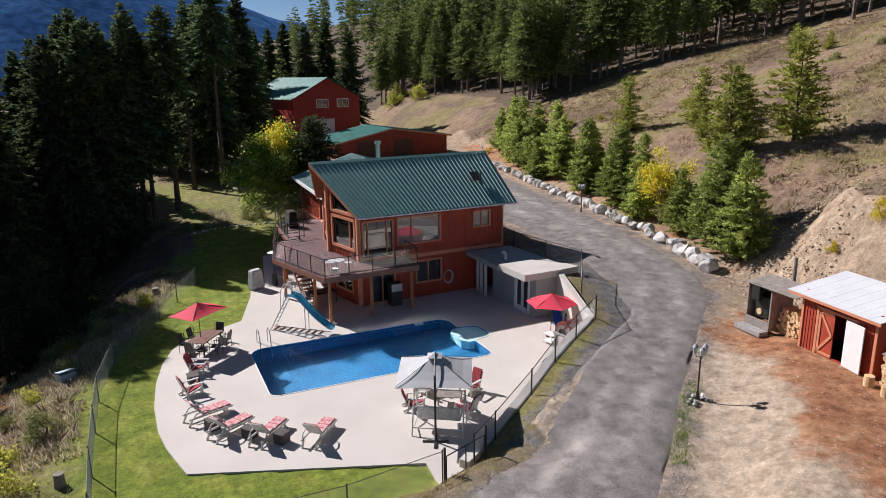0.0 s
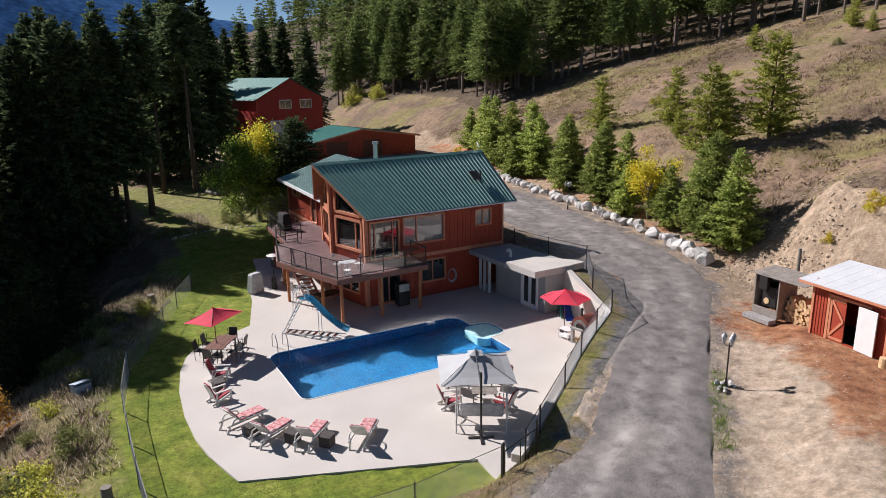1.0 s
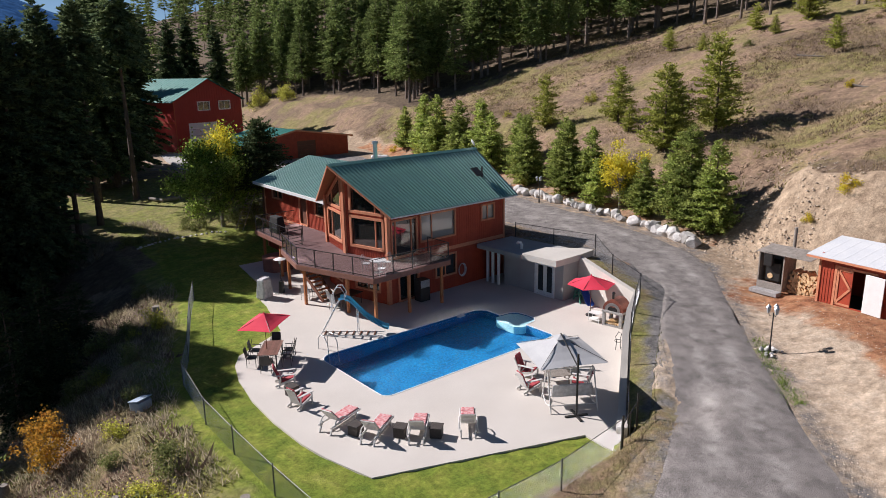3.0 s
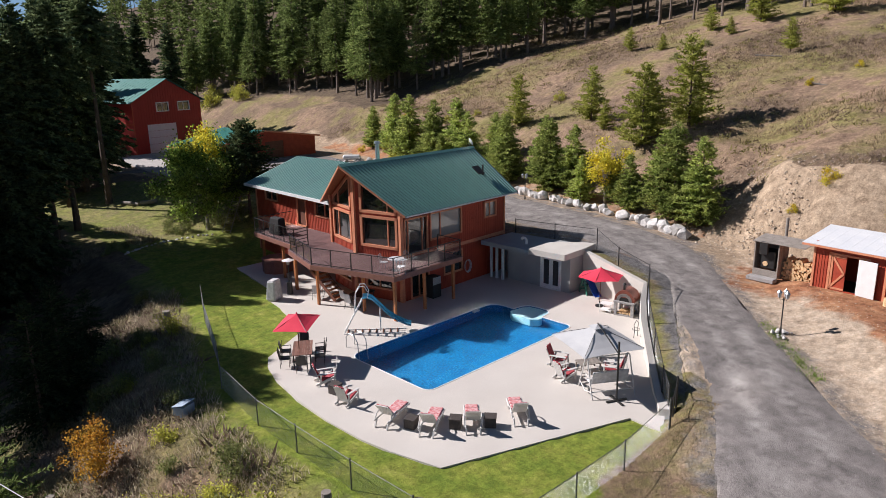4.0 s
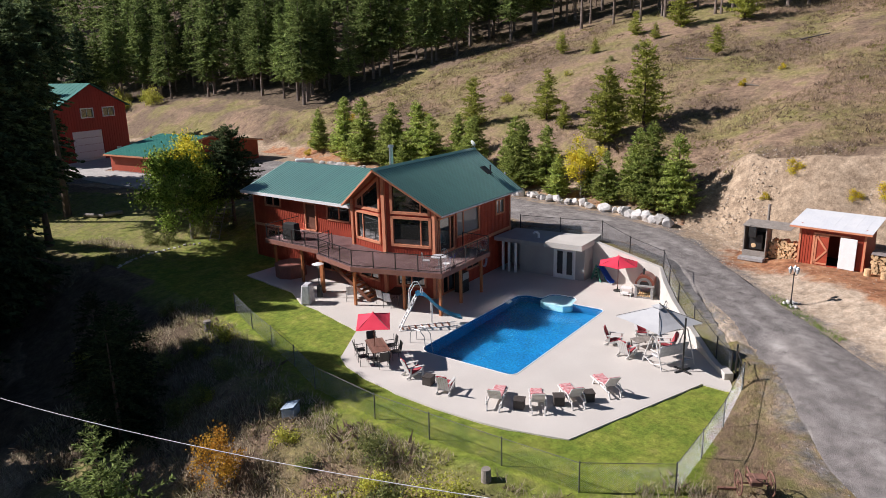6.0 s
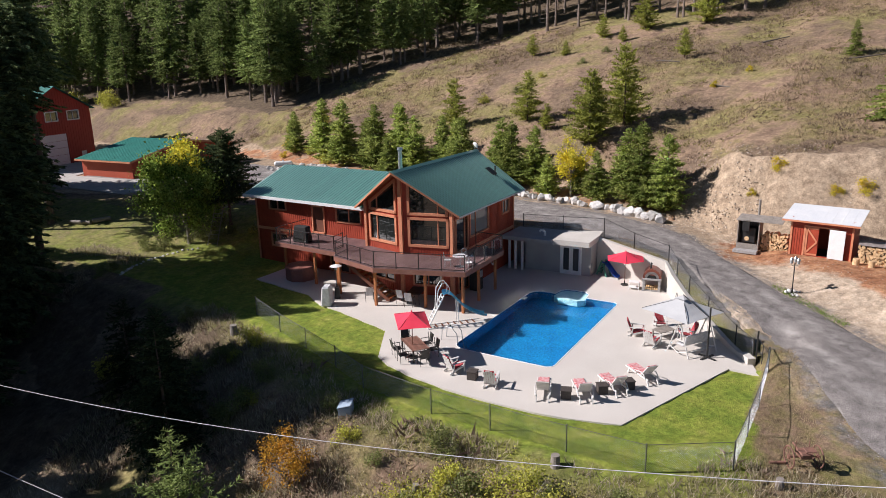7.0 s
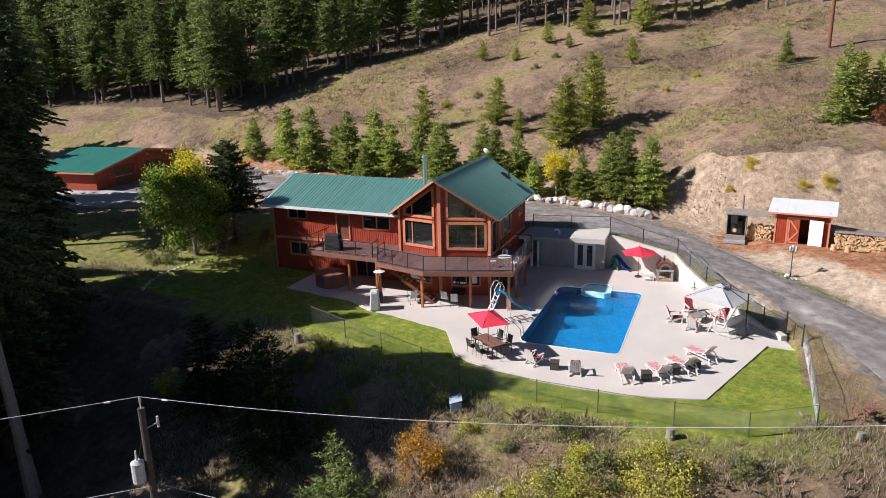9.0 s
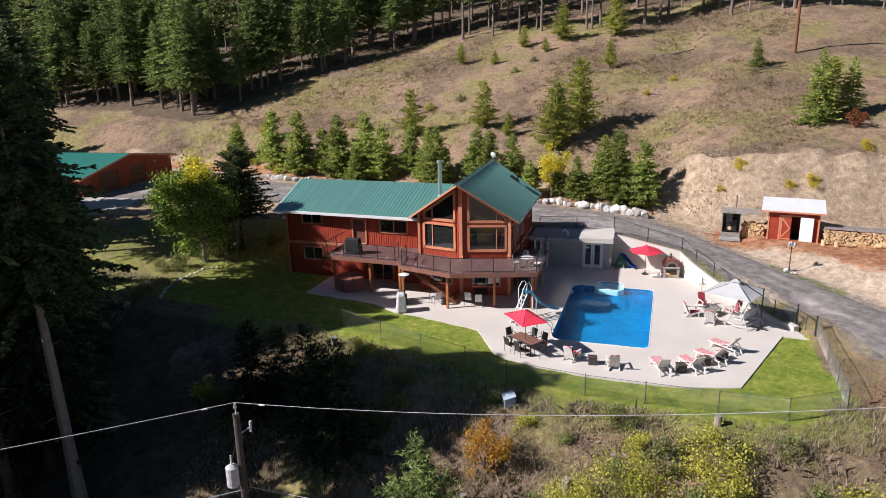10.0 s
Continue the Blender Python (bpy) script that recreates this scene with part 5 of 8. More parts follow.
# tall dark firs west and north of the lawn
tall = [conifer("fir_tree", 51 + i, 21.0, 3.7, 0.13, 620, 0.52, FIR, BARK, "tall dark fir at the edge of the lawn", droop=0.42, taper=0.84, ragged=0.38, per_m=19, wide=0.30, three=True) for i in range(4)]
WEST = [(-10.5, 62.5, 1.0), (-6.5, 67.5, 1.0), (-15.0, 66.0, 1.17), (-20.5, 60.0, 1.17), (-2.5, 70.5, 0.96), (-9.5, 75.0, 0.98), (-0.2, 73.6, 0.98), (8.4, 89.5, 1.1), (-8.0, 85.0, 0.84), (-16, 78, 1.17), (-22, 70, 1.11), (14.0, 101.5, 1.08), (3.5, 97, 0.76), (9.5, 99, 1.1), (-6, 95, 0.85), (-24, 84, 1.17), (-15, 92, 0.85), (18.0, 121, 1.0), (7, 110, 0.72), (25.5, 141, 0.98), (32, 139, 1.03), (40, 137, 1.0), (-28, 64, 1.17), (-1, 106, 0.8), (-12, 104, 0.78), (38, 146, 1.11), (-18.5, 72.5, 1.11), (-5.5, 73.5, 1.05), (-21.5, 64.5, 1.11), (-26, 74, 1.11), (-20, 88, 1.17), (-30, 78, 1.11), (-4.5, 88.5, 0.84), (4.8, 104, 0.72), (20.5, 128, 0.94), (29.5, 146, 1.05), (-23.0, 61.0, 1.11), (-14.0, 72.0, 1.05), (-4.4, 70.0, 1.06), (-3.4, 73.6, 1.0), (-15.9, 60.4, 1.33), (-14.2, 61.2, 1.3), (-12.9, 62.6, 1.25), (-7.6, 70.6, 1.0), (-1.0, 72.0, 0.9), (-4.0, 68.0, 0.99), (-8.0, 69.0, 0.85), (-6.0, 71.0, 0.97), (5.4, 85.5, 0.85), (0.6, 73.2, 0.86), (6.6, 92.0, 1.0), (2.9, 75.4, 0.95), (8.4, 83.0, 1.08), (-5.8, 84.0, 0.92)]
EDGE = [w for w in WEST if (w[0] > -3 and 68 < w[1] < 88) or (-18.7 < w[0] < -12 and w[1] < 64.2)]
rest = [w for w in WEST if w not in EDGE]
TOPPED = [w for w in EDGE if w[0] < -12 or w[0] > 2]
EDGE = [w for w in EDGE if w not in TOPPED]
high = [conifer("fir_tree", 65 + i, 21.0, 3.4, 0.36, 500, 0.5, FIR, BARK, "tall dark fir with a bare lower trunk beside the lawn", droop=0.4, taper=0.82, ragged=0.4, per_m=19, wide=0.30, three=True) for i in range(2)]
topped = conifer("fir_tree", 67, 21.0, 3.2, 0.64, 360, 0.42, FIR, BARK, "tall fir with a crown only on its upper trunk", droop=0.4, taper=0.82, ragged=0.4, per_m=22, wide=0.28, three=True)
place(topped, TOPPED, rs, "tall firs beside the lawn", sink=0.3)
for j in range(2):
    place(high[j], EDGE[j::2], rs, "tall firs beside the lawn", sink=0.3)
for j in range(4):
    place(tall[j], rest[j::4], rs, "tall firs beside the lawn", sink=0.3)

# one old fir with a long bare grey trunk
bare = conifer("fir_tree", 63, 25.0, 4.0, 0.52, 380, 0.40, FIR, GREYBARK, "tall fir with a long bare grey trunk on the bank", droop=0.4, taper=0.8, ragged=0.45, per_m=22, wide=0.22)
bare.matrix_world = pose(-12.1, 58.8, gz(-12.1, 58.8) - 0.3, 3, -4, 0)

# lower firs on the bank, the tall ones' shade put into their needle colour
under = [conifer("bank_fir", 58 + i, 8.0, 2.3, 0.14, 240, 0.30, SHADE_FIR, BARK, "fir coloured for the shade on the bank below the lawn", droop=0.3, taper=0.7, ragged=0.5, per_m=24, wide=0.14, fuzzy=0.35, jit=0.02) for i in range(2)]
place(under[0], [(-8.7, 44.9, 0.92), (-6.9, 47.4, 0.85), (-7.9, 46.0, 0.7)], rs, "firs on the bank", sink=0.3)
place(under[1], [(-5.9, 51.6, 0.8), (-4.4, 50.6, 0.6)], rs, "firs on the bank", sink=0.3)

# front rows of the wood on the slope
wood = [conifer("forest_fir", 71 + i, 17.5, 2.7, 0.26, 330, 0.48, WOOD_FIR, WOODBARK, "slim tall conifer at the wood's edge", droop=0.25, taper=0.7, ragged=0.62, per_m=13, wide=0.25, three=True, fuzzy=0.3, jit=0.03) for i in range(3)]
FRONT = []
edge_pts = [(54, 168), (63, 142), (64.5, 121), (57.5, 101), (66, 97), (72, 90), (77, 84.5), (82, 80.5), (90, 72)]
for (x1, y1), (x2, y2) in zip(edge_pts, edge_pts[1:]):
    ln = math.hypot(x2 - x1, y2 - y1)
    for j in range(int(ln / 1.4)):
        t = (j + rs.rand()) / (ln / 1.4)
        nx_, ny_ = (y2 - y1) / -ln, (x2 - x1) / ln
        back = rs.rand() * 13
        FRONT.append((x1 + (x2 - x1) * t + abs(nx_) * back * 0.9, y1 + (y2 - y1) * t + abs(ny_) * back * 0.9, 0.68 + 0.5 * rs.rand()))
for j in range(3):
    place(wood[j], FRONT[j::3], rs, "conifers at the wood's edge", sink=0.3)

# thin pines with long bare trunks along the top of the slope
thin = [conifer("pine", 81 + i, 15.0, 2.3, 0.48, 170, 0.48, WOOD_FIR, WOODBARK, "thin bare-trunked pine at the top of the slope", droop=0.1, taper=0.6, ragged=0.6, per_m=15, wide=0.25, three=True, fuzzy=0.4, jit=0.03) for i in range(2)]
TOP = []
for j in range(46):
    y = 76 - 78 * (j + rs.rand()) / 46
    TOP.append((float(np.interp(y, [-5, 10, 22, 40, 56, 68, 76], [92, 89, 87, 83.5, 84, 87, 88])) + 13 * rs.rand() ** 1.4, y, 0.65 + 0.5 * rs.rand()))
for j in range(2):
    place(thin[j], TOP[j::2], rs, "pines along the top of the slope", sink=0.3)

# the deep wood, one mass
def far_wood(name, spots, rs, h0, mats, label):
    VV, FF, TV, TF, off, toff = [], [], [], [], 0, 0
    for x, y in spots:
        h = h0 * (0.7 + 0.5 * rs.rand()) * (0.72 if x < 34 else 1.0)
        V, F = conifer_soup(rs, h, h * (0.12 + 0.04 * rs.rand()), 0.18 + 0.2 * rs.rand(), 110, 0.95, droop=0.3, taper=0.8, ragged=0.5, per_m=5.2, wide=0.26, three=True)
        b = np.array([x, y, gz(x, y) - 0.3])
        VV.append(V + b)
        FF.append(F + off)
        off += len(V)
        r = 0.008 * h + 0.03
        tv = np.array([[r, 0, 0], [-r / 2, r * 0.87, 0], [-r / 2, -r * 0.87, 0], [0, 0, h * 0.95]]) + b
        TV.append(tv)
        TF.append(np.array([[0, 1, 3], [1, 2, 3], [2, 0, 3]]) + toff)
        toff += 4
    w = thing(name, pose(0, 0, 0), label, "forest", kind="stuff")
    soup("crowns", np.concatenate(VV), np.concatenate(FF), mats, w)
    soup("trunks", np.concatenate(TV), np.concatenate(TF), BARK, w)


spots = []
while len(spots) < 520:
    x, y = 46 + rs.rand() * 150, -10 + rs.rand() * 252
    if in_poly(np.array([x - 9]), np.array([y - 5]), FOREST_EDGE)[0] and rs.rand() < np.interp(math.hypot(x - 60, y - 85), [0, 160], [1, 0.35]):
        spots.append((x, y))
while len(spots) < 630:
    x, y = -45 + rs.rand() * 100, 112 + 100 * rs.rand() ** 1.3
    if not (0 < x < 38 and y < 124) and not (x > 36 and y < 168):
        spots.append((x, y))
while len(spots) < 700:
    spots.append((62 + 75 * rs.rand(), 232 + 105 * rs.rand()))
while len(spots) < 720:
    x, y = -75 + rs.rand() * 50, 56 + rs.rand() * 60
    spots.append((x, y))
far_wood("conifer_wood", spots, rs, 19, WOOD_FIR, "dense dark conifer wood covering the slope")

# far mountain, the haze of distance put into its blue base colour
def mountain(name, x0, x1, y, peak, seed, label):
    n, k = 90, 14
    xs = np.linspace(x0, x1, n)
    V = []
    for j in range(k):
        t = j / (k - 1)
        hgt = np.interp(xs, [p[0] for p in peak], [p[1] for p in peak]) * t ** 0.8 + 6 * t * fuzz(xs, xs * 0 + j * 40, 0.02, seed)
        V.append(np.stack([xs, np.full(n, y + 700 * t) + 30 * fuzz(xs, xs * 0 + j, 0.01, seed + 1), hgt - 40], -1))
    V = np.concatenate(V)
    i = np.arange(n * k).reshape(k, n)
    F = np.stack([i[:-1, :-1], i[:-1, 1:], i[1:, 1:], i[1:, :-1]], -1).reshape(-1, 4)
    return tagged(soup(name, V, F, MOUNTAIN), label, "mountain", kind="structure")


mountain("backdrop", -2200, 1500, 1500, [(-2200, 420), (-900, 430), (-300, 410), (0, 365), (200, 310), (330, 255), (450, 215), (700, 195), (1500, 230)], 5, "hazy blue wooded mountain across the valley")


# ---- broadleaf trees and shrubs ----
def leafy(name, seed, h, rad, n_leaf, leaf, material, label, category="tree", limbs=9, bare=0.2, bark=None, second=None, lumps=16):
    rs = np.random.RandomState(seed)
    t = thing(name, pose(0, 0, 0), label, category)
    bm = bmesh.new()
    ends = []
    if limbs:
        bar(bm, (0, 0, -0.3), (0, 0, h * 0.45), 0.02 * h, 7, 0.012 * h)
        for j in range(limbs):
            a, e = 6.28 * j / limbs + rs.rand(), 0.5 + 0.7 * rs.rand()
            b = Vector((0, 0, h * (bare + 0.25 * rs.rand())))
            c = b + Vector((math.cos(a) * rad * 0.75 * e, math.sin(a) * rad * 0.75 * e, h * (0.25 + 0.3 * rs.rand())))
            bar(bm, b, c, 0.009 * h, 5, 0.003 * h)
            ends.append(c)
        part("trunk", bm, bark or GREYBARK, t)
    else:
        for j in range(12):
            a = rs.rand() * 6.28
            bar(bm, (0, 0, -0.1), (math.cos(a) * rad * 0.6, math.sin(a) * rad * 0.6, h * (0.6 + 0.35 * rs.rand())), 0.012, 3, 0.004)
        part("stem_cluster", bm, bark or GREYBARK, t)
    cen = rs.normal(size=(lumps, 3))
    cen /= np.linalg.norm(cen, axis=1)[:, None]
    cen *= (0.35 + 0.6 * rs.rand(lumps))[:, None]
    cen[:, 2] = np.abs(cen[:, 2]) if not limbs else cen[:, 2]
    zc, zr = (h * (0.5 + bare / 2), h * (0.5 - bare / 2)) if limbs else (0.1, h * 0.85)
    which = rs.randint(0, lumps, n_leaf)
    p = cen[which] + rs.normal(size=(n_leaf, 3)) * (0.125 if limbs else 0.17)
    base = p * np.array([rad, rad, zr]) + np.array([0, 0, zc])
    d = rs.normal(size=(n_leaf, 3))
    d[:, 2] -= 0.3
    size = leaf * (0.6 + 0.8 * rs.rand(n_leaf))
    V, F = sprays(rs, base, d, size, size * 0.38, 1.0)
    if second:
        sel = second[1](p)
        soup("crown", V.reshape(-1, 4, 3)[~sel].reshape(-1, 3), np.arange((~sel).sum() * 4).reshape(-1, 4), material, t)
        soup("turning_leaves", V.reshape(-1, 4, 3)[sel].reshape(-1, 3), np.arange(sel.sum() * 4).reshape(-1, 4), second[0], t, "bright yellow autumn leaves")
    else:
        soup("crown", V, F, material, t)
    return t


maple = leafy("maple_tree", 5, 8.8, 4.3, 25000, 0.2, MAPLE, "green maple turning yellow at the top beside the house", second=(LEMON, lambda p: np.linalg.norm(p - np.array([0.05, -0.15, 0.85]), axis=1) + 0.12 * np.sin(p[:, 0] * 23) < 0.46), lumps=44, bare=0.13)
maple.matrix_world = pose(11.2, 67.2, gz(11.2, 67.2))
oldpine = conifer("pine", 91, 8.6, 2.9, 0.3, 340, 0.32, FIR, BARK, "grey-green pine beside the maple", droop=-0.1, taper=0.6, ragged=0.45, per_m=30, wide=0.2, fuzzy=0.4, jit=0.02)
oldpine.matrix_world = pose(14.6, 65.6, gz(14.6, 65.6))
yb = leafy("aspen_bush", 6, 5.6, 2.2, 4200, 0.16, LEMON, "yellow autumn aspen among the young firs", limbs=7, bare=0.15, lumps=26)
yb.matrix_world = pose(34.6, 41.3, gz(34.6, 41.3))
ob_ = leafy("autumn_shrub", 7, 3.3, 1.3, 3000, 0.095, ORANGE, "thin orange-leaved autumn shrub on the bank", "shrub", limbs=9, bare=0.12, lumps=34)
ob_.matrix_world = pose(-8.8, 37.2, gz(-8.8, 37.2) - 0.6)
rb = leafy("autumn_shrub", 8, 2.2, 0.9, 1300, 0.12, RED_LEAF, "red autumn shrub beside the firs on the slope", "shrub", limbs=5, bare=0.1, lumps=20)
rb.matrix_world = pose(41.4, 12.6, gz(41.4, 12.6))
sf = conifer("young_fir", 95, 4.6, 2.1, 0.05, 190, 0.22, WOOD_FIR, BARK, "young fir on the bank below the lawn", droop=-0.15, ragged=0.6, per_m=36, wide=0.13, fuzzy=0.45, jit=0.03)
place(sf, [(-12.6, 39.2, 1.3), (-16.5, 53.5, 0.7)], rs, "", sink=0.1)
bb = leafy("leafy_bush", 26, 2.0, 1.7, 3600, 0.10, BUSHLEAF, "dense yellow-green leafy bush on the bank", "shrub", limbs=0, lumps=22)
place(bb, [(-8.6, 30.6, 1.0), (-7.0, 27.2, 1.05), (-9.8, 33.0, 0.8), (-10.4, 28.4, 1.1)], rs, "leafy bushes on the bank")
bush = [leafy("shrub", 20 + i, 1.3, 0.95, 1300, 0.095, (SHRUB, BUSHLEAF, YELLOW)[i], ("grey-green shrub on the rough bank", "yellow-green leafy shrub on the rough bank", "yellowing shrub on the slope")[i], "shrub", limbs=0, lumps=10) for i in range(3)]
place(bush[0], [(-5.2, 34.9, 0.9), (-5.6, 31.3, 1.0), (-7.4, 29.3, 1.2), (-6.6, 26.2, 0.9), (-8.6, 31.2, 1.1), (-5.8, 23.9, 0.8), (-9.5, 27.8, 1.3), (-4.9, 37.6, 0.8), (-7.0, 33.6, 0.7), (-3.6, 43.5, 0.9), (-6.5, 43.6, 0.9), (-2.4, 47.2, 0.8), (-11, 31.5, 1.2), (-8.2, 23, 1.1), (-10.5, 34.6, 1.0), (66, 52, 0.8), (58, 58, 0.9), (70, 50, 0.7)], rs, "shrubs on the bank")
place(bush[1], [(57, 150, 2.6), (59, 146, 2.2), (56, 154, 2.8), (60.5, 150.5, 2.4), (58.5, 157, 2.5), (-6.4, 35.6, 0.8), (-6.8, 30.2, 0.9), (-8.8, 26.3, 1.4), (-11.8, 28.8, 1.3), (-13.4, 33.6, 1.2), (-10.2, 24.6, 1.2), (-14.5, 36.0, 1.3), (-7.6, 21.2, 1.2), (56, 62, 1.1), (62, 56, 0.9), (50.5, 76, 0.9), (46, 84, 1.1), (43.5, 79, 1.2), (52, 72, 0.7)], rs, "shrubs on the bank")
place(bush[2], [(33.0, 23.5, 0.8), (31.6, 19.3, 0.6), (31.8, 17.4, 0.9), (31.7, 25.1, 0.45), (36.5, 12.5, 0.8), (-9.8, 22.0, 1.3), (-12.4, 25.8, 1.2), (56, 33, 0.6), (60, 30, 0.5), (48, 90, 0.9), (52, 86, 1.0), (45, 88, 0.8)], rs, "shrubs on the slope")

rk = np.random.RandomState(77)
SHADY = [(-6.5 + 7 * rk.rand(), 42 + 15 * rk.rand(), 0.45 + 0.7 * rk.rand()) for _ in range(34)]
SHADY = [w for w in SHADY if fence_west(w[1]) - w[0] > 0.8 and math.hypot(w[0] + 0.8, w[1] - 50.2) > 2.6]
place(bush[0], SHADY[::2] + [(3.0, 66.9, 0.75), (3.9, 67.0, 0.5), (2.2, 66.6, 0.5), (12.9, 66.6, 1.2), (9.6, 68.6, 1.2), (13.8, 66.0, 1.3), (8.7, 69.6, 1.0), (12.0, 67.6, 1.2), (15.6, 63.2, 0.8)], rk, "shrubs on the bank")
place(bush[1], SHADY[1::4] + [(16.2, 62.6, 0.7), (14.9, 63.3, 0.5)], rk, "shrubs on the bank")

# dry grass tufts on the slope and the bank
def tufts(n, region, rs, name, material, label, hgt, blades=5, thin=0.05):
    xs, ys = [], []
    while len(xs) < n:
        x, y = region(rs, n)
        xs += list(x)
        ys += list(y)
    x, y = np.repeat(xs[:n], blades), np.repeat(ys[:n], blades)
    x = x + rs.normal(size=len(x)) * 0.12
    y = y + rs.normal(size=len(y)) * 0.12
    base = np.stack([x, y, ground_z(x, y) - 0.05], -1)
    d = rs.normal(size=(len(x), 3)) * 0.5
    d[:, 2] = 1
    s = hgt * (0.5 + rs.rand(len(x)))
    V, F = sprays(rs, base, d, s, s * thin, 1.0, True)
    tagged(soup(name, V, F, material), label, "grass", kind="stuff")


def slope_spots(rs, n):
    x, y = 31 + 60 * rs.rand(n), 10 + 95 * rs.rand(n)
    ok = (x - bank_toe(y) > np.where(y < 28, 5.5, 3.5)) & (fuzz(x, y, 0.25, 33) > -0.4)
    return x[ok], y[ok]


def bank_spots(rs, n):
    x, y = -20 + 22 * rs.rand(n), 8 + 46 * rs.rand(n)
    ok = (fence_west(y) - x > np.where(y < 22, -1.5, 0.15)) & (fuzz(x, y, 0.6, 34) > -0.75)
    return x[ok], y[ok]


tufts(26000, slope_spots, rs, "dry_grass", STRAW, "tufts of dry straw-coloured grass on the slope", 0.26, 5, 0.09)
tufts(15000, bank_spots, rs, "bank_grass", BANKGRASS, "pale dry grass on the bank below the fence", 0.36, 7, 0.04)
tufts(3500, bank_spots, rs, "green_weeds", SHRUB, "green weeds on the bank below the fence", 0.24, 7, 0.05)



def crest_spots(rs, n):
    x, y = -2 + 9 * rs.rand(n), 65.5 + 9 * rs.rand(n)
    ok = (y > 66.2 + 0.2 * x) & (fuzz(x, y, 0.7, 36) > -0.2)
    return x[ok], y[ok]


tufts(900, crest_spots, rk, "crest_grass", BANKGRASS, "rough pale grass on the crest above the lawn", 0.34, 7, 0.05)

# low leafless and olive brush in patches on the slope and the bank
def brush(n, region, rs, name, material, label, hgt, sprigs=16):
    xs, ys = [], []
    while len(xs) < n:
        x, y = region(rs, n)
        xs += list(x)
        ys += list(y)
    s = np.repeat(hgt * (0.5 + rs.rand(n) ** 2 * 1.2), sprigs)
    x, y = np.repeat(xs[:n], sprigs), np.repeat(ys[:n], sprigs)
    a, r = rs.rand(len(x)) * 6.283, np.sqrt(rs.rand(len(x))) * s * 1.1
    x, y = x + np.cos(a) * r, y + np.sin(a) * r
    base = np.stack([x, y, ground_z(x, y) + 0.12 * s], -1)
    d = np.stack([np.cos(a) * 0.5, np.sin(a) * 0.5, np.full(len(x), 0.7)], -1) + rs.normal(size=(len(x), 3)) * 0.5
    V, F = sprays(rs, base, d, s * (0.5 + 0.6 * rs.rand(len(x))), s * 0.11, 1.0, True)
    tagged(soup(name, V, F, material), label, "brush", kind="stuff")


def brush_spots(rs, n):
    x, y = 33 + 62 * rs.rand(n), 10 + 95 * rs.rand(n)
    ok = (x - bank_toe(y) > np.where(y < 28, 7.0, 4.0)) & (fuzz(x, y, 0.3, 71) + 0.5 * fuzz(x, y, 1.1, 72) > -0.1)
    return x[ok], y[ok]


brush(3600, brush_spots, rs, "bare_brush", TWIG, "low leafless brown brush on the dry slope", 0.26, 18)
brush(1300, brush_spots, rs, "olive_brush", OLIVE, "low olive-green brush on the dry slope", 0.28, 18)
brush(450, bank_spots, rs, "bank_brush", TWIG, "low brown brush on the bank below the fence", 0.4, 18)


# loose stones on the dirt bank, the drive's edges and the slope
def stones(n, region, rs, name, lo, hi, label, material=None):
    xs, ys = [], []
    while len(xs) < n:
        x, y = region(rs, n)
        xs += list(x)
        ys += list(y)
    x, y = np.array(xs[:n]), np.array(ys[:n])
    s = lo + (hi - lo) * rs.rand(n) ** 3
    octa = np.array([[1, 0, 0], [0, 1, 0], [-1, 0, 0], [0, -1, 0], [0, 0, 0.55], [0, 0, -0.8]], float)
    V = octa[None] * (0.7 + 0.6 * rs.rand(n, 6, 1)) + rs.normal(size=(n, 6, 3)) * 0.12
    a = rs.rand(n) * 6.28
    R = np.stack([np.stack([np.cos(a), -np.sin(a), 0 * a], -1), np.stack([np.sin(a), np.cos(a), 0 * a], -1), np.stack([0 * a, 0 * a, 1 + 0 * a], -1)], 1)
    V = np.einsum("nij,nkj->nki", R, V) * s[:, None, None] + np.stack([x, y, ground_z(x, y) + 0.02 * s], -1)[:, None]
    T = np.array([[0, 1, 4], [1, 2, 4], [2, 3, 4], [3, 0, 4], [1, 0, 5], [2, 1, 5], [3, 2, 5], [0, 3, 5]])
    F = (np.arange(n)[:, None, None] * 6 + T[None]).reshape(-1, 3)
    tagged(soup(name, V.reshape(-1, 3), F, material or PEBBLE), label, "stones", kind="stuff")


PEBBLE = mat("loose_stones", (0.36, 0.285, 0.21), (0.50, 0.415, 0.325), 2, 0.9, 0.2, 20, island=0.35)


def dirt_spots(rs, n):
    x, y = 8 + 34 * rs.rand(n), -2 + 40 * rs.rand(n)
    d = x - bank_toe(y)
    ok = (d < 8.5) & (d > -1.5) & (y < 33) & (rs.rand(n) < np.interp(d, [-1.5, 0, 1.5, 5, 8.5], [0.3, 1.0, 0.8, 0.4, 0.1]))
    return x[ok], y[ok]


def edge_spots(rs, n):
    t = rs.rand(n)
    f = t * (len(B_) - 1)
    i = np.arange(len(B_))
    b = np.stack([np.interp(f, i, B_[:, 0]), np.interp(f, i, B_[:, 1])], -1)
    p = b + np.array([0.66, -0.75]) * (np.abs(rs.normal(size=n)) * 0.8 - 0.15)[:, None]
    ok = p[:, 1] < 34
    return p[ok, 0], p[ok, 1]


def mound_spots(rs, n):
    x, y = 11 + 18 * rs.rand(n), 2 + 22 * rs.rand(n)
    i = np.interp(y, B_[:, 1], B_[:, 0])
    ok = (x > i + 0.5) & (x < 27)
    return x[ok], y[ok]


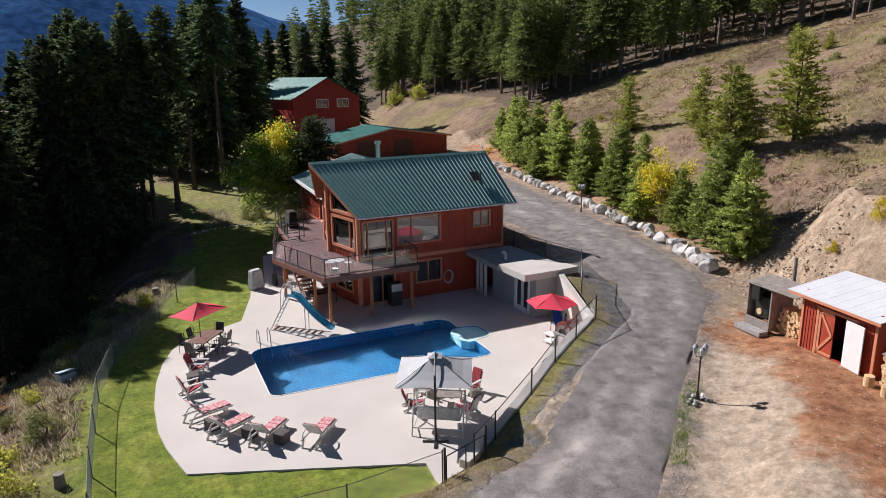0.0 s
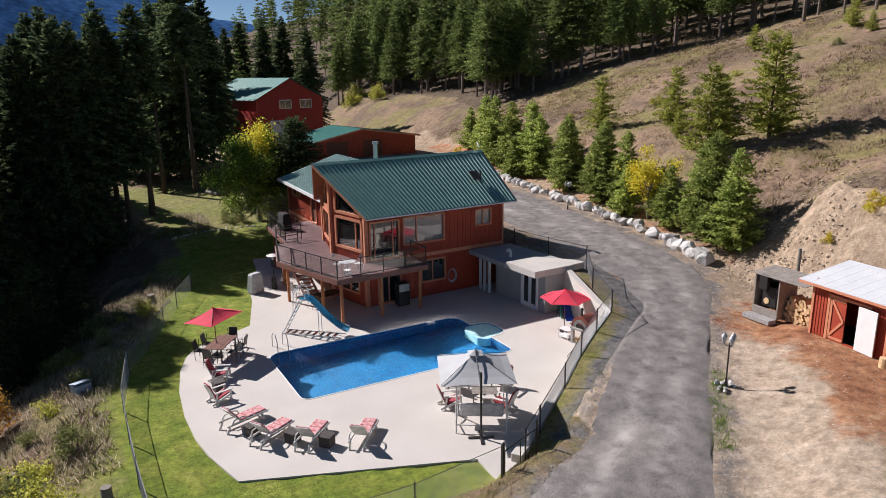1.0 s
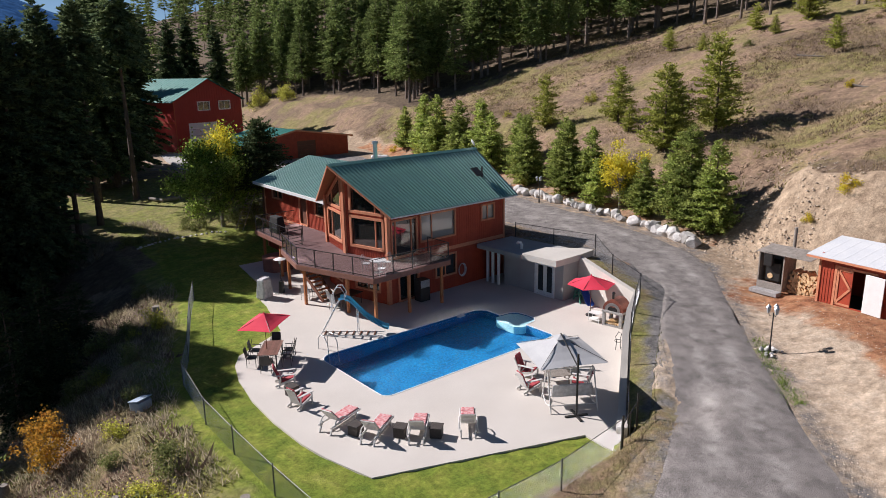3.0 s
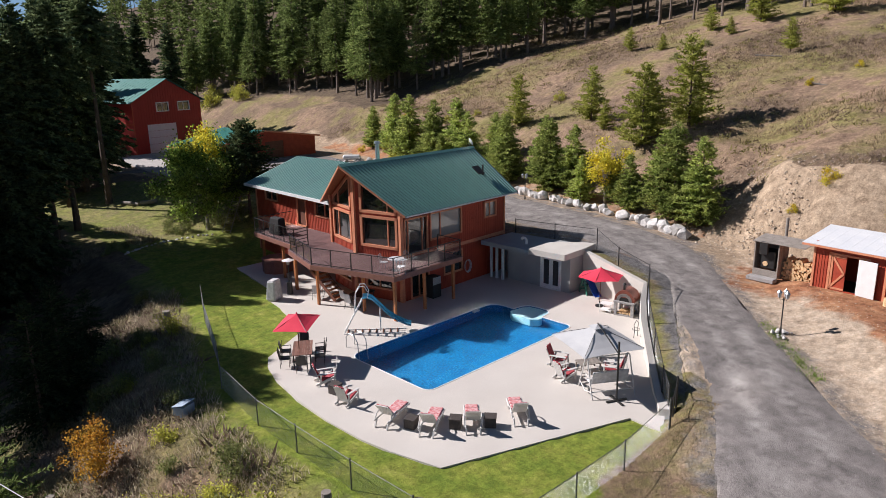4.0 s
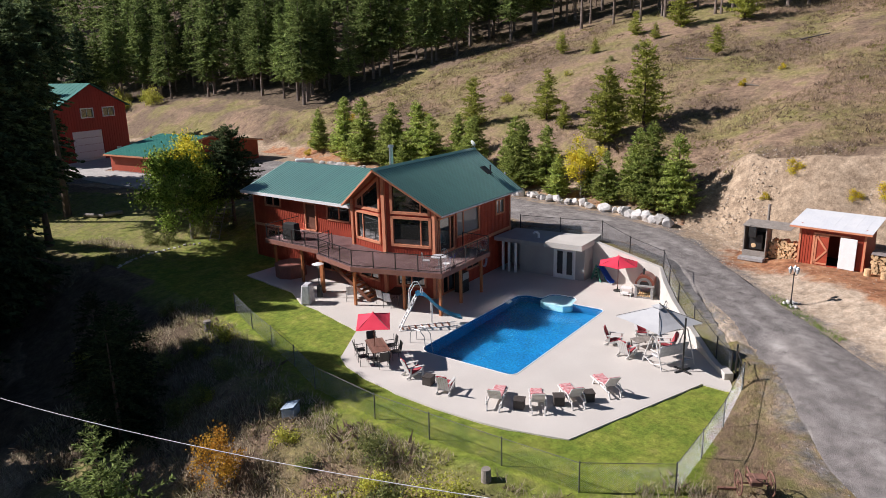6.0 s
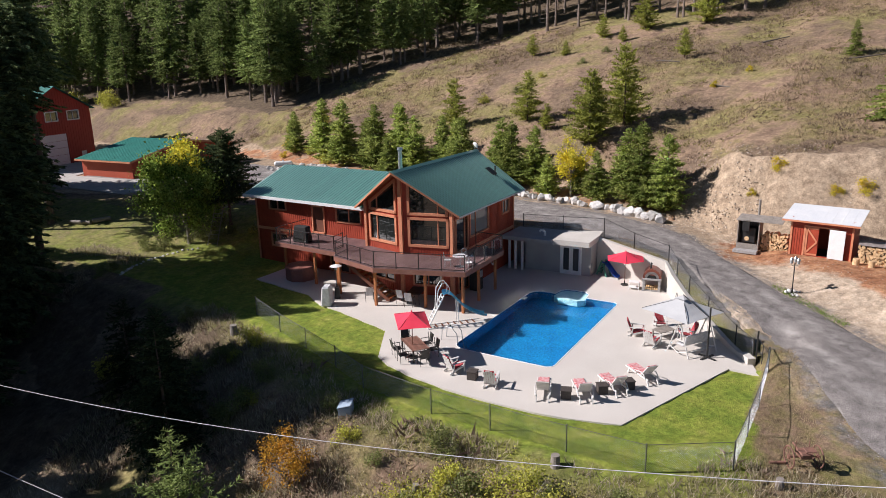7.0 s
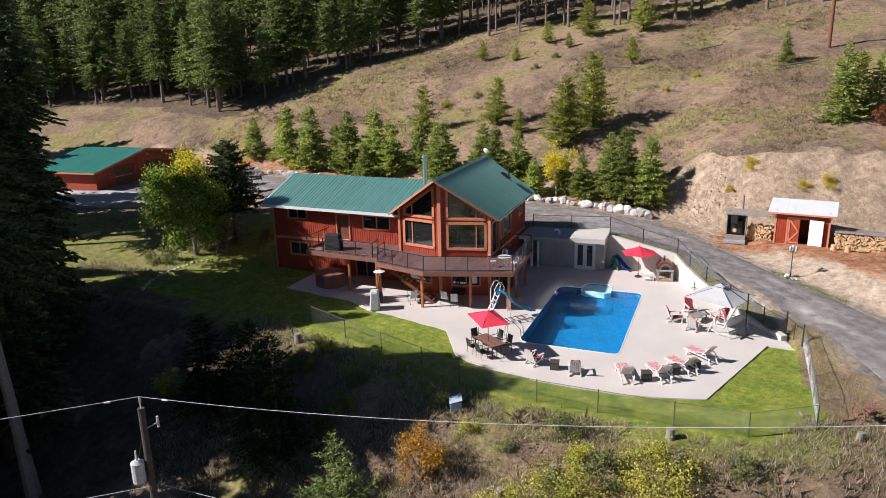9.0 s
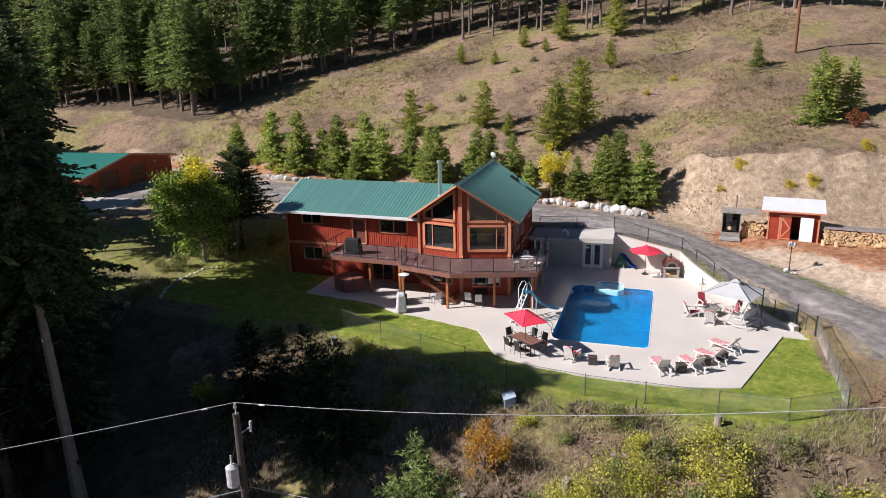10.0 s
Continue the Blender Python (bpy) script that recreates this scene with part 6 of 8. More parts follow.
def track_spots(rs, n):
    y = 17.6 + 4.2 * rs.rand(n)
    x = np.interp(y, B_[:, 1], B_[:, 0]) + 0.15 + 0.28 * rs.normal(size=n)
    return x, y


tufts(200, track_spots, rs, "drive_weeds", GREENWEED, "low green weeds at the drive's edge", 0.15, 9, 0.08)
stones(9000, dirt_spots, rs, "bank_stones", 0.01, 0.12, "loose stones on the dirt bank")
stones(5000, edge_spots, rs, "drive_edge_stones", 0.01, 0.06, "loose gravel and stones along the drive's edge")
GRIT = mat("grey_road_stones", (0.13, 0.12, 0.115), (0.33, 0.30, 0.28), 3, 0.9, 0.2, 20, island=0.45)


def road_spots(rs, n):
    t, k = rs.rand(n) * 0.66 * (len(A_) - 1), rs.rand(n)
    i = np.arange(len(A_))
    a = np.stack([np.interp(t, i, A_[:, 0]), np.interp(t, i, A_[:, 1])], -1)
    b = np.stack([np.interp(t, i, B_[:, 0]), np.interp(t, i, B_[:, 1])], -1)
    p = a + (b - a) * k[:, None]
    ok = rs.rand(n) < np.where(np.abs(k - 0.52) > 0.27, 1.0, 0.35)
    return p[ok, 0], p[ok, 1]


stones(16000, road_spots, rs, "road_gravel", 0.015, 0.05, "loose grey stones on the gravel drive", GRIT)
stones(4500, mound_spots, rs, "dirt_stones", 0.008, 0.05, "loose stones on the bare dirt")


def verge_spots(rs, n):
    y = 19.5 + 18 * rs.rand(n)
    x = np.interp(y, [19.5, 21.4, 28.0, 33.9, 38], [5.0, 9.6, 19.8, 21.9, 22.2]) + np.abs(rs.normal(size=n)) * 0.8 + 0.1
    return x, y


def fence_spots(rs, n):
    x, y = -2 + 12 * rs.rand(n), 15.5 + 5 * rs.rand(n)
    ok = y > 17.4 + 0.25 * x
    return x[ok], y[ok]


tufts(900, verge_spots, rs, "verge_weeds", SHRUB, "green and yellow weeds on the verge", 0.12, 5, 0.06)
tufts(1500, fence_spots, rs, "corner_grass", STRAW, "dry grass outside the fence corner", 0.15, 6, 0.05)


# ---- materials of the loose things ----
CANVAS_RED = mat("red_canvas", (0.68, 0.028, 0.062), (0.74, 0.04, 0.08), 1.5, 0.8, 0.05, 60, fine=0.08)
CANVAS_GREY = mat("grey_canvas", (0.42, 0.42, 0.42), (0.48, 0.48, 0.47), 1.5, 0.85, 0.05, 60, fine=0.08)
CUSHION = mat("red_patterned_cushion", (0.52, 0.08, 0.09), (0.72, 0.50, 0.48), 8, 0.85, 0.1, 40, fine=0.15)
CUSHION_DARK = mat("dark_red_cushion", (0.30, 0.02, 0.03), (0.42, 0.08, 0.09), 7, 0.85, 0.1, 40)
RESIN = mat("white_resin", (0.66, 0.64, 0.60), (0.58, 0.56, 0.52), 3, 0.5, 0.05, 30, fine=0.1)
RATTAN = mat("dark_rattan", (0.045, 0.035, 0.03), (0.075, 0.06, 0.05), 14, 0.7, 0.4, 60)
TABLEWOOD = mat("brown_slatted_wood", (0.17, 0.085, 0.06), (0.23, 0.12, 0.085), 4, 0.5, 0.1, 30, vary=0.2)
BLUE_SLIDE = mat("sky_blue_fibreglass", (0.10, 0.36, 0.52), (0.13, 0.42, 0.58), 1.5, 0.3, 0.02, 20, fine=0.06)
TOY_BLUE = mat("blue_plastic", (0.015, 0.08, 0.42), (0.02, 0.10, 0.48), 2, 0.4)
TOY_GREEN = mat("green_plastic", (0.06, 0.20, 0.14), (0.07, 0.24, 0.16), 2, 0.45)
COPPER = mat("copper_brown_enamel", (0.20, 0.055, 0.035), (0.27, 0.08, 0.05), 3, 0.35, 0.05, 20, metal=0.3)
STONEGREY = mat("grey_stone_cladding", (0.26, 0.25, 0.24), (0.38, 0.36, 0.34), 5, 0.85, 0.3, 18)
COVER = mat("pale_grey_cover", (0.46, 0.45, 0.45), (0.56, 0.55, 0.55), 2.5, 0.8, 0.3, 6, bdist=0.05)
TUB = mat("brown_hot_tub", (0.22, 0.085, 0.065), (0.30, 0.12, 0.09), 3, 0.6)
LOGEND = mat("split_firewood", (0.50, 0.32, 0.16), (0.68, 0.48, 0.27), 4, 0.85, 0.3, 20, vary=0.25)
TARP = mat("grey_brown_tarp", (0.20, 0.165, 0.15), (0.27, 0.23, 0.21), 1.5, 0.6, 0.4, 5, bdist=0.08)
RUSTY = mat("rusty_iron", (0.16, 0.065, 0.035), (0.24, 0.10, 0.05), 6, 0.85, 0.2, 30)
BLUEGREY = mat("blue_grey_paint", (0.30, 0.38, 0.46), (0.36, 0.44, 0.52), 3, 0.6)
LAMPGLASS = glassy("frosted_lamp_glass", (0.42, 0.42, 0.41), 0.25)


def one(name, bm, material, m, label, category, group="", kind=""):
    ob = part(name, bm, material)
    ob.matrix_world = m
    return tagged(ob, label, category, group, kind)


# ---- chain-link fence ----
FENCE_E = [(21.35, 40.1), (22.27, 33.9), (20.3, 31.05), (19.28, 28.38), (17.4, 27.36), (15.45, 26.16), (13.25, 24.59), (10.45, 22.62), (9.0, 21.55)]
FENCE_W = [(7.35, 20.65), (4.0, 20.6), (1.1, 20.65), (-1.7, 20.75), (-3.5, 23.6), (-3.58, 26.75), (-3.56, 30.2), (-3.5, 33.2), (-2.9, 37.5), (-1.7, 40.2), (0.65, 46.4), (2.1, 49.8)]


def fence_base(x, y):
    if y < 34.2 and x > 8.8 and y > 21.2:
        return float(np.interp(y, WALL_Y, WALL_H)) - 0.12
    if y > 33.8 and x > 15:
        return 2.45
    return gz(x, y)


def chain_fence(path, label, post_mat, thick=1.0):
    f = thing("fence", pose(0, 0, 0), label, "fence", kind="structure")
    V, F, off = [], [], 0
    for (x1, y1), (x2, y2) in zip(path, path[1:]):
        ln = math.hypot(x2 - x1, y2 - y1)
        n = max(1, round(ln / 2.9))
        for i in range(n):
            a = (x1 + (x2 - x1) * i / n, y1 + (y2 - y1) * i / n)
            b = (x1 + (x2 - x1) * (i + 1) / n, y1 + (y2 - y1) * (i + 1) / n)
            za, zb = fence_base(*a), fence_base(*b)
            bm = bmesh.new()
            bar(bm, (*a, za - 0.2), (*a, za + 1.22), (0.035 if i == 0 else 0.026) * thick, 8)
            bar(bm, (*a, za + 1.22), (*a, za + 1.27), 0.04 * thick, 8, 0.01)
            part("fence_post", bm, post_mat, f)
            bm = bmesh.new()
            bar(bm, (*a, za + 1.18), (*b, zb + 1.18), 0.018 * thick, 6)
            part("top_rail", bm, post_mat, f)
            seg = ln / n
            step = 0.085
            A0, B0 = np.array([*a, za]), np.array([*b, zb])
            for k in np.arange(-1.15, seg, step):
                for sgn in (1, -1):
                    s0, s1 = (k, k + 1.15) if sgn > 0 else (k + 1.15, k)
                    h0, h1 = 0.03, 1.17
                    c0, c1 = np.clip([s0, s1], 0, seg)
                    if abs(c1 - c0) < 0.02:
                        continue
                    t0, t1 = (c0 - s0) / (s1 - s0), (c1 - s0) / (s1 - s0)
                    p = A0 + (B0 - A0) * c0 / seg + np.array([0, 0, h0 + (h1 - h0) * t0])
                    q = A0 + (B0 - A0) * c1 / seg + np.array([0, 0, h0 + (h1 - h0) * t1])
                    w = 0.0022
                    nrm = np.array([-(y2 - y1) / ln, (x2 - x1) / ln, 0]) * w
                    V += [p + nrm, p - nrm * 0.5 + [0, 0, w], p - nrm * 0.5 - [0, 0, w], q + nrm, q - nrm * 0.5 + [0, 0, w], q - nrm * 0.5 - [0, 0, w]]
                    F += [[off, off + 1, off + 4, off + 3], [off + 1, off + 2, off + 5, off + 4], [off + 2, off, off + 3, off + 5]]
                    off += 6
    x, y = path[-1]
    z = fence_base(x, y)
    bm = bmesh.new()
    bar(bm, (x, y, z - 0.2), (x, y, z + 1.24), 0.035, 8)
    part("fence_post", bm, post_mat, f)
    soup("wire_mesh", np.array(V), np.array(F), GALV, f, "galvanised diamond wire mesh")


FENCE_GREY = mat("weathered_fence_pipe", (0.075, 0.08, 0.07), (0.12, 0.12, 0.105), 5, 0.5, 0.05, 40)
chain_fence(FENCE_E, "black-posted chain-link fence along the retaining wall", BLACK)
chain_fence(FENCE_W, "chain-link fence with dull grey posts round the lawn", FENCE_GREY, 0.8)
gate = thing("fence_gate", pose(7.45, 20.68, 0, 0, 0, 21), "black metal chain-link gate at the patio corner", "gate")
for x in (0.0, 2.1):
    bm = bmesh.new()
    bar(bm, (x, 0, -0.2), (x, 0, 1.55), 0.045, 8)
    part("gate_post", bm, BLACK, gate)
bm = bmesh.new()
for a, b in (((0.08, 0, 0.1), (2.02, 0, 0.1)), ((0.08, 0, 1.2), (2.02, 0, 1.2)), ((0.08, 0, 0.1), (0.08, 0, 1.2)), ((2.02, 0, 0.1), (2.02, 0, 1.2)), ((1.05, 0, 0.1), (1.05, 0, 1.2))):
    bar(bm, a, b, 0.024, 6)
part("gate_frame", bm, BLACK, gate)

# ---- verge between wall and driveway ----
VI = [(9.05, 21.6), (10.45, 22.62), (13.25, 24.6), (15.45, 26.17), (17.4, 27.37), (19.3, 28.4), (20.3, 31.2), (21.0, 33.9), (21.5, 37.0), (21.3, 40.3)]
VO = [(10.8, 20.4), (14.2, 22.7), (17.6, 24.9), (21.4, 27.6), (22.9, 30.6), (23.6, 33.9), (24.1, 37.0), (24.3, 40.3)]
a_, b_ = resample(VI, 90), resample(VO, 90)
kv = np.linspace(0, 1, 9)[None, :, None]
Pv = a_[:, None] * (1 - kv) + b_[:, None] * kv
zi = np.minimum(np.interp(a_[:, 1], WALL_Y, WALL_H) - 0.07, 2.42)
zo = ground_z(b_[:, 0], b_[:, 1]) - 0.02
zv = zi[:, None] * (1 - kv[..., 0]) + zo[:, None] * kv[..., 0] + 0.03 * fuzz(Pv[..., 0], Pv[..., 1], 2.0, 51) * (kv[..., 0] * (1 - kv[..., 0]) * 4)
iv = np.arange(90 * 9).reshape(90, 9)
fv = np.stack([iv[:-1, :-1], iv[:-1, 1:], iv[1:, 1:], iv[1:, :-1]], -1).reshape(-1, 4)
verge = soup("verge", np.concatenate([Pv, zv[..., None]], -1).reshape(-1, 3), fv, ground.data.materials[0])
verge.data.polygons.foreach_set("use_smooth", np.ones(len(fv), bool))
for nm, val in (("lawn", 0.44), ("dirt", 0.40)):
    at = verge.data.attributes.new(nm, "FLOAT", "POINT")
    at.data.foreach_set("value", np.full(len(verge.data.vertices), val, np.float32))
at = verge.data.attributes.new("gravel", "FLOAT", "POINT")
at.data.foreach_set("value", np.broadcast_to(np.interp(kv[0, :, 0], [0, 0.25, 0.55, 1], [0.12, 0.42, 0.74, 0.95]), (90, 9)).astype(np.float32).ravel())
tagged(verge, "thin weedy verge between the retaining wall and gravel", "verge", kind="structure")

# ---- boulders ----
def boulder(name, seed, size, label, material=None):
    r = random.Random(seed)
    bm = bmesh.new()
    bmesh.ops.create_icosphere(bm, subdivisions=2, radius=0.5)
    off = Vector((r.random() * 9, r.random() * 9, r.random() * 9))
    cuts = [(Vector((r.uniform(-1, 1), r.uniform(-1, 1), r.uniform(-0.6, 1))).normalized(), r.uniform(0.27, 0.40)) for _ in range(9)]
    for v in bm.verts:
        for n, d in cuts:
            e = v.co.dot(n) - d
            if e > 0:
                v.co -= n * e
        v.co += 0.06 * Vector((noise.noise(v.co * 4 + off), noise.noise(v.co * 4 - off), noise.noise(v.co * 4 + off * 2)))
        v.co = Vector((v.co.x * 1.25, v.co.y, v.co.z * 0.95))
    ob = part(name, bm, material or STONE)
    return tagged(ob, label, "rock", "boulders along the driveway")


rocks = [boulder("boulder", 100 + i, 1, "angular pale grey boulder at the driveway edge") for i in range(5)]
rl = resample([(30.15, 31.7), (30.9, 34.2), (31.4, 36.2), (32.2, 40), (32.75, 43), (34.1, 50), (36.7, 62), (39.3, 74), (40.0, 80)], 74)
rr = random.Random(4)
used = set()
for i, (x, y) in enumerate(rl):
    if y > 62 and rr.random() < 0.25:
        continue
    s = np.interp(y, [31, 36, 45, 80], [1.35, 1.0, 0.95, 1.0]) * rr.uniform(0.7, 1.15)
    x, y = x + rr.uniform(-0.25, 0.25), y + rr.uniform(-0.2, 0.2)
    m = pose(x, y, gz(x, y) + 0.26 * s, rr.uniform(-20, 20), rr.uniform(-20, 20), rr.uniform(0, 360))
    k = i % 5
    ob = rocks[k] if k not in used else copy_thing(rocks[k], m)
    used.add(k)
    ob.matrix_world = m
    ob.scale = (s, s, s)

# ---- sun loungers ----
def lounger():
    t = thing("sun_lounger", pose(0, 0, 0), "white resin sun lounger with a red patterned cushion", "sun lounger", "sun loungers by the pool")
    bm = bmesh.new()
    for y in (-0.31, 0.31):
        box(bm, -0.75, 1.15, y - 0.03, y + 0.03, 0.27, 0.35, 0.012)
    for x in np.arange(-0.1, 1.1, 0.17):
        box(bm, x, x + 0.12, -0.29, 0.29, 0.30, 0.33)
    box(bm, 1.09, 1.15, -0.31, 0.31, 0.25, 0.35, 0.01)
    part("frame", bm, RESIN, t)
    for x in (-0.6, 0.85):
        for y in (-0.28, 0.28):
            bm = bmesh.new()
            beam(bm, (x, y, 0.3), (x + (0.12 if x > 0 else -0.16), y, 0.0), 0.05, 0.09)
            part("leg", bm, RESIN, t)
    bm = bmesh.new()
    mb = pose(-0.12, 0, 0.33, 0, 50, 0)
    box(bm, -0.82, 0, -0.30, -0.24, -0.02, 0.03, 0.01, mb)
    box(bm, -0.82, 0, 0.24, 0.30, -0.02, 0.03, 0.01, mb)
    for k in range(6):
        box(bm, -0.82 + 0.135 * k, -0.82 + 0.135 * k + 0.10, -0.24, 0.24, -0.01, 0.02, 0, mb)
    part("backrest", bm, RESIN, t)
    bm = bmesh.new()
    for y in (-0.36, 0.36):
        tube(bm, [(-0.6, y, 0.3), (-0.45, y, 0.5), (-0.1, y, 0.54), (0.15, y, 0.46), (0.2, y, 0.3)], 0.028, 6)
    part("armrest", bm, RESIN, t)
    bm = bmesh.new()
    for k in range(4):
        box(bm, -0.08 + 0.30 * k, 0.21 + 0.30 * k, -0.27, 0.27, 0.335, 0.40, 0.025)
    box(bm, -0.80, -0.02, -0.27, 0.27, 0.022, 0.085, 0.025, mb)
    part("cushion", bm, CUSHION, t)
    return t


L0 = lounger()
LPOS = [((1.75, 29.95), (-0.45, 29.15)), ((2.35, 28.5), (0.35, 27.25)), ((3.45, 27.65), (1.85, 26.0)), ((5.15, 26.75), (3.75, 25.1))]
for i, (ft, hd) in enumerate(LPOS):
    a = math.degrees(math.atan2(ft[1] - hd[1], ft[0] - hd[0]))
    m = pose((ft[0] + hd[0]) / 2 - 0.15 * math.cos(radians(a)), (ft[1] + hd[1]) / 2 - 0.15 * math.sin(radians(a)), 0, 0, 0, a)
    if i == 0:
        L0.matrix_world = m
    else:
        copy_thing(L0, m)


def side_table():
    t = thing("side_table", pose(0, 0, 0), "low square dark rattan side table on the patio", "side table", "rattan side tables")
    bm = bmesh.new()
    vs = box(bm, -0.24, 0.24, -0.24, 0.24, 0.0, 0.42, 0.015)
    for v in bm.verts:
        k = 0.86 + 0.14 * abs(v.co.z / 0.42 - 0.45) / 0.55
        v.co.x *= k
        v.co.y *= k
    part("body", bm, RATTAN, t)
    bm = bmesh.new()
    box(bm, -0.26, 0.26, -0.26, 0.26, 0.42, 0.455, 0.01)
    part("top", bm, RATTAN, t)
    return t


S0 = side_table()
for i, (x, y, a) in enumerate(((0.75, 28.45, 20), (2.0, 27.15, 35), (3.05, 26.2, 40), (0.45, 33.25, 10))):
    m = pose(x, y, 0, 0, 0, a)
    if i == 0:
        S0.matrix_world = m
    else:
        copy_thing(S0, m)


# ---- garden chairs ----
def garden_chair():
    t = thing("garden_chair", pose(0, 0, 0), "white adirondack garden chair with a dark red cushion", "chair", "garden chairs on the patio")
    for y in (-0.30, 0.30):
        bm = bmesh.new()
        beam(bm, (0.42, y, 0.36), (-0.48, y, 0.06), 0.035, 0.10)
        part("side_rail", bm, RESIN, t)
        bm = bmesh.new()
        box(bm, 0.36, 0.43, y - 0.03, y + 0.03, 0, 0.56, 0.008)
        part("front_leg", bm, RESIN, t)
        bm = bmesh.new()
        beam(bm, (-0.30, y, 0.0), (-0.22, y, 0.56), 0.035, 0.07)
        part("rear_leg", bm, RESIN, t)
        bm = bmesh.new()
        box(bm, -0.36, 0.48, y - 0.07, y + 0.07, 0.56, 0.585, 0.01)
        part("armrest", bm, RESIN, t)
    bm = bmesh.new()
    ms_ = pose(0, 0, 0.33, 0, 18, 0)
    for k in range(5):
        box(bm, -0.30 + 0.14 * k, -0.18 + 0.14 * k, -0.28, 0.28, 0.0, 0.022, 0, pose(0.05, 0, 0.24, 0, -18, 0))
    part("seat", bm, RESIN, t)
    bm = bmesh.new()
    mb = pose(-0.26, 0, 0.2, 0, -22, 0)
    for k in range(5):
        box(bm, -0.012, 0.012, -0.28 + 0.115 * k, -0.18 + 0.115 * k, 0, 0.86 - 0.035 * abs(k - 2) ** 1.5, 0.004, mb)
    part("backrest", bm, RESIN, t)
    bm = bmesh.new()
    box(bm, 0.02, 0.08, -0.25, 0.25, 0.06, 0.84, 0.022, mb)
    box(bm, -0.24, 0.40, -0.25, 0.25, 0.03, 0.09, 0.022, pose(0.05, 0, 0.24, 0, -18, 0))
    part("cushion", bm, CUSHION_DARK, t)
    return t


G0 = garden_chair()
for i, (x, y, a) in enumerate(((0.75, 34.45, -25), (0.25, 32.1, 15), (9.75, 27.75, -72), (11.55, 26.9, 205), (8.7, 26.6, -14), (10.5, 25.15, 118))):
    m = pose(x, y, 0, 0, 0, a)
    if i == 0:
        G0.matrix_world = m
    else:
        copy_thing(G0, m)

# ---- coffee table ----
ct = thing("coffee_table", pose(10.3, 26.4, 0, 0, 0, -30), "low grey patio table among the garden chairs", "table")
bm = bmesh.new()
for k in range(6):
    box(bm, -0.55, 0.55, -0.36 + 0.12 * k, -0.25 + 0.12 * k, 0.40, 0.43)
part("tabletop", bm, GREYBARK, ct)
for x in (-0.48, 0.48):
    for y in (-0.3, 0.3):
        bm = bmesh.new()
        box(bm, x - 0.03, x + 0.03, y - 0.03, y + 0.03, 0, 0.4)
        part("leg", bm, GREYBARK, ct)

# ---- swing bench ----
sb = thing("swing_bench", pose(9.0, 24.55, 0, 0, 0, -33), "white-framed garden swing bench with a grey seat", "swing bench")
for x in (-1.0, 1.0):
    bm = bmesh.new()
    tube(bm, [(x, -0.75, 0.02), (x, -0.4, 0.9), (x, -0.08, 1.68), (x, 0.08, 1.68), (x, 0.4, 0.9), (x, 0.75, 0.02)], 0.032, 8)
    tube(bm, [(x, -0.62, 0.3), (x * 1.02, 0, 0.12), (x, 0.62, 0.3)], 0.025, 6)
    part("side_frame", bm, RESIN, sb)
bm = bmesh.new()
bar(bm, (-1.0, 0, 1.68), (1.0, 0, 1.68), 0.03, 8)
part("crossbar", bm, RESIN, sb)
bm = bmesh.new()
bar(bm, (-1.0, -0.62, 0.3), (1.0, -0.62, 0.3), 0.025, 8)
part("crossbar", bm, RESIN, sb)
bm = bmesh.new()
box(bm, -0.85, 0.85, -0.2, 0.32, 0.46, 0.56, 0.03)
part("seat", bm, COVER, sb)
bm = bmesh.new()
box(bm, -0.85, 0.85, -0.05, 0.05, 0, 0.62, 0.03, pose(0, -0.22, 0.55, 18, 0, 0))
part("backrest", bm, COVER, sb)
for x in (-0.87, 0.87):
    bm = bmesh.new()
    tube(bm, [(x, 0.3, 0.5), (x, 0.05, 1.66)], 0.012, 5)
    tube(bm, [(x, -0.28, 0.6), (x, -0.03, 1.66)], 0.012, 5)
    box(bm, x - 0.03, x + 0.03, -0.28, 0.32, 0.74, 0.78)
    part("hanger", bm, RESIN, sb)


# ---- umbrellas ----
def canopy(bm, corners, top, edge_drop=0.0, sag=0.06, n=4):
    """Fabric panels from a top point to the rim corners, with sagging panels and thickness."""
    k = len(corners)
    apex = bm.verts.new(top)
    rings = []
    for j in range(1, n + 1):
        t = j / n
        ring = []
        for i in range(k):
            for h in range(3):
                f = h / 3
                c = Vector(corners[i]).lerp(Vector(corners[(i + 1) % k]), f)
                p = Vector(top).lerp(c, t)
                p.z -= sag * math.sin(math.pi * t * 0.8) + sag * 0.7 * t * math.sin(math.pi * f) * (-0.6)
                ring.append(bm.verts.new(p))
        rings.append(ring)
    m = len(rings[0])
    for i in range(m):
        bm.faces.new((apex, rings[0][i], rings[0][(i + 1) % m]))
        for A, B in zip(rings, rings[1:]):
            bm.faces.new((A[i], B[i], B[(i + 1) % m], A[(i + 1) % m]))
    bmesh.ops.recalc_face_normals(bm, faces=bm.faces)
    bmesh.ops.solidify(bm, geom=bm.faces[:], thickness=0.008)


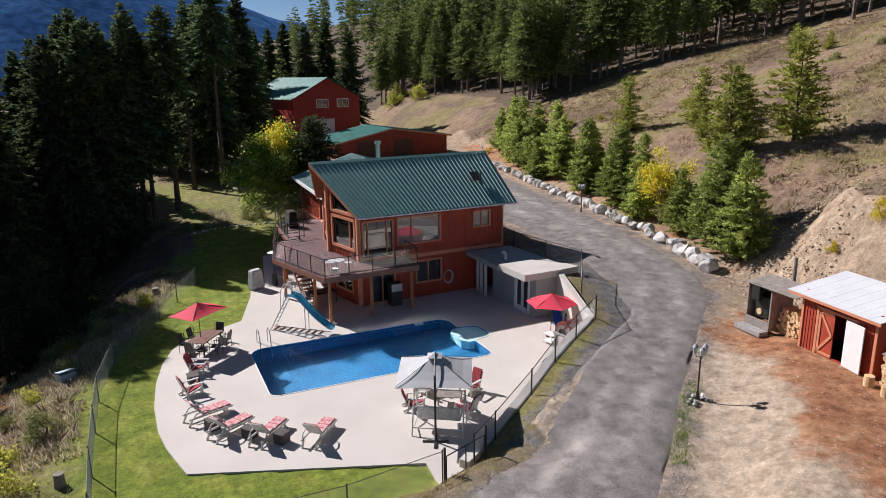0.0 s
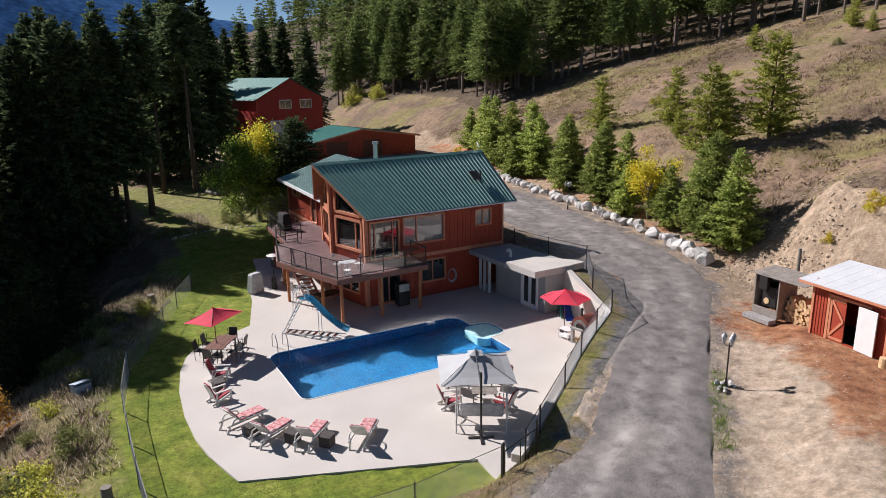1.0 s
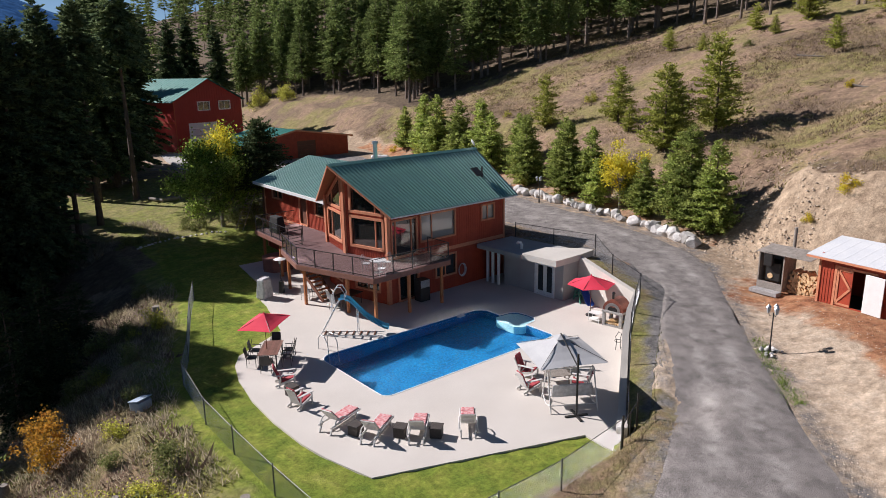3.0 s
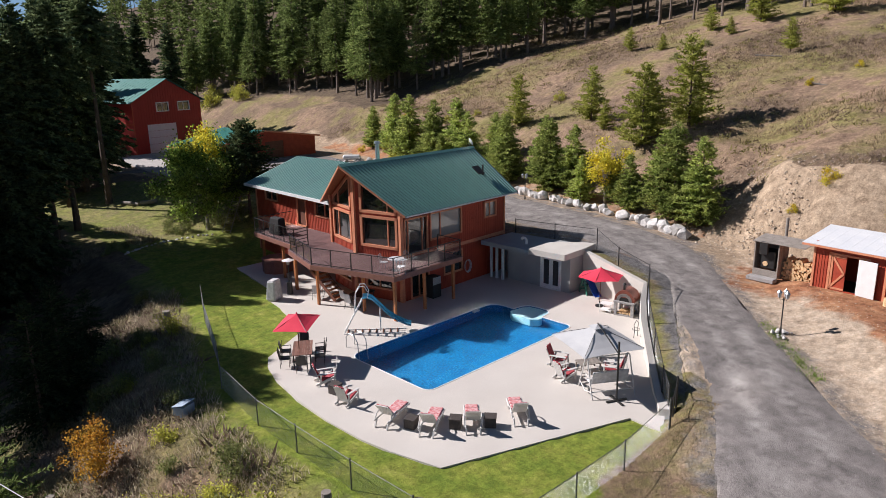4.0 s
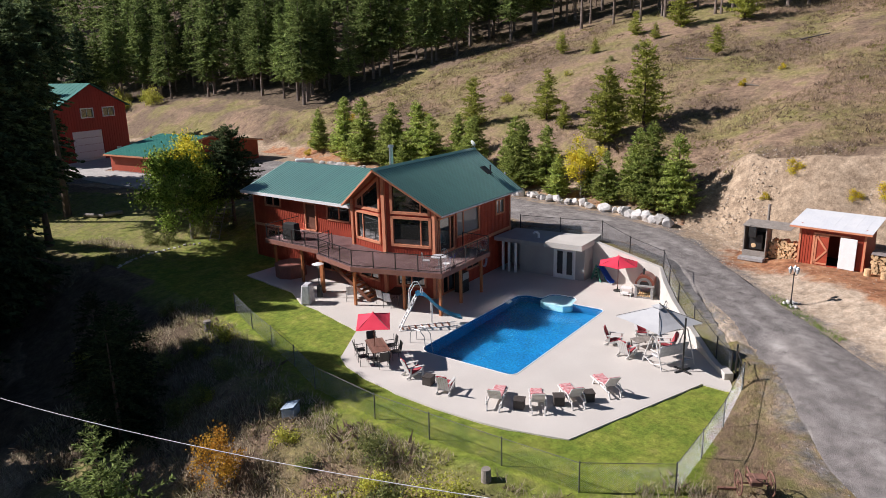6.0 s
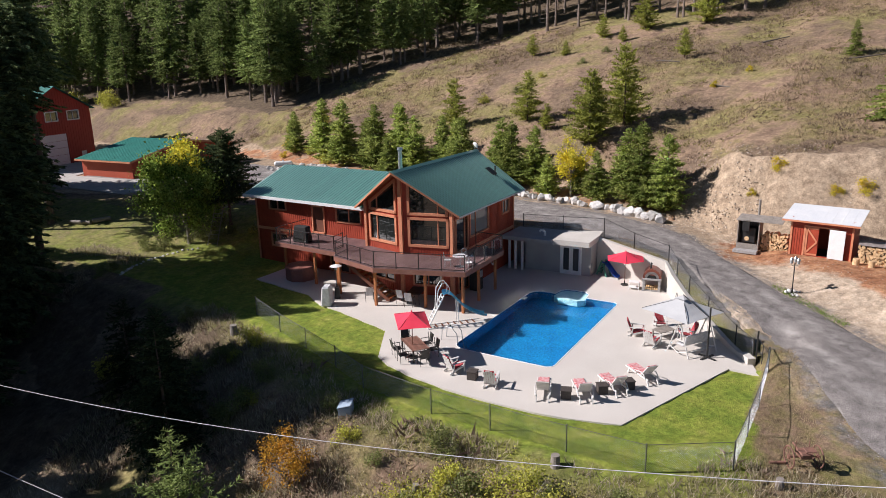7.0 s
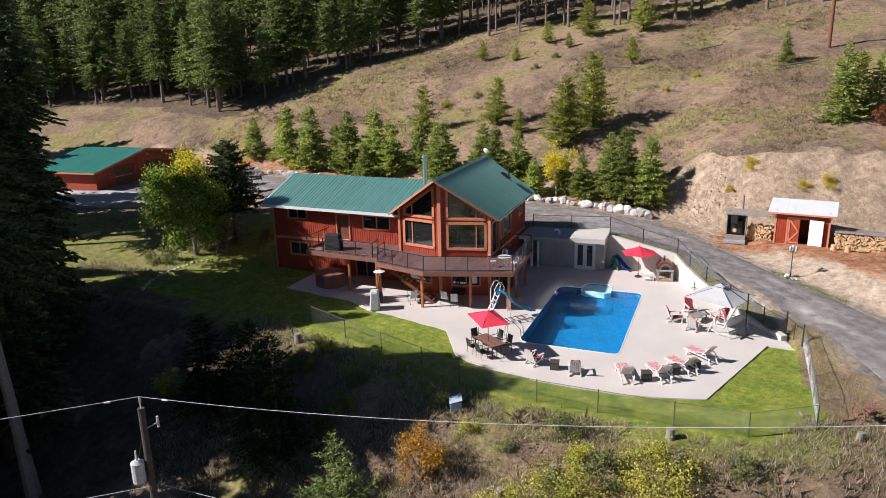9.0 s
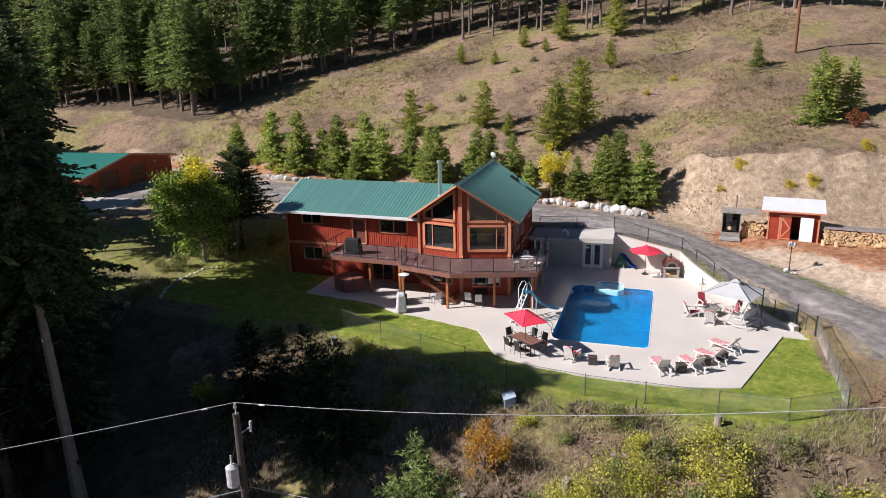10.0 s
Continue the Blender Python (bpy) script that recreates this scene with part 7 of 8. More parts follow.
def umbrella(name, m, corners, top, pole_r, cloth, label, base=True, pole_to=None, crank=True):
    t = thing(name, m, label, "umbrella")
    bm = bmesh.new()
    canopy(bm, corners, top)
    part("canopy", bm, cloth, t)
    bm = bmesh.new()
    bar(bm, (0, 0, 0.05), (0, 0, top[2] - 0.02), pole_r, 8)
    part("pole", bm, BROWN if pole_r < 0.03 else BLACK, t)
    bm = bmesh.new()
    bar(bm, (0, 0, top[2] - 0.03), (0, 0, top[2] + 0.07), 0.05, 8, 0.015)
    part("finial", bm, cloth, t)
    for c in corners:
        bm = bmesh.new()
        bar(bm, Vector(top) + Vector((0, 0, -0.05)), Vector(c) * 0.98 + Vector((0, 0, 0.005)), 0.010, 5)
        part("rib", bm, BLACK, t)
    if base:
        bm = bmesh.new()
        bar(bm, (0, 0, 0), (0, 0, 0.06), 0.26, 16)
        bar(bm, (0, 0, 0.06), (0, 0, 0.3), 0.04, 8)
        part("base", bm, BLACK, t)
    return t


umbrella("patio_umbrella", pose(1.22, 37.3, 0, 0, 0, 40), [(-1.23, -0.84, 2.14), (1.23, -0.84, 2.14), (1.23, 0.84, 2.14), (-1.23, 0.84, 2.14)], (0, 0, 2.6), 0.022, CANVAS_RED, "rectangular red patio umbrella over the dining table")
umbrella("patio_umbrella", pose(18.43, 31.08, 0, 0, 0, 20), [(1.38 * math.cos(radians(60 * k)), 1.38 * math.sin(radians(60 * k)), 1.93) for k in range(6)], (0, 0, 2.42), 0.022, CANVAS_RED, "six-sided red patio umbrella beside the pizza oven")
gu = thing("cantilever_umbrella", pose(9.1, 25.2, 0, 0, 0, -26), "square grey cantilever umbrella shading the garden chairs", "umbrella")
bm = bmesh.new()
canopy(bm, [(-1.48, -1.5, 2.2), (1.48, -1.5, 2.2), (1.48, 1.5, 2.2), (-1.48, 1.5, 2.2)], (0, 0, 2.92), sag=0.1)
part("canopy", bm, CANVAS_GREY, gu)
bm = bmesh.new()
canopy(bm, [(-0.3, -0.3, 2.86), (0.3, -0.3, 2.86), (0.3, 0.3, 2.86), (-0.3, 0.3, 2.86)], (0, 0, 3.0), sag=0.02, n=2)
part("vent", bm, CANVAS_GREY, gu)
mx_, my_ = 0.06, -1.68
bm = bmesh.new()
bar(bm, (mx_, my_, 0.05), (mx_, my_, 2.75), 0.045, 10)
part("mast", bm, BLACK, gu)
bm = bmesh.new()
bar(bm, (mx_, my_, 2.2), (0, 0, 3.02), 0.03, 8)
part("arm", bm, BLACK, gu)
bm = bmesh.new()
box(bm, mx_ - 0.5, mx_ + 0.5, my_ - 0.05, my_ + 0.05, 0, 0.06)
box(bm, mx_ - 0.05, mx_ + 0.05, my_ - 0.5, my_ + 0.5, 0.003, 0.063)
part("base", bm, BLACK, gu)
for sx in (-1, 1):
    for sy in (-1, 1):
        bm = bmesh.new()
        bar(bm, (0, 0, 2.85), (1.46 * sx, 1.48 * sy, 2.19), 0.012, 5)
        part("rib", bm, BLACK, gu)

# ---- dining set ----
dt = thing("dining_table", pose(1.42, 37.3, 0, 0, 0, 54), "brown slatted outdoor dining table on the patio", "table")
bm = bmesh.new()
for k in range(8):
    bm2_ = bmesh.new()
    box(bm2_, -0.95, 0.95, -0.48 + 0.121 * k, -0.48 + 0.121 * k + 0.113, 0.71, 0.74)
    part("slat", bm2_, TABLEWOOD, dt)
bm.free()
bm = bmesh.new()
box(bm, -0.88, 0.88, -0.42, -0.38, 0.64, 0.71)
box(bm, -0.88, 0.88, 0.38, 0.42, 0.64, 0.71)
part("frame", bm, BLACK, dt)
for x in (-0.85, 0.85):
    for y in (-0.4, 0.4):
        bm = bmesh.new()
        box(bm, x - 0.03, x + 0.03, y - 0.03, y + 0.03, 0, 0.71)
        part("leg", bm, BLACK, dt)


def dining_chair():
    t = thing("dining_chair", pose(0, 0, 0), "black metal outdoor dining chair with sling seat", "chair", "chairs round the dining table")
    bm = bmesh.new()
    box(bm, -0.24, 0.24, -0.24, 0.24, 0.42, 0.45, 0.012)
    part("seat", bm, BLACK, t)
    bm = bmesh.new()
    box(bm, -0.015, 0.015, -0.23, 0.23, 0.05, 0.55, 0.01, pose(-0.23, 0, 0.42, 0, -12, 0))
    part("backrest", bm, BLACK, t)
    for x in (-0.22, 0.22):
        for y in (-0.25, 0.25):
            bm = bmesh.new()
            bar(bm, (x, y, 0), (x, y, 0.64 if x > 0 else 0.95), 0.015, 6)
            part("leg", bm, BLACK, t)
    for y in (-0.25, 0.25):
        bm = bmesh.new()
        box(bm, -0.24, 0.25, y - 0.02, y + 0.02, 0.63, 0.655)
        part("armrest", bm, BLACK, t)
    return t


D0 = dining_chair()
first = True
for u, v, a in ((1.25, 0, 180), (-1.25, 0, 0), (-0.45, -0.85, 90), (0.45, -0.85, 90), (-0.45, 0.85, -90), (0.45, 0.85, -90)):
    m = dt.matrix_world @ pose(u, v, 0, 0, 0, a)
    if first:
        D0.matrix_world = m
        first = False
    else:
        copy_thing(D0, m)

# ---- pool slide ----
sl = thing("pool_slide", pose(0, 0, 0), "blue fibreglass pool slide with a white ladder", "pool slide")
Ab, Tp, Ex = Vector((5.2, 38.95, 0)), Vector((6.05, 38.3, 1.95)), Vector((7.95, 36.45, 0.28))
along = Vector((Ex.x - Ab.x, Ex.y - Ab.y, 0)).normalized()
acr = Vector((-along.y, along.x, 0))
pts = []
for t, dz in ((0, 1.95), (0.08, 1.97), (0.2, 1.82), (0.35, 1.38), (0.5, 0.95), (0.65, 0.66), (0.8, 0.45), (0.92, 0.34), (1.0, 0.32)):
    p = Tp.lerp(Ex, t)
    curve = 0.25 * math.sin(math.pi * t)
    pts.append(Vector((p.x, p.y, dz)) + acr * curve)
bm = bmesh.new()
prev = None
for i, p in enumerate(pts):
    prof = [(-0.30, 0.17), (-0.27, 0.17), (-0.23, 0.03), (-0.1, -0.02), (0.1, -0.02), (0.23, 0.03), (0.27, 0.17), (0.30, 0.17)]
    ring = [bm.verts.new(p + acr * a + Vector((0, 0, b))) for a, b in prof]
    if prev:
        for k in range(7):
            bm.faces.new((prev[k], prev[k + 1], ring[k + 1], ring[k]))
    prev = ring
bmesh.ops.solidify(bm, geom=bm.faces[:], thickness=0.02)
part("chute", bm, BLUE_SLIDE, sl)
for s in (-0.24, 0.24):
    bm = bmesh.new()
    beam(bm, Ab + acr * s, Tp + acr * s + Vector((0, 0, -0.02)), 0.06, 0.06)
    part("stile", bm, WHITE, sl)
    bm = bmesh.new()
    q = Tp + acr * s
    back = -along
    tube(bm, [Ab.lerp(q, 0.55), q + back * 0.35 + Vector((0, 0, 0.35)), q + back * 0.1 + Vector((0, 0, 0.75)), q + along * 0.15 + Vector((0, 0, 0.75)), q + along * 0.35 + Vector((0, 0, 0.4)), q + along * 0.3 + Vector((0, 0, 0.05))], 0.025, 8)
    part("handrail", bm, WHITE, sl)
    bm = bmesh.new()
    beam(bm, Ab + acr * s * 1.4 + Vector((0, 0, 0.03)), Ex + acr * s * 1.4 + Vector((0, 0, -0.25)) - along * 0.3, 0.04, 0.05)
    part("ground_rail", bm, WHITE, sl)
for k in range(1, 8):
    bm = bmesh.new()
    c = Ab.lerp(Tp, k / 7.6)
    beam(bm, c - acr * 0.24, c + acr * 0.24, 0.09, 0.03)
    part("rung", bm, WHITE, sl)
for k in range(8):
    bm = bmesh.new()
    c = Ab.lerp(Vector((Ex.x, Ex.y, 0)), (k + 0.5) / 9.5) + Vector((0, 0, 0.035))
    beam(bm, c - acr * 0.34, c + acr * 0.34, 0.06, 0.04)
    part("tie_bar", bm, BROWN, sl)
for t_, s in ((3, -0.2), (3, 0.2)):
    bm = bmesh.new()
    p = pts[t_] + acr * s
    bar(bm, (p.x, p.y, 0), (p.x, p.y, p.z), 0.025, 8)
    part("strut", bm, WHITE, sl)

# ---- pizza oven ----
po = thing("pizza_oven", pose(18.25, 29.15, 0, 0, 0, 10), "domed copper-brown pizza oven on a grey stone stand", "pizza oven")
for x, y in ((-0.4, -0.5), (-0.4, 0.5), (0.45, -0.5), (0.45, 0.5)):
    bm = bmesh.new()
    box(bm, x - 0.08, x + 0.08, y - 0.08, y + 0.08, 0, 0.78, 0.01)
    part("leg", bm, STONEGREY, po)
bm = bmesh.new()
box(bm, -0.52, 0.56, -0.62, 0.62, 0.78, 0.90, 0.015)
part("slab", bm, STONEGREY, po)
bm = bmesh.new()
box(bm, -0.45, 0.5, -0.5, 0.5, 0.02, 0.1)
part("shelf", bm, STONEGREY, po)
bm = bmesh.new()
n = 12
fr_, bk_ = [], []
for k in range(n + 1):
    a = math.pi * k / n
    fr_.append(bm.verts.new((-0.42, 0.60 * math.cos(a), 0.9 + 0.66 * math.sin(a))))
    bk_.append(bm.verts.new((0.55, 0.60 * math.cos(a), 0.9 + 0.66 * math.sin(a))))
for k in range(n):
    bm.faces.new((fr_[k], fr_[k + 1], bk_[k + 1], bk_[k]))
bm.faces.new(bk_)
bm.faces.new(fr_[::-1])
part("dome", bm, COPPER, po)
bm = bmesh.new()
prev = None
for k in range(n + 1):
    a = math.pi * k / n
    ring = [bm.verts.new((-0.44, r_ * math.cos(a), 0.9 + r_ * 1.02 * math.sin(a))) for r_ in (0.30, 0.47)]
    if prev:
        bm.faces.new((prev[0], prev[1], ring[1], ring[0]))
    prev = ring
bmesh.ops.solidify(bm, geom=bm.faces[:], thickness=0.08)
part("arch", bm, STONEGREY, po)
# thin near-black sheet paints the hollow's shade across the arch
bm = bmesh.new()
box(bm, -0.425, -0.415, -0.3, 0.3, 0.905, 1.12)
part("mouth", bm, DARK, po)
bm = bmesh.new()
bar(bm, (-0.2, 0.1, 1.38), (-0.2, 0.1, 1.85), 0.07, 10)
bar(bm, (-0.2, 0.1, 1.85), (-0.2, 0.1, 1.95), 0.11, 10, 0.05)
part("flue", bm, BLACK, po)
for k in range(6):
    bm = bmesh.new()
    bar(bm, (-0.42, -0.36 + 0.14 * k, 0.17), (0.4, -0.34 + 0.14 * k, 0.17), 0.06, 8)
    part("firewood_log", bm, LOGEND, po)
pt = thing("serving_stand", pose(17.9, 30.25, 0, 0, 0, 10), "low white metal stand beside the pizza oven", "stand")
for z in (0.12, 0.5):
    bm = bmesh.new()
    box(bm, -0.28, 0.28, -0.35, 0.35, z, z + 0.025)
    part("shelf", bm, WHITE, pt)
for x in (-0.26, 0.26):
    for y in (-0.33, 0.33):
        bm = bmesh.new()
        bar(bm, (x, y, 0), (x, y, 0.55), 0.018, 6)
        part("leg", bm, WHITE, pt)

# ---- child's slide ----
cs = thing("toy_slide", pose(19.85, 32.8, 0, 0, 0, -112), "small blue plastic child's slide with green steps", "toy slide")
bm = bmesh.new()
ring0 = None
for x, z in ((-0.35, 0.98), (-0.1, 0.98), (0.7, 0.25), (1.0, 0.12)):
    ring = [bm.verts.new((x, a, z + b)) for a, b in ((-0.24, 0.12), (-0.2, 0), (0.2, 0), (0.24, 0.12))]
    if ring0:
        for k in range(3):
            bm.faces.new((ring0[k], ring0[k + 1], ring[k + 1], ring[k]))
    ring0 = ring
bmesh.ops.solidify(bm, geom=bm.faces[:], thickness=0.03)
part("chute", bm, TOY_BLUE, cs)
for y in (-0.24, 0.24):
    bm = bmesh.new()
    beam(bm, (-0.75, y, 0), (-0.3, y, 1.15), 0.06, 0.12)
    beam(bm, (0.15, y, 0), (-0.2, y, 0.95), 0.06, 0.12)
    part("side_frame", bm, TOY_GREEN, cs)
for k in range(3):
    bm = bmesh.new()
    box(bm, -0.72 + 0.13 * k, -0.52 + 0.13 * k, -0.24, 0.24, 0.22 + 0.26 * k, 0.26 + 0.26 * k, 0.01)
    part("tread", bm, TOY_GREEN, cs)

# ---- wire plant stands by the wall ----
for i, (x, y) in enumerate(((15.5, 26.9), (14.9, 26.1))):
    ps = thing("plant_stand", pose(x, y, 0, 0, 0, 30 * i), "scrolled black wire plant stand by the wall", "plant stand", "wire plant stands")
    bm = bmesh.new()
    tube(bm, [(-0.2, 0, 0), (-0.15, 0, 0.5), (-0.25, 0, 0.75), (0, 0, 0.95), (0.25, 0, 0.75), (0.15, 0, 0.5), (0.2, 0, 0)], 0.018, 6)
    part("hoop", bm, BLACK, ps)
    bm = bmesh.new()
    tube(bm, [(0.2 * math.cos(a), 0.2 * math.sin(a), 0.45) for a in np.linspace(0, 6.28, 13)], 0.015, 5)
    part("ring", bm, BLACK, ps)

# ---- covered grill, heater, hot tub, things under and on the balcony ----
bm = bmesh.new()
vs = box(bm, -0.5, 0.5, -0.36, 0.36, 0, 1.32, 0.1)
for v in bm.verts:
    if v.co.z > 0.9:
        v.co.x *= 0.8
        v.co.y *= 0.75
    v.co += 0.02 * Vector((noise.noise(v.co * 5), noise.noise(v.co * 5 + Vector((3, 1, 2))), 0))
one("covered_grill", bm, COVER, pose(5.65, 46.95, 0, 0, 0, 25), "barbecue under a pale grey fabric cover", "barbecue")
ht_ = thing("patio_heater", pose(6.95, 47.2, 0), "slim dark patio heater with a pale disc top", "heater")
bm = bmesh.new()
bar(bm, (0, 0, 0), (0, 0, 0.8), 0.2, 12, 0.16)
part("tank_cover", bm, BLACK, ht_)
bm = bmesh.new()
bar(bm, (0, 0, 0.8), (0, 0, 2.1), 0.035, 8)
part("pole", bm, BLACK, ht_)
bm = bmesh.new()
bar(bm, (0, 0, 2.0), (0, 0, 2.25), 0.1, 12)
part("burner", bm, GALV, ht_)
bm = bmesh.new()
bar(bm, (0, 0, 2.27), (0, 0, 2.37), 0.40, 20, 0.12)
part("reflector", bm, WHITE, ht_)
hot = thing("hot_tub", pose(9.35, 52.6, -0.02, 0, 0, 2), "octagonal brown hot tub under a folded cover", "hot tub")
bm = bmesh.new()
bar(bm, (0, 0, 0), (0, 0, 0.92), 1.12, 8)
part("shell", bm, TUB, hot)
for k in (0, 1):
    bm = bmesh.new()
    bar(bm, (0, 0, 0.925), (0, 0, 1.03), 1.17, 8, 1.12)
    geom = bmesh.ops.bisect_plane(bm, geom=bm.verts[:] + bm.edges[:] + bm.faces[:], plane_co=(0.01 - 0.02 * k, 0, 0), plane_no=(1 - 2 * k, 0, 0), clear_outer=True)
    bmesh.ops.holes_fill(bm, edges=bm.edges[:], sides=0)
    part("cover", bm, TUB, hot)
bm = bmesh.new()
vs = box(bm, -0.35, 0.35, -0.68, 0.68, 0, 1.2, 0.08)
for v in bm.verts:
    if v.co.z > 0.85:
        v.co.x *= 0.75
        v.co.y *= 0.85
one("covered_grill", bm, DARK, pose(9.35, 52.2, DZ, 0, 0, 3), "large barbecue under a black cover on the deck", "barbecue")
bt = thing("bistro_table", pose(8.95, 38.75, DZ), "small round pale metal table on the deck", "table")
bm = bmesh.new()
bar(bm, (0, 0, 0.70), (0, 0, 0.73), 0.48, 20)
part("tabletop", bm, COVER, bt)
bm = bmesh.new()
bar(bm, (0, 0, 0.02), (0, 0, 0.70), 0.03, 8)
bar(bm, (0, 0, 0), (0, 0, 0.03), 0.25, 12)
part("pedestal", bm, GALV, bt)


def metal_chair():
    t = thing("metal_chair", pose(0, 0, 0), "pale wire-backed metal chair on the deck", "chair", "chairs round the deck table")
    bm = bmesh.new()
    bar(bm, (0, 0, 0.43), (0, 0, 0.46), 0.22, 12)
    part("seat", bm, COVER, t)
    bm = bmesh.new()
    tube(bm, [(-0.2, -0.18, 0.45), (-0.26, -0.18, 0.85), (-0.27, 0, 0.95), (-0.26, 0.18, 0.85), (-0.2, 0.18, 0.45)], 0.014, 6)
    for y in (-0.09, 0, 0.09):
        bar(bm, (-0.21, y, 0.45), (-0.265, y, 0.92), 0.008, 5)
    part("backrest", bm, GALV, t)
    for x in (-0.17, 0.17):
        for y in (-0.15, 0.15):
            bm = bmesh.new()
            bar(bm, (x * 1.15, y * 1.15, 0), (x, y, 0.44), 0.012, 5)
            part("leg", bm, GALV, t)
    return t


M0 = metal_chair()
for i, a in enumerate((115, 250, 15)):
    m = bt.matrix_world @ pose(0.78 * math.cos(radians(a)), 0.78 * math.sin(radians(a)), 0, 0, 0, a + 180)
    if i == 0:
        M0.matrix_world = m
    else:
        copy_thing(M0, m)
fr2 = thing("outdoor_fridge", pose(12.8, 39.75, 0, 0, 0, 2), "tall black outdoor fridge with a steel top under the deck", "fridge")
bm = bmesh.new()
box(bm, -0.36, 0.36, -0.32, 0.32, 0.03, 1.42, 0.02)
part("body", bm, BLACK, fr2)
bm = bmesh.new()
box(bm, -0.35, 0.35, -0.365, -0.325, 0.06, 0.9, 0.01)
part("lower_door", bm, BLACK, fr2)
bm = bmesh.new()
box(bm, -0.35, 0.35, -0.365, -0.325, 0.93, 1.4, 0.01)
part("upper_door", bm, STEEL, fr2)
ut = thing("bar_table", pose(8.9, 42.1, 0, 0, 0, 15), "black patio table in the shade under the deck", "table")
bm = bmesh.new()
box(bm, -0.8, 0.8, -0.5, 0.5, 0.72, 0.76, 0.01)
part("tabletop", bm, BLACK, ut)
for x in (-0.7, 0.7):
    for y in (-0.4, 0.4):
        bm = bmesh.new()
        bar(bm, (x, y, 0), (x, y, 0.72), 0.025, 6)
        part("leg", bm, BLACK, ut)


def sling_chair():
    t = thing("sling_chair", pose(0, 0, 0), "black patio chair with a pale sling back", "chair", "chairs under the deck")
    bm = bmesh.new()
    box(bm, -0.25, 0.25, -0.25, 0.25, 0.40, 0.43, 0.01)
    part("seat", bm, COVER, t)
    bm = bmesh.new()
    box(bm, -0.012, 0.012, -0.24, 0.24, 0, 0.62, 0.008, pose(-0.25, 0, 0.42, 0, -15, 0))
    part("backrest", bm, COVER, t)
    for y in (-0.27, 0.27):
        bm = bmesh.new()
        tube(bm, [(0.28, y, 0), (0.25, y, 0.6), (-0.25, y, 0.6), (-0.32, y, 0)], 0.016, 6)
        part("side_frame", bm, BLACK, t)
    return t


C0 = sling_chair()
for i, (x, y, a) in enumerate(((7.95, 42.0, 15), (8.2, 42.75, 0), (7.6, 45.0, 40), (8.6, 45.5, 80))):
    m = pose(x, y, 0, 0, 0, a)
    if i == 0:
        C0.matrix_world = m
    else:
        copy_thing(C0, m)
bm = bmesh.new()
for k in range(4):
    tube(bm, [((0.33 - 0.02 * k) * math.cos(a), 0.05 + 0.035 * k, (0.45 - 0.02 * k) * math.sin(a)) for a in np.linspace(0, 6.28, 17)], 0.02, 5)
one("hose_coil", bm, COVER, HM @ pose(5.95, -0.25, 1.1), "pale garden hose coiled on the red wall", "hose")
st = thing("stair", pose(8.3, 45.6, 0, 0, 0, 95), "open timber stair up to the deck", "stair")
for y in (-0.45, 0.45):
    bm = bmesh.new()
    beam(bm, (-1.9, y, 0.02), (1.7, y, 2.55), 0.05, 0.24)
    part("stringer", bm, BROWN, st)
for k in range(12):
    bm = bmesh.new()
    x = -1.75 + 3.5 * k / 12
    box(bm, x - 0.14, x + 0.14, -0.45, 0.45, 0.16 + 0.198 * k, 0.20 + 0.198 * k)
    part("tread", bm, POST, st)

# ---- shed ----
SZ = 1.70
SM = pose(25.36, 21.6, SZ, 0, 0, -97.8)
shed = thing("shed", SM, "red-brown board shed with white metal roof and open door", "shed")
so = [(0, -0.35), (3.82, -0.35), (3.82, 2.5), (0, 2.5)]
sh = [rect(0.95, 2.85, 0.08, 2.05)]
bm = bmesh.new()
polywall(bm, so, sh, 0.1, Matrix.Identity(4))
battens(shed, RED, so, sh, Matrix.Identity(4), 0.16, 0.035)
part("wall", bm, RED, shed)
for x0, x1, y0, y1, zt in ((0, 0.1, 0.1, 2.5, 2.75), (3.72, 3.82, 0.1, 2.5, 2.75), (0.1, 3.72, 2.4, 2.5, 2.8)):
    bm = bmesh.new()
    box(bm, x0, x1, y0, y1, -0.35, zt - 0.1)
    part("wall", bm, RED, shed)
bm = bmesh.new()
for x in (0.0, 3.74):
    box(bm, x - 0.02, x + 0.1, -0.05, -0.004, -0.3, 2.45)
box(bm, 0.83, 0.95, -0.05, -0.004, 0.02, 2.1)
box(bm, 0.83, 2.95, -0.05, -0.004, 2.05, 2.16)
part("trim_board", bm, RED_TRIM, shed)
bm = bmesh.new()
box(bm, 0.97, 1.75, 0.0, 0.04, 0.1, 2.03)
leaf = part("door_leaf", bm, RED, shed)
bm = bmesh.new()
for a, b in (((0.97, 0.15), (1.75, 0.15)), ((0.97, 1.98), (1.75, 1.98)), ((1.02, 0.1), (1.02, 2.0)), ((1.02, 1.95), (1.68, 1.05)), ((1.68, 1.05), (1.02, 0.2))):
    beam(bm, (a[0], -0.02, a[1]), (b[0], -0.02, b[1]), 0.03, 0.11, up=(0.02, 0, 1) if a[0] != b[0] else (1, 0, 0))
part("brace", bm, RED_TRIM, leaf)
bm = bmesh.new()
box(bm, 0, 0.98, -0.05, 0, 0.05, 2.05, 0.008, pose(2.42, -0.07, 0, 0, 0, -6))
part("door_leaf", bm, WHITE, shed, "white inner face of the open door")
# floor coloured near black, painting in the shade inside the shed
bm = bmesh.new()
box(bm, 0.12, 3.7, 0.2, 2.35, 0.0, 0.05)
part("shed_floor", bm, DARK, shed)
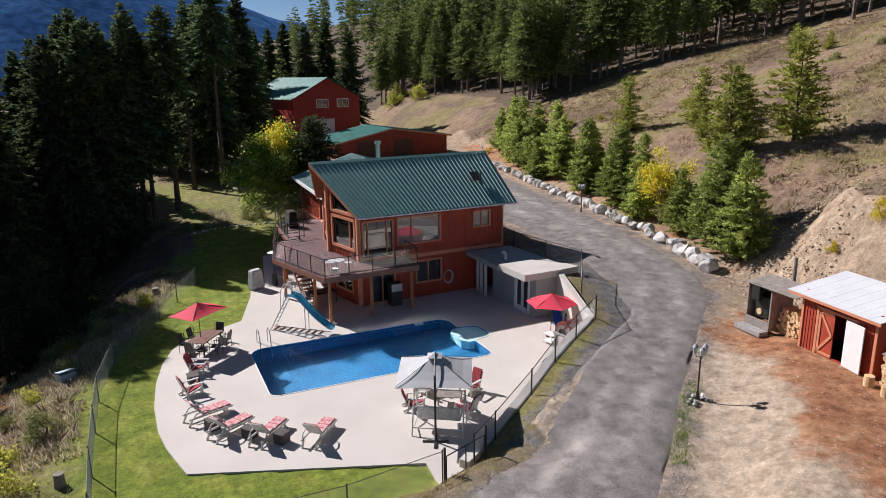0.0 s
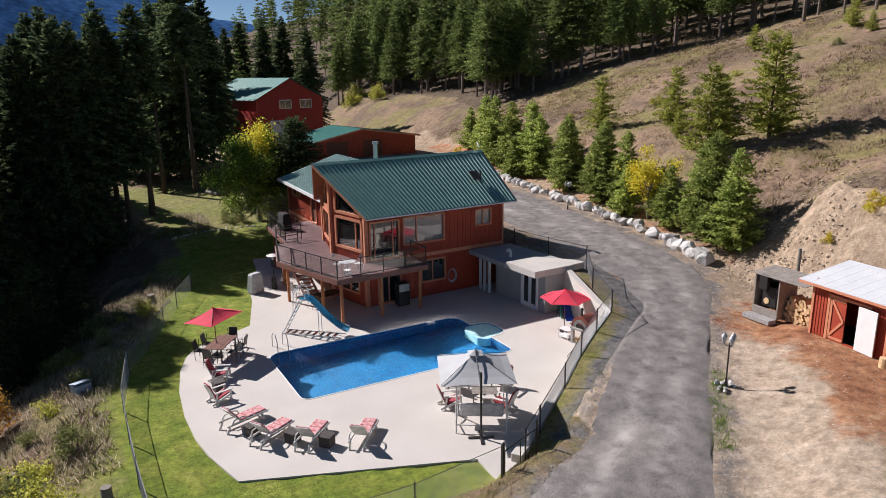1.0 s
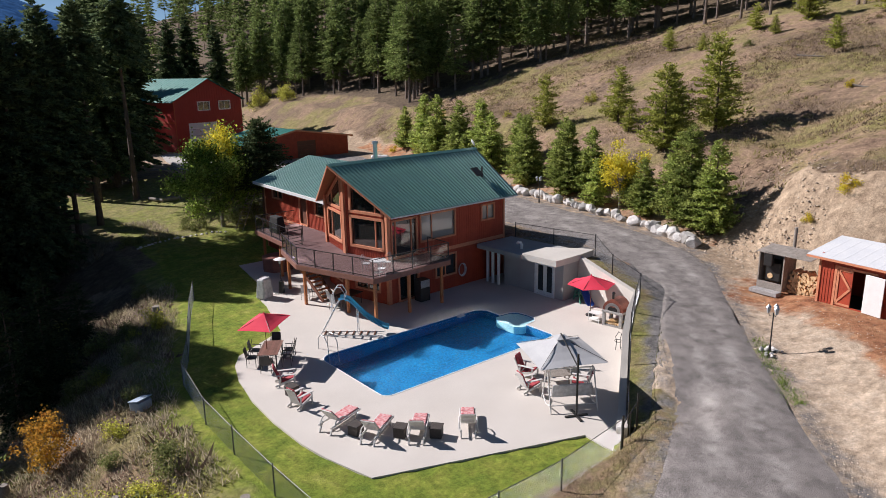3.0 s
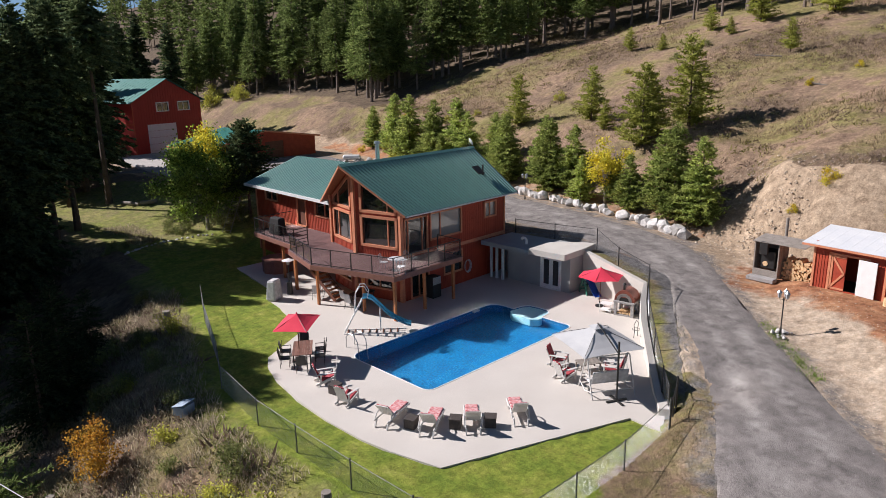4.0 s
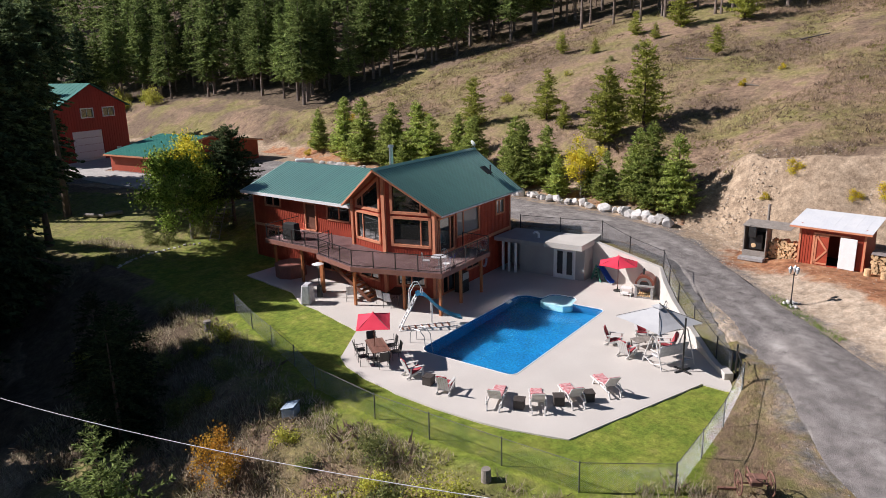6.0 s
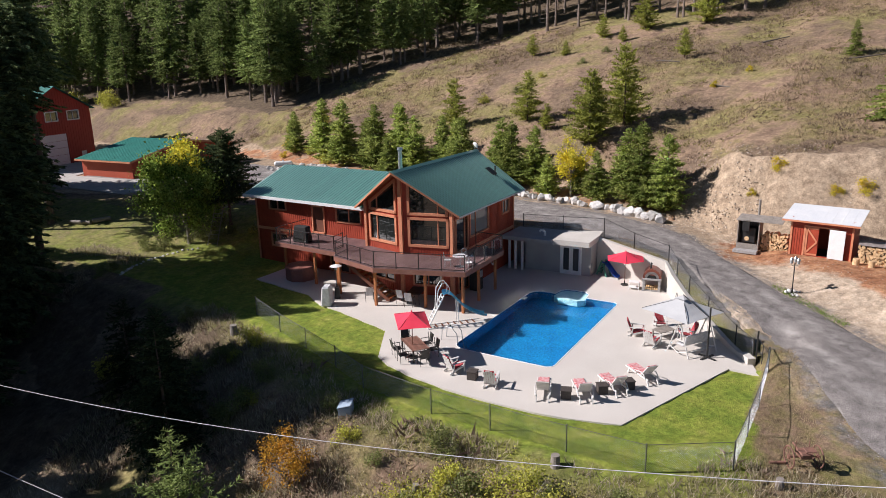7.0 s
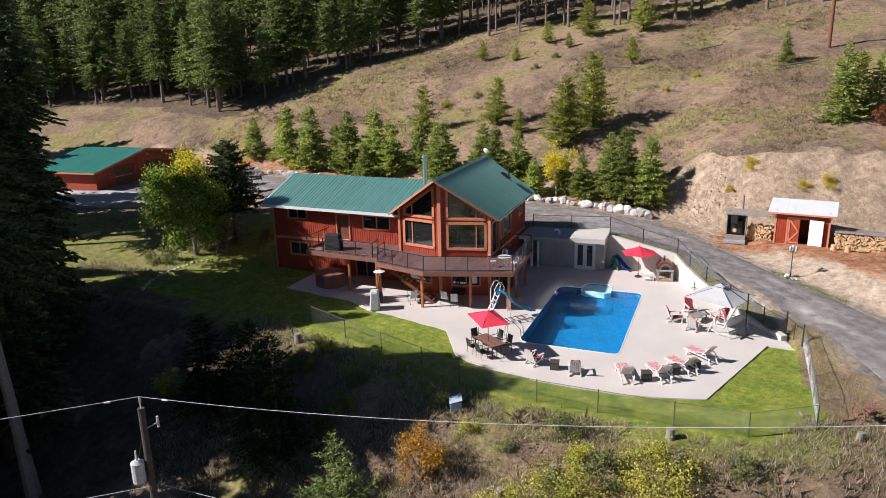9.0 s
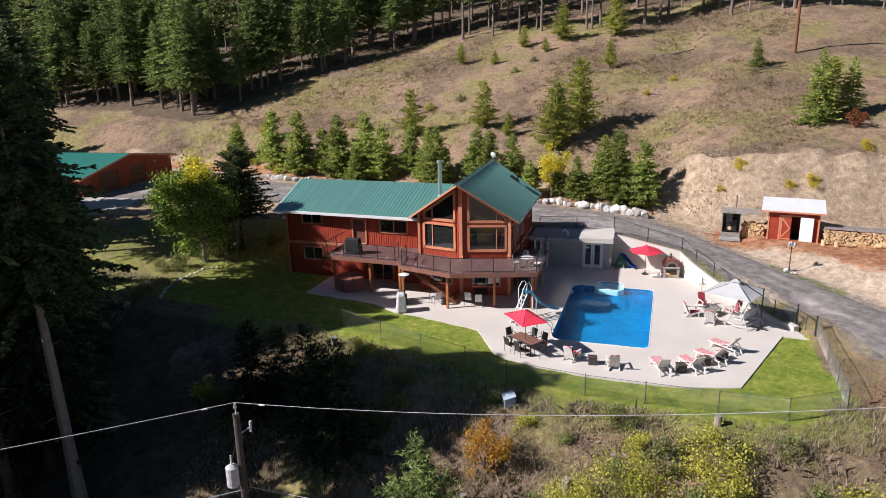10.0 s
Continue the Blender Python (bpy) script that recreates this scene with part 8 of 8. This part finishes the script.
roof_sheets(shed, (-0.55, -0.4, 2.52), (4.2, -0.4, 2.52), (-0.55, 2.8, 3.05), (4.2, 2.8, 3.05), 0.6, WHITE_METAL, rib=0.008)
bm = bmesh.new()
beam(bm, (-0.55, -0.38, 2.46), (4.2, -0.38, 2.46), 0.04, 0.12)
part("barge_board", bm, RED_TRIM, shed)

# ---- outdoor furnace in its lean-to ----
fu = thing("outdoor_furnace", pose(25.9, 24.4, 1.55, 0, 0, -94), "black wood furnace in an open weathered plank lean-to", "furnace")
for x0, x1, y0, y1 in ((-0.75, -0.68, 0, 1.3), (0.68, 0.75, 0, 1.3), (-0.68, 0.68, 1.23, 1.3)):
    if x1 - x0 < 0.1:
        for k in range(6):
            bm = bmesh.new()
            box(bm, x0, x1, k * 0.217, k * 0.217 + 0.205, 0.0, 2.05 + 0.03 * k)
            part("side_plank", bm, GREYBARK, fu)
    else:
        bm = bmesh.new()
        box(bm, x0, x1, y0, y1, 0.0, 2.2)
        part("back_panel", bm, GREYBARK, fu)
bm = bmesh.new()
box(bm, -0.75, 0.75, -0.02, 0.05, 0, 0.42)
part("front_panel", bm, GREYBARK, fu)
bm = bmesh.new()
box(bm, -0.45, 0.45, 0.2, 1.1, 0.45, 1.55, 0.04)
part("firebox", bm, BLACK, fu)
bm = bmesh.new()
box(bm, -0.4, 0.1, -0.12, 0.1, 1.35, 2.15, 0.03)
part("hood", bm, BLACK, fu)
bm = bmesh.new()
bar(bm, (-0.1, 0.16, 0.75), (-0.1, 0.24, 0.75), 0.16, 14)
part("fire_door", bm, LOGEND, fu)
for k in range(11):
    bm = bmesh.new()
    box(bm, -0.85 + 0.283 * k, -0.85 + 0.283 * k + 0.27, -0.15, 1.5, 0, 0.03, 0, pose(0, 0, 2.12, 6, 0, 0))
    part("roof_sheet", bm, GREYBARK, fu)
bm = bmesh.new()
bar(bm, (0.3, 1.75, 0), (0.3, 1.75, 3.4), 0.09, 10)
part("flue", bm, GREYBARK, fu)
bm = bmesh.new()
box(bm, -0.85, 0.8, -0.6, -0.05, -0.2, 0.03, 0.02)
part("step", bm, STONEGREY, fu)


# ---- firewood ----
def woodpile(m, length, height, depth, label, seed):
    r = random.Random(seed)
    w = thing("firewood_stack", m, label, "firewood")
    z = 0.0
    meshes = []
    for k in range(4):
        bm = bmesh.new()
        rad = 0.085 + 0.02 * k
        bar(bm, (0, 0, 0), (0, depth, 0), rad, 7, rad * 0.95)
        if k % 2:
            bmesh.ops.bisect_plane(bm, geom=bm.verts[:] + bm.edges[:] + bm.faces[:], plane_co=(0, 0, -0.02), plane_no=(0.3, 0, -1), clear_outer=True)
            bmesh.ops.holes_fill(bm, edges=bm.edges[:], sides=0)
        me = bpy.data.meshes.new("log")
        bmesh.ops.recalc_face_normals(bm, faces=bm.faces)
        bm.to_mesh(me)
        bm.free()
        me.materials.append(LOGEND)
        meshes.append(me)
    row_ = 0
    while z < height:
        x = 0.1 + 0.09 * (row_ % 2)
        while x < length:
            ob = part("log", r.choice(meshes), LOGEND, w)
            ob.matrix_local = pose(x + r.uniform(-0.02, 0.02), r.uniform(-0.06, 0.06), z + 0.1 + r.uniform(-0.015, 0.015), 0, r.uniform(0, 360), r.uniform(-4, 4))
            x += 0.19
        z += 0.165
        row_ += 1
    return w


woodpile(pose(26.3, 23.55, gz(25.95, 23.0) - 0.03, 0, 0, -97), 1.75, 1.2, 0.8, "stack of split firewood between furnace and shed", 1)
woodpile(pose(24.75, 17.45, gz(24.75, 15.2) - 0.03, 0, 0, -97), 4.6, 1.15, 0.9, "long stack of split firewood beside the shed", 2)
bm = bmesh.new()
bmesh.ops.create_grid(bm, x_segments=28, y_segments=10, size=0.5)
for v in bm.verts:
    x, y = v.co.x * 4.6, v.co.y * 1.5
    v.co = Vector((x, y, 0.03 * noise.noise(Vector((x * 2, y * 3, 0))) - 0.35 * max(0, abs(y) - 0.5)))
bmesh.ops.solidify(bm, geom=bm.faces[:], thickness=0.015)
one("tarpaulin", bm, TARP, pose(25.15, 15.1, gz(24.75, 15.2) + 1.32, 0, 0, -97), "grey-brown tarpaulin draped over the firewood", "tarpaulin")
bm = bmesh.new()
bar(bm, (0, 0, 0), (0, 0, 0.42), 0.2, 12, 0.19)
lg = one("chopping_block", bm, LOGEND, pose(24.2, 17.5, gz(24.2, 17.5)), "sawn log round standing beside the shed", "log", "sawn logs")
for x, y, a in ((23.9, 16.6, 0), (23.95, 15.9, 1), (24.0, 13.9, 1), (24.0, 13.4, 1), (24.1, 12.9, 1)):
    copy_thing(lg, pose(x, y, gz(x, y) + (0.19 if a else 0), 90 * a, 0, -97 + 90 * a))

# ---- yard lamps ----
def yard_lamp(m, label):
    t = thing("yard_lamp", m, label, "lamp post", "yard lamps")
    bm = bmesh.new()
    bar(bm, (0, 0, 0), (0, 0, 0.35), 0.075, 10, 0.05)
    bar(bm, (0, 0, 0.35), (0, 0, 1.95), 0.032, 8)
    part("post", bm, BLACK, t)
    for k in range(3):
        a = radians(120 * k)
        c = Vector((0.22 * math.cos(a), 0.22 * math.sin(a), 0))
        bm = bmesh.new()
        tube(bm, [(0, 0, 1.85), (c.x * 0.7, c.y * 0.7, 1.8), (c.x, c.y, 1.95)], 0.014, 5)
        part("arm", bm, BLACK, t)
        bm = bmesh.new()
        bar(bm, c + Vector((0, 0, 1.95)), c + Vector((0, 0, 2.2)), 0.075, 8, 0.11)
        lan = part("lantern", bm, LAMPGLASS, t)
        bm = bmesh.new()
        bar(bm, c + Vector((0, 0, 2.2)), c + Vector((0, 0, 2.34)), 0.13, 8, 0.02)
        part("lantern_cap", bm, GALV, lan)
    return t


yl = yard_lamp(pose(18.62, 20.7, gz(18.62, 20.7)), "black three-lantern yard lamp by the gravel drive")
m2 = pose(32.4, 48.2, gz(32.4, 48.2))
copy_thing(yl, m2)
small = boulder("stone", 200, 1, "small grey stone round the lamp base")
small["group"] = "stones round the lamp"
r5 = random.Random(9)
for i in range(13):
    a = r5.uniform(0, 6.28)
    d = r5.uniform(0.18, 0.55)
    x, y = 18.55 + d * math.cos(a), 20.6 + d * math.sin(a)
    s = r5.uniform(0.16, 0.32)
    m = pose(x, y, gz(x, y) + 0.08, r5.uniform(0, 360), 0, r5.uniform(0, 360))
    ob = small if i == 0 else copy_thing(small, m)
    ob.matrix_world = m
    ob.scale = (s, s, s)

# ---- utility pole and wires ----
DARKPOLE = mat("dark_creosoted_pole", (0.060, 0.048, 0.042), (0.10, 0.082, 0.072), 3, 0.85, 0.4, 18)
up_ = thing("utility_pole", pose(-16.45, 45.05, 0), "weathered wooden utility pole with a grey transformer", "utility pole")
g0 = gz(-16.45, 45.05)
bm = bmesh.new()
bar(bm, (0, 0, g0 - 0.5), (0, 0, 4.05), 0.17, 12, 0.13)
part("pole", bm, DARKPOLE, up_)
bm = bmesh.new()
bar(bm, (0, 0.1, 2.9), (-1.5, 2.6, g0 - 0.8), 0.018, 5)
part("guy_wire", bm, BLACK, up_)
bm = bmesh.new()
bar(bm, (0, 0, 4.05), (0, 0, 4.3), 0.02, 6)
bar(bm, (0, 0, 4.3), (0, 0, 4.5), 0.06, 10, 0.04)
part("insulator", bm, WHITE, up_)
for dx, dy, dz in ((0.139, -0.99, -0.01), (-0.62, 0.78, -0.03)):
    bm = bmesh.new()
    bar(bm, (dx, dy, 4.5 + dz), (dx * 1.22, dy * 1.22, 4.5 + dz), 0.05, 8, 0.03)
    part("insulator", bm, WHITE, up_)
bm = bmesh.new()
bar(bm, (-0.42, 0.15, 1.15), (-0.42, 0.15, 1.95), 0.24, 16)
bar(bm, (-0.42, 0.15, 1.95), (-0.42, 0.15, 2.05), 0.25, 16, 0.12)
trf = part("transformer", bm, COVER, up_, "pale grey drum transformer")
bm = bmesh.new()
bar(bm, (-0.42, 0.15, 2.05), (-0.42, 0.15, 2.45), 0.045, 8, 0.03)
part("bushing", bm, WHITE, trf)
bm = bmesh.new()
bar(bm, (0.05, -0.1, 3.2), (0.42, -0.3, 3.3), 0.025, 6)
bar(bm, (0.42, -0.3, 3.1), (0.42, -0.3, 3.55), 0.05, 8)
part("cutout_fuse", bm, COVER, up_)


def wire(pts, r, label):
    bm = bmesh.new()
    tube(bm, pts, r, 5)
    one("power_line", bm, COVER, pose(0, 0, 0), label, "cable", "power lines")


wd = Vector((math.cos(radians(-82)), math.sin(radians(-82)), 0))
wire([Vector((-16.45, 45.05, 4.52)) + wd * L_ + Vector((0, 0, -0.010 * L_ + 0.0032 * L_ * L_)) for L_ in np.linspace(0, 60, 40)], 0.011, "thin pale overhead power line")
wire([Vector((-16.45, 45.05, 4.52)) + Vector((-0.62, 0.78, 0)) * L_ + Vector((0, 0, -0.03 * L_ + 0.001 * L_ * L_)) for L_ in np.linspace(0, 40, 20)], 0.014, "thin pale overhead power line")
wire([Vector((-16.3, 45.0, 0.75)) + wd * L_ + Vector((0, 0, -0.12 * L_ + 0.0016 * L_ * L_)) for L_ in np.linspace(0, 40, 30)], 0.014, "thin lower overhead cable")
wire([Vector((-16.6, 45.1, 0.75)) + Vector((-0.62, 0.78, 0)) * L_ + Vector((0, 0, -0.02 * L_ + 0.001 * L_ * L_)) for L_ in np.linspace(0, 40, 20)], 0.014, "thin lower overhead cable")

# red-brown pole on the far slope
bm = bmesh.new()
bar(bm, (0, 0, -0.5), (0, 0, 10.5), 0.24, 10, 0.19)
one("wooden_pole", bm, RUSTY, pose(67.6, 15.0, gz(67.6, 15.0)), "bare red-brown wooden pole on the slope", "pole")

# ---- stumps, box and machine on the bank ----
bm = bmesh.new()
bar(bm, (0, 0, -0.3), (0, 0, 0.5), 0.22, 12, 0.17)
sp = one("tree_stump", bm, GREYBARK, pose(-4.6, 26.8, gz(-4.6, 26.8)), "weathered grey cut tree stump on the bank", "stump", "stumps on the bank")
for x, y, s in ((-2.1, 19.1, 0.8), (-9.2, 33.3, 1.1), (-0.5, 49.1, 1.25), (-7.6, 31.4, 0.8), (-10.4, 37.8, 1.0), (-12.2, 30.0, 1.2)):
    o = copy_thing(sp, pose(x, y, gz(x, y)))
    o.scale = (s, s, s)
ub = thing("utility_box", pose(-5.0, 36.9, gz(-5.0, 36.9) - 0.05, 0, 0, 25) @ Matrix.Diagonal((0.72, 0.72, 0.72, 1)), "pale blue-grey metal cabinet with a sloped lid on the bank", "utility box")
bm = bmesh.new()
box(bm, -0.5, 0.5, -0.4, 0.4, 0, 0.72, 0.015)
part("body", bm, BLUEGREY, ub)
bm = bmesh.new()
box(bm, -0.55, 0.55, -0.46, 0.46, 0, 0.05, 0.012, pose(0, 0, 0.78, -14, 0, 0))
part("lid", bm, BLUEGREY, ub)
OLD_IRON = mat("old_rusty_iron", (0.15, 0.075, 0.055), (0.26, 0.125, 0.085), 4, 0.8, 0.2, 30)
fm = thing("farm_machine", pose(-0.1, 18.5, gz(-0.1, 18.5), 0, 0, 30), "old rusty horse-drawn mower with iron wheels", "machine")
for y in (-0.55, 0.55):
    bm = bmesh.new()
    tube(bm, [(0.42 * math.cos(a), y, 0.42 + 0.42 * math.sin(a)) for a in np.linspace(0, 6.28, 21)], 0.028, 6)
    for k in range(8):
        a = 6.28 * k / 8
        bar(bm, (0, y, 0.42), (0.42 * math.cos(a), y, 0.42 + 0.42 * math.sin(a)), 0.014, 5)
    bar(bm, (0, y - 0.06, 0.42), (0, y + 0.06, 0.42), 0.07, 8)
    part("wheel", bm, OLD_IRON, fm)
bm = bmesh.new()
bar(bm, (0, -0.55, 0.42), (0, 0.55, 0.42), 0.035, 6)
bar(bm, (0, 0, 0.45), (0.9, 0, 0.5), 0.04, 6)
box(bm, -0.25, 0.3, -0.22, 0.22, 0.42, 0.65, 0.04)
part("frame", bm, OLD_IRON, fm)
bm = bmesh.new()
box(bm, -0.55, -0.2, -0.2, 0.2, 0.9, 0.95, 0.02)
bar(bm, (-0.1, 0, 0.6), (-0.4, 0, 0.9), 0.025, 6)
part("seat", bm, OLD_IRON, fm)
bm = bmesh.new()
tube(bm, [(0.1, 0.3, 0.6), (0.0, 0.35, 1.1)], 0.018, 5)
part("lever", bm, OLD_IRON, fm)
bm = bmesh.new()
tube(bm, [(0.25, -0.3, 0.6), (0.35, -0.35, 1.0)], 0.018, 5)
part("lever", bm, OLD_IRON, fm)
bm = bmesh.new()
box(bm, 0.1, 0.2, 0.6, 1.2, 0.05, 0.12)
for k in range(6):
    bar(bm, (0.15, 0.65 + 0.1 * k, 0.08), (0.36, 0.65 + 0.1 * k, 0.06), 0.02, 4, 0.004)
part("cutter_bar", bm, OLD_IRON, fm)


# ---- propane tank behind the house and logs lying on the slope ----
pt_ = thing("propane_tank", pose(38.6, 82.0, gz(38.6, 82.0), 0, 0, -46) @ Matrix.Diagonal((0.8, 0.8, 0.7, 1)), "white horizontal propane tank on low supports", "tank")
bm = bmesh.new()
bar(bm, (-1.2, 0, 0.85), (1.2, 0, 0.85), 0.48, 18)
for sx in (-1, 1):
    bar(bm, (sx * 1.2, 0, 0.85), (sx * 1.38, 0, 0.85), 0.48, 18, 0.36)
    bar(bm, (sx * 1.38, 0, 0.85), (sx * 1.47, 0, 0.85), 0.36, 18, 0.12)
part("vessel", bm, WHITE, pt_)
for x in (-0.8, 0.8):
    bm = bmesh.new()
    box(bm, x - 0.1, x + 0.1, -0.4, 0.4, 0, 0.5, 0.02)
    part("support", bm, GREYBARK, pt_)
bm = bmesh.new()
bar(bm, (0, 0, 1.3), (0, 0, 1.48), 0.14, 12)
part("valve_cover", bm, WHITE, pt_)
for i, (x0, y0, x1, y1) in enumerate(((64.3, 41.7, 63.3, 38.5), (60.1, 20.4, 62.1, 16.4), (56.4, 33.5, 55.2, 31.2), (70.0, 30.2, 71.6, 27.4))):
    bm = bmesh.new()
    bar(bm, (0, 0, 0.14), (x1 - x0, y1 - y0, gz(x1, y1) - gz(x0, y0) + 0.14), 0.10, 8, 0.06)
    bar(bm, ((x1 - x0) * 0.6, (y1 - y0) * 0.6, (gz(x1, y1) - gz(x0, y0)) * 0.6 + 0.2), ((x1 - x0) * 0.7 + 0.3, (y1 - y0) * 0.7, (gz(x1, y1) - gz(x0, y0)) * 0.7 + 0.7), 0.04, 5, 0.015)
    one("fallen_log", bm, DEADWOOD, pose(x0, y0, gz(x0, y0)), "grey weathered log lying on the dry slope", "log", "logs on the slope")
for x0, y0, x1, y1, r in ((9.1, 81.2, 9.9, 79.2, 0.2), (10.1, 79.2, 11.3, 78.2, 0.24)):
    bm = bmesh.new()
    bar(bm, (0, 0, r * 0.9), (x1 - x0, y1 - y0, gz(x1, y1) - gz(x0, y0) + r * 0.8), r, 10, r * 0.85)
    one("cut_log", bm, GREYBARK, pose(x0, y0, gz(x0, y0)), "cut grey log lying on the grass below the firs", "log", "logs below the firs")
rt = random.Random(9)
EDGING = [(3.2, 65.3), (4.9, 66.2), (6.6, 66.7), (8.5, 66.7), (9.9, 66.4), (11.0, 65.4)]
for (x1, y1), (x2, y2) in zip(EDGING, EDGING[1:]):
    n = int(math.hypot(x2 - x1, y2 - y1) / 0.36)
    for k in range(n):
        x, y, s = x1 + (x2 - x1) * k / n + rt.uniform(-0.06, 0.06), y1 + (y2 - y1) * k / n + rt.uniform(-0.08, 0.08), rt.uniform(0.2, 0.36)
        o = copy_thing(rocks[k % 5], pose(x, y, gz(x, y) + 0.12 * s, 0, 0, rt.uniform(0, 360)))
        o.scale = (s, s, s * 0.8)
# ladder leaning into the pine beside the maple
ld = thing("ladder", pose(11.75, 64.95, gz(11.75, 64.95)), "weathered wooden ladder leaning into the pine beside the maple", "ladder")
lean, side = Vector((1.75, 0.6, 3.1)), Vector((0.15, -0.43, 0))
for sg in (-1, 1):
    bm = bmesh.new()
    bar(bm, side * sg, side * sg * 0.85 + lean, 0.035, 6)
    part("rail", bm, GREYBARK, ld)
for k in range(9):
    u = (k + 0.6) / 9.4
    bm = bmesh.new()
    bar(bm, side * (1 - 0.15 * u) + lean * u, side * (0.15 * u - 1) + lean * u, 0.022, 6)
    part("rung", bm, GREYBARK, ld)
for k in range(12):
    x, y = 37.6 + rt.uniform(-1.6, 2.8), 81.4 + rt.uniform(-1.2, 1.4)
    if math.hypot(x - 38.8, y - 82.4) < 0.9:
        continue
    s = rt.uniform(0.5, 0.9)
    o = copy_thing(rocks[k % 5], pose(x, y, gz(x, y) + 0.2 * s, rt.uniform(-20, 20), rt.uniform(-20, 20), rt.uniform(0, 360)))
    o.scale = (s, s, s)
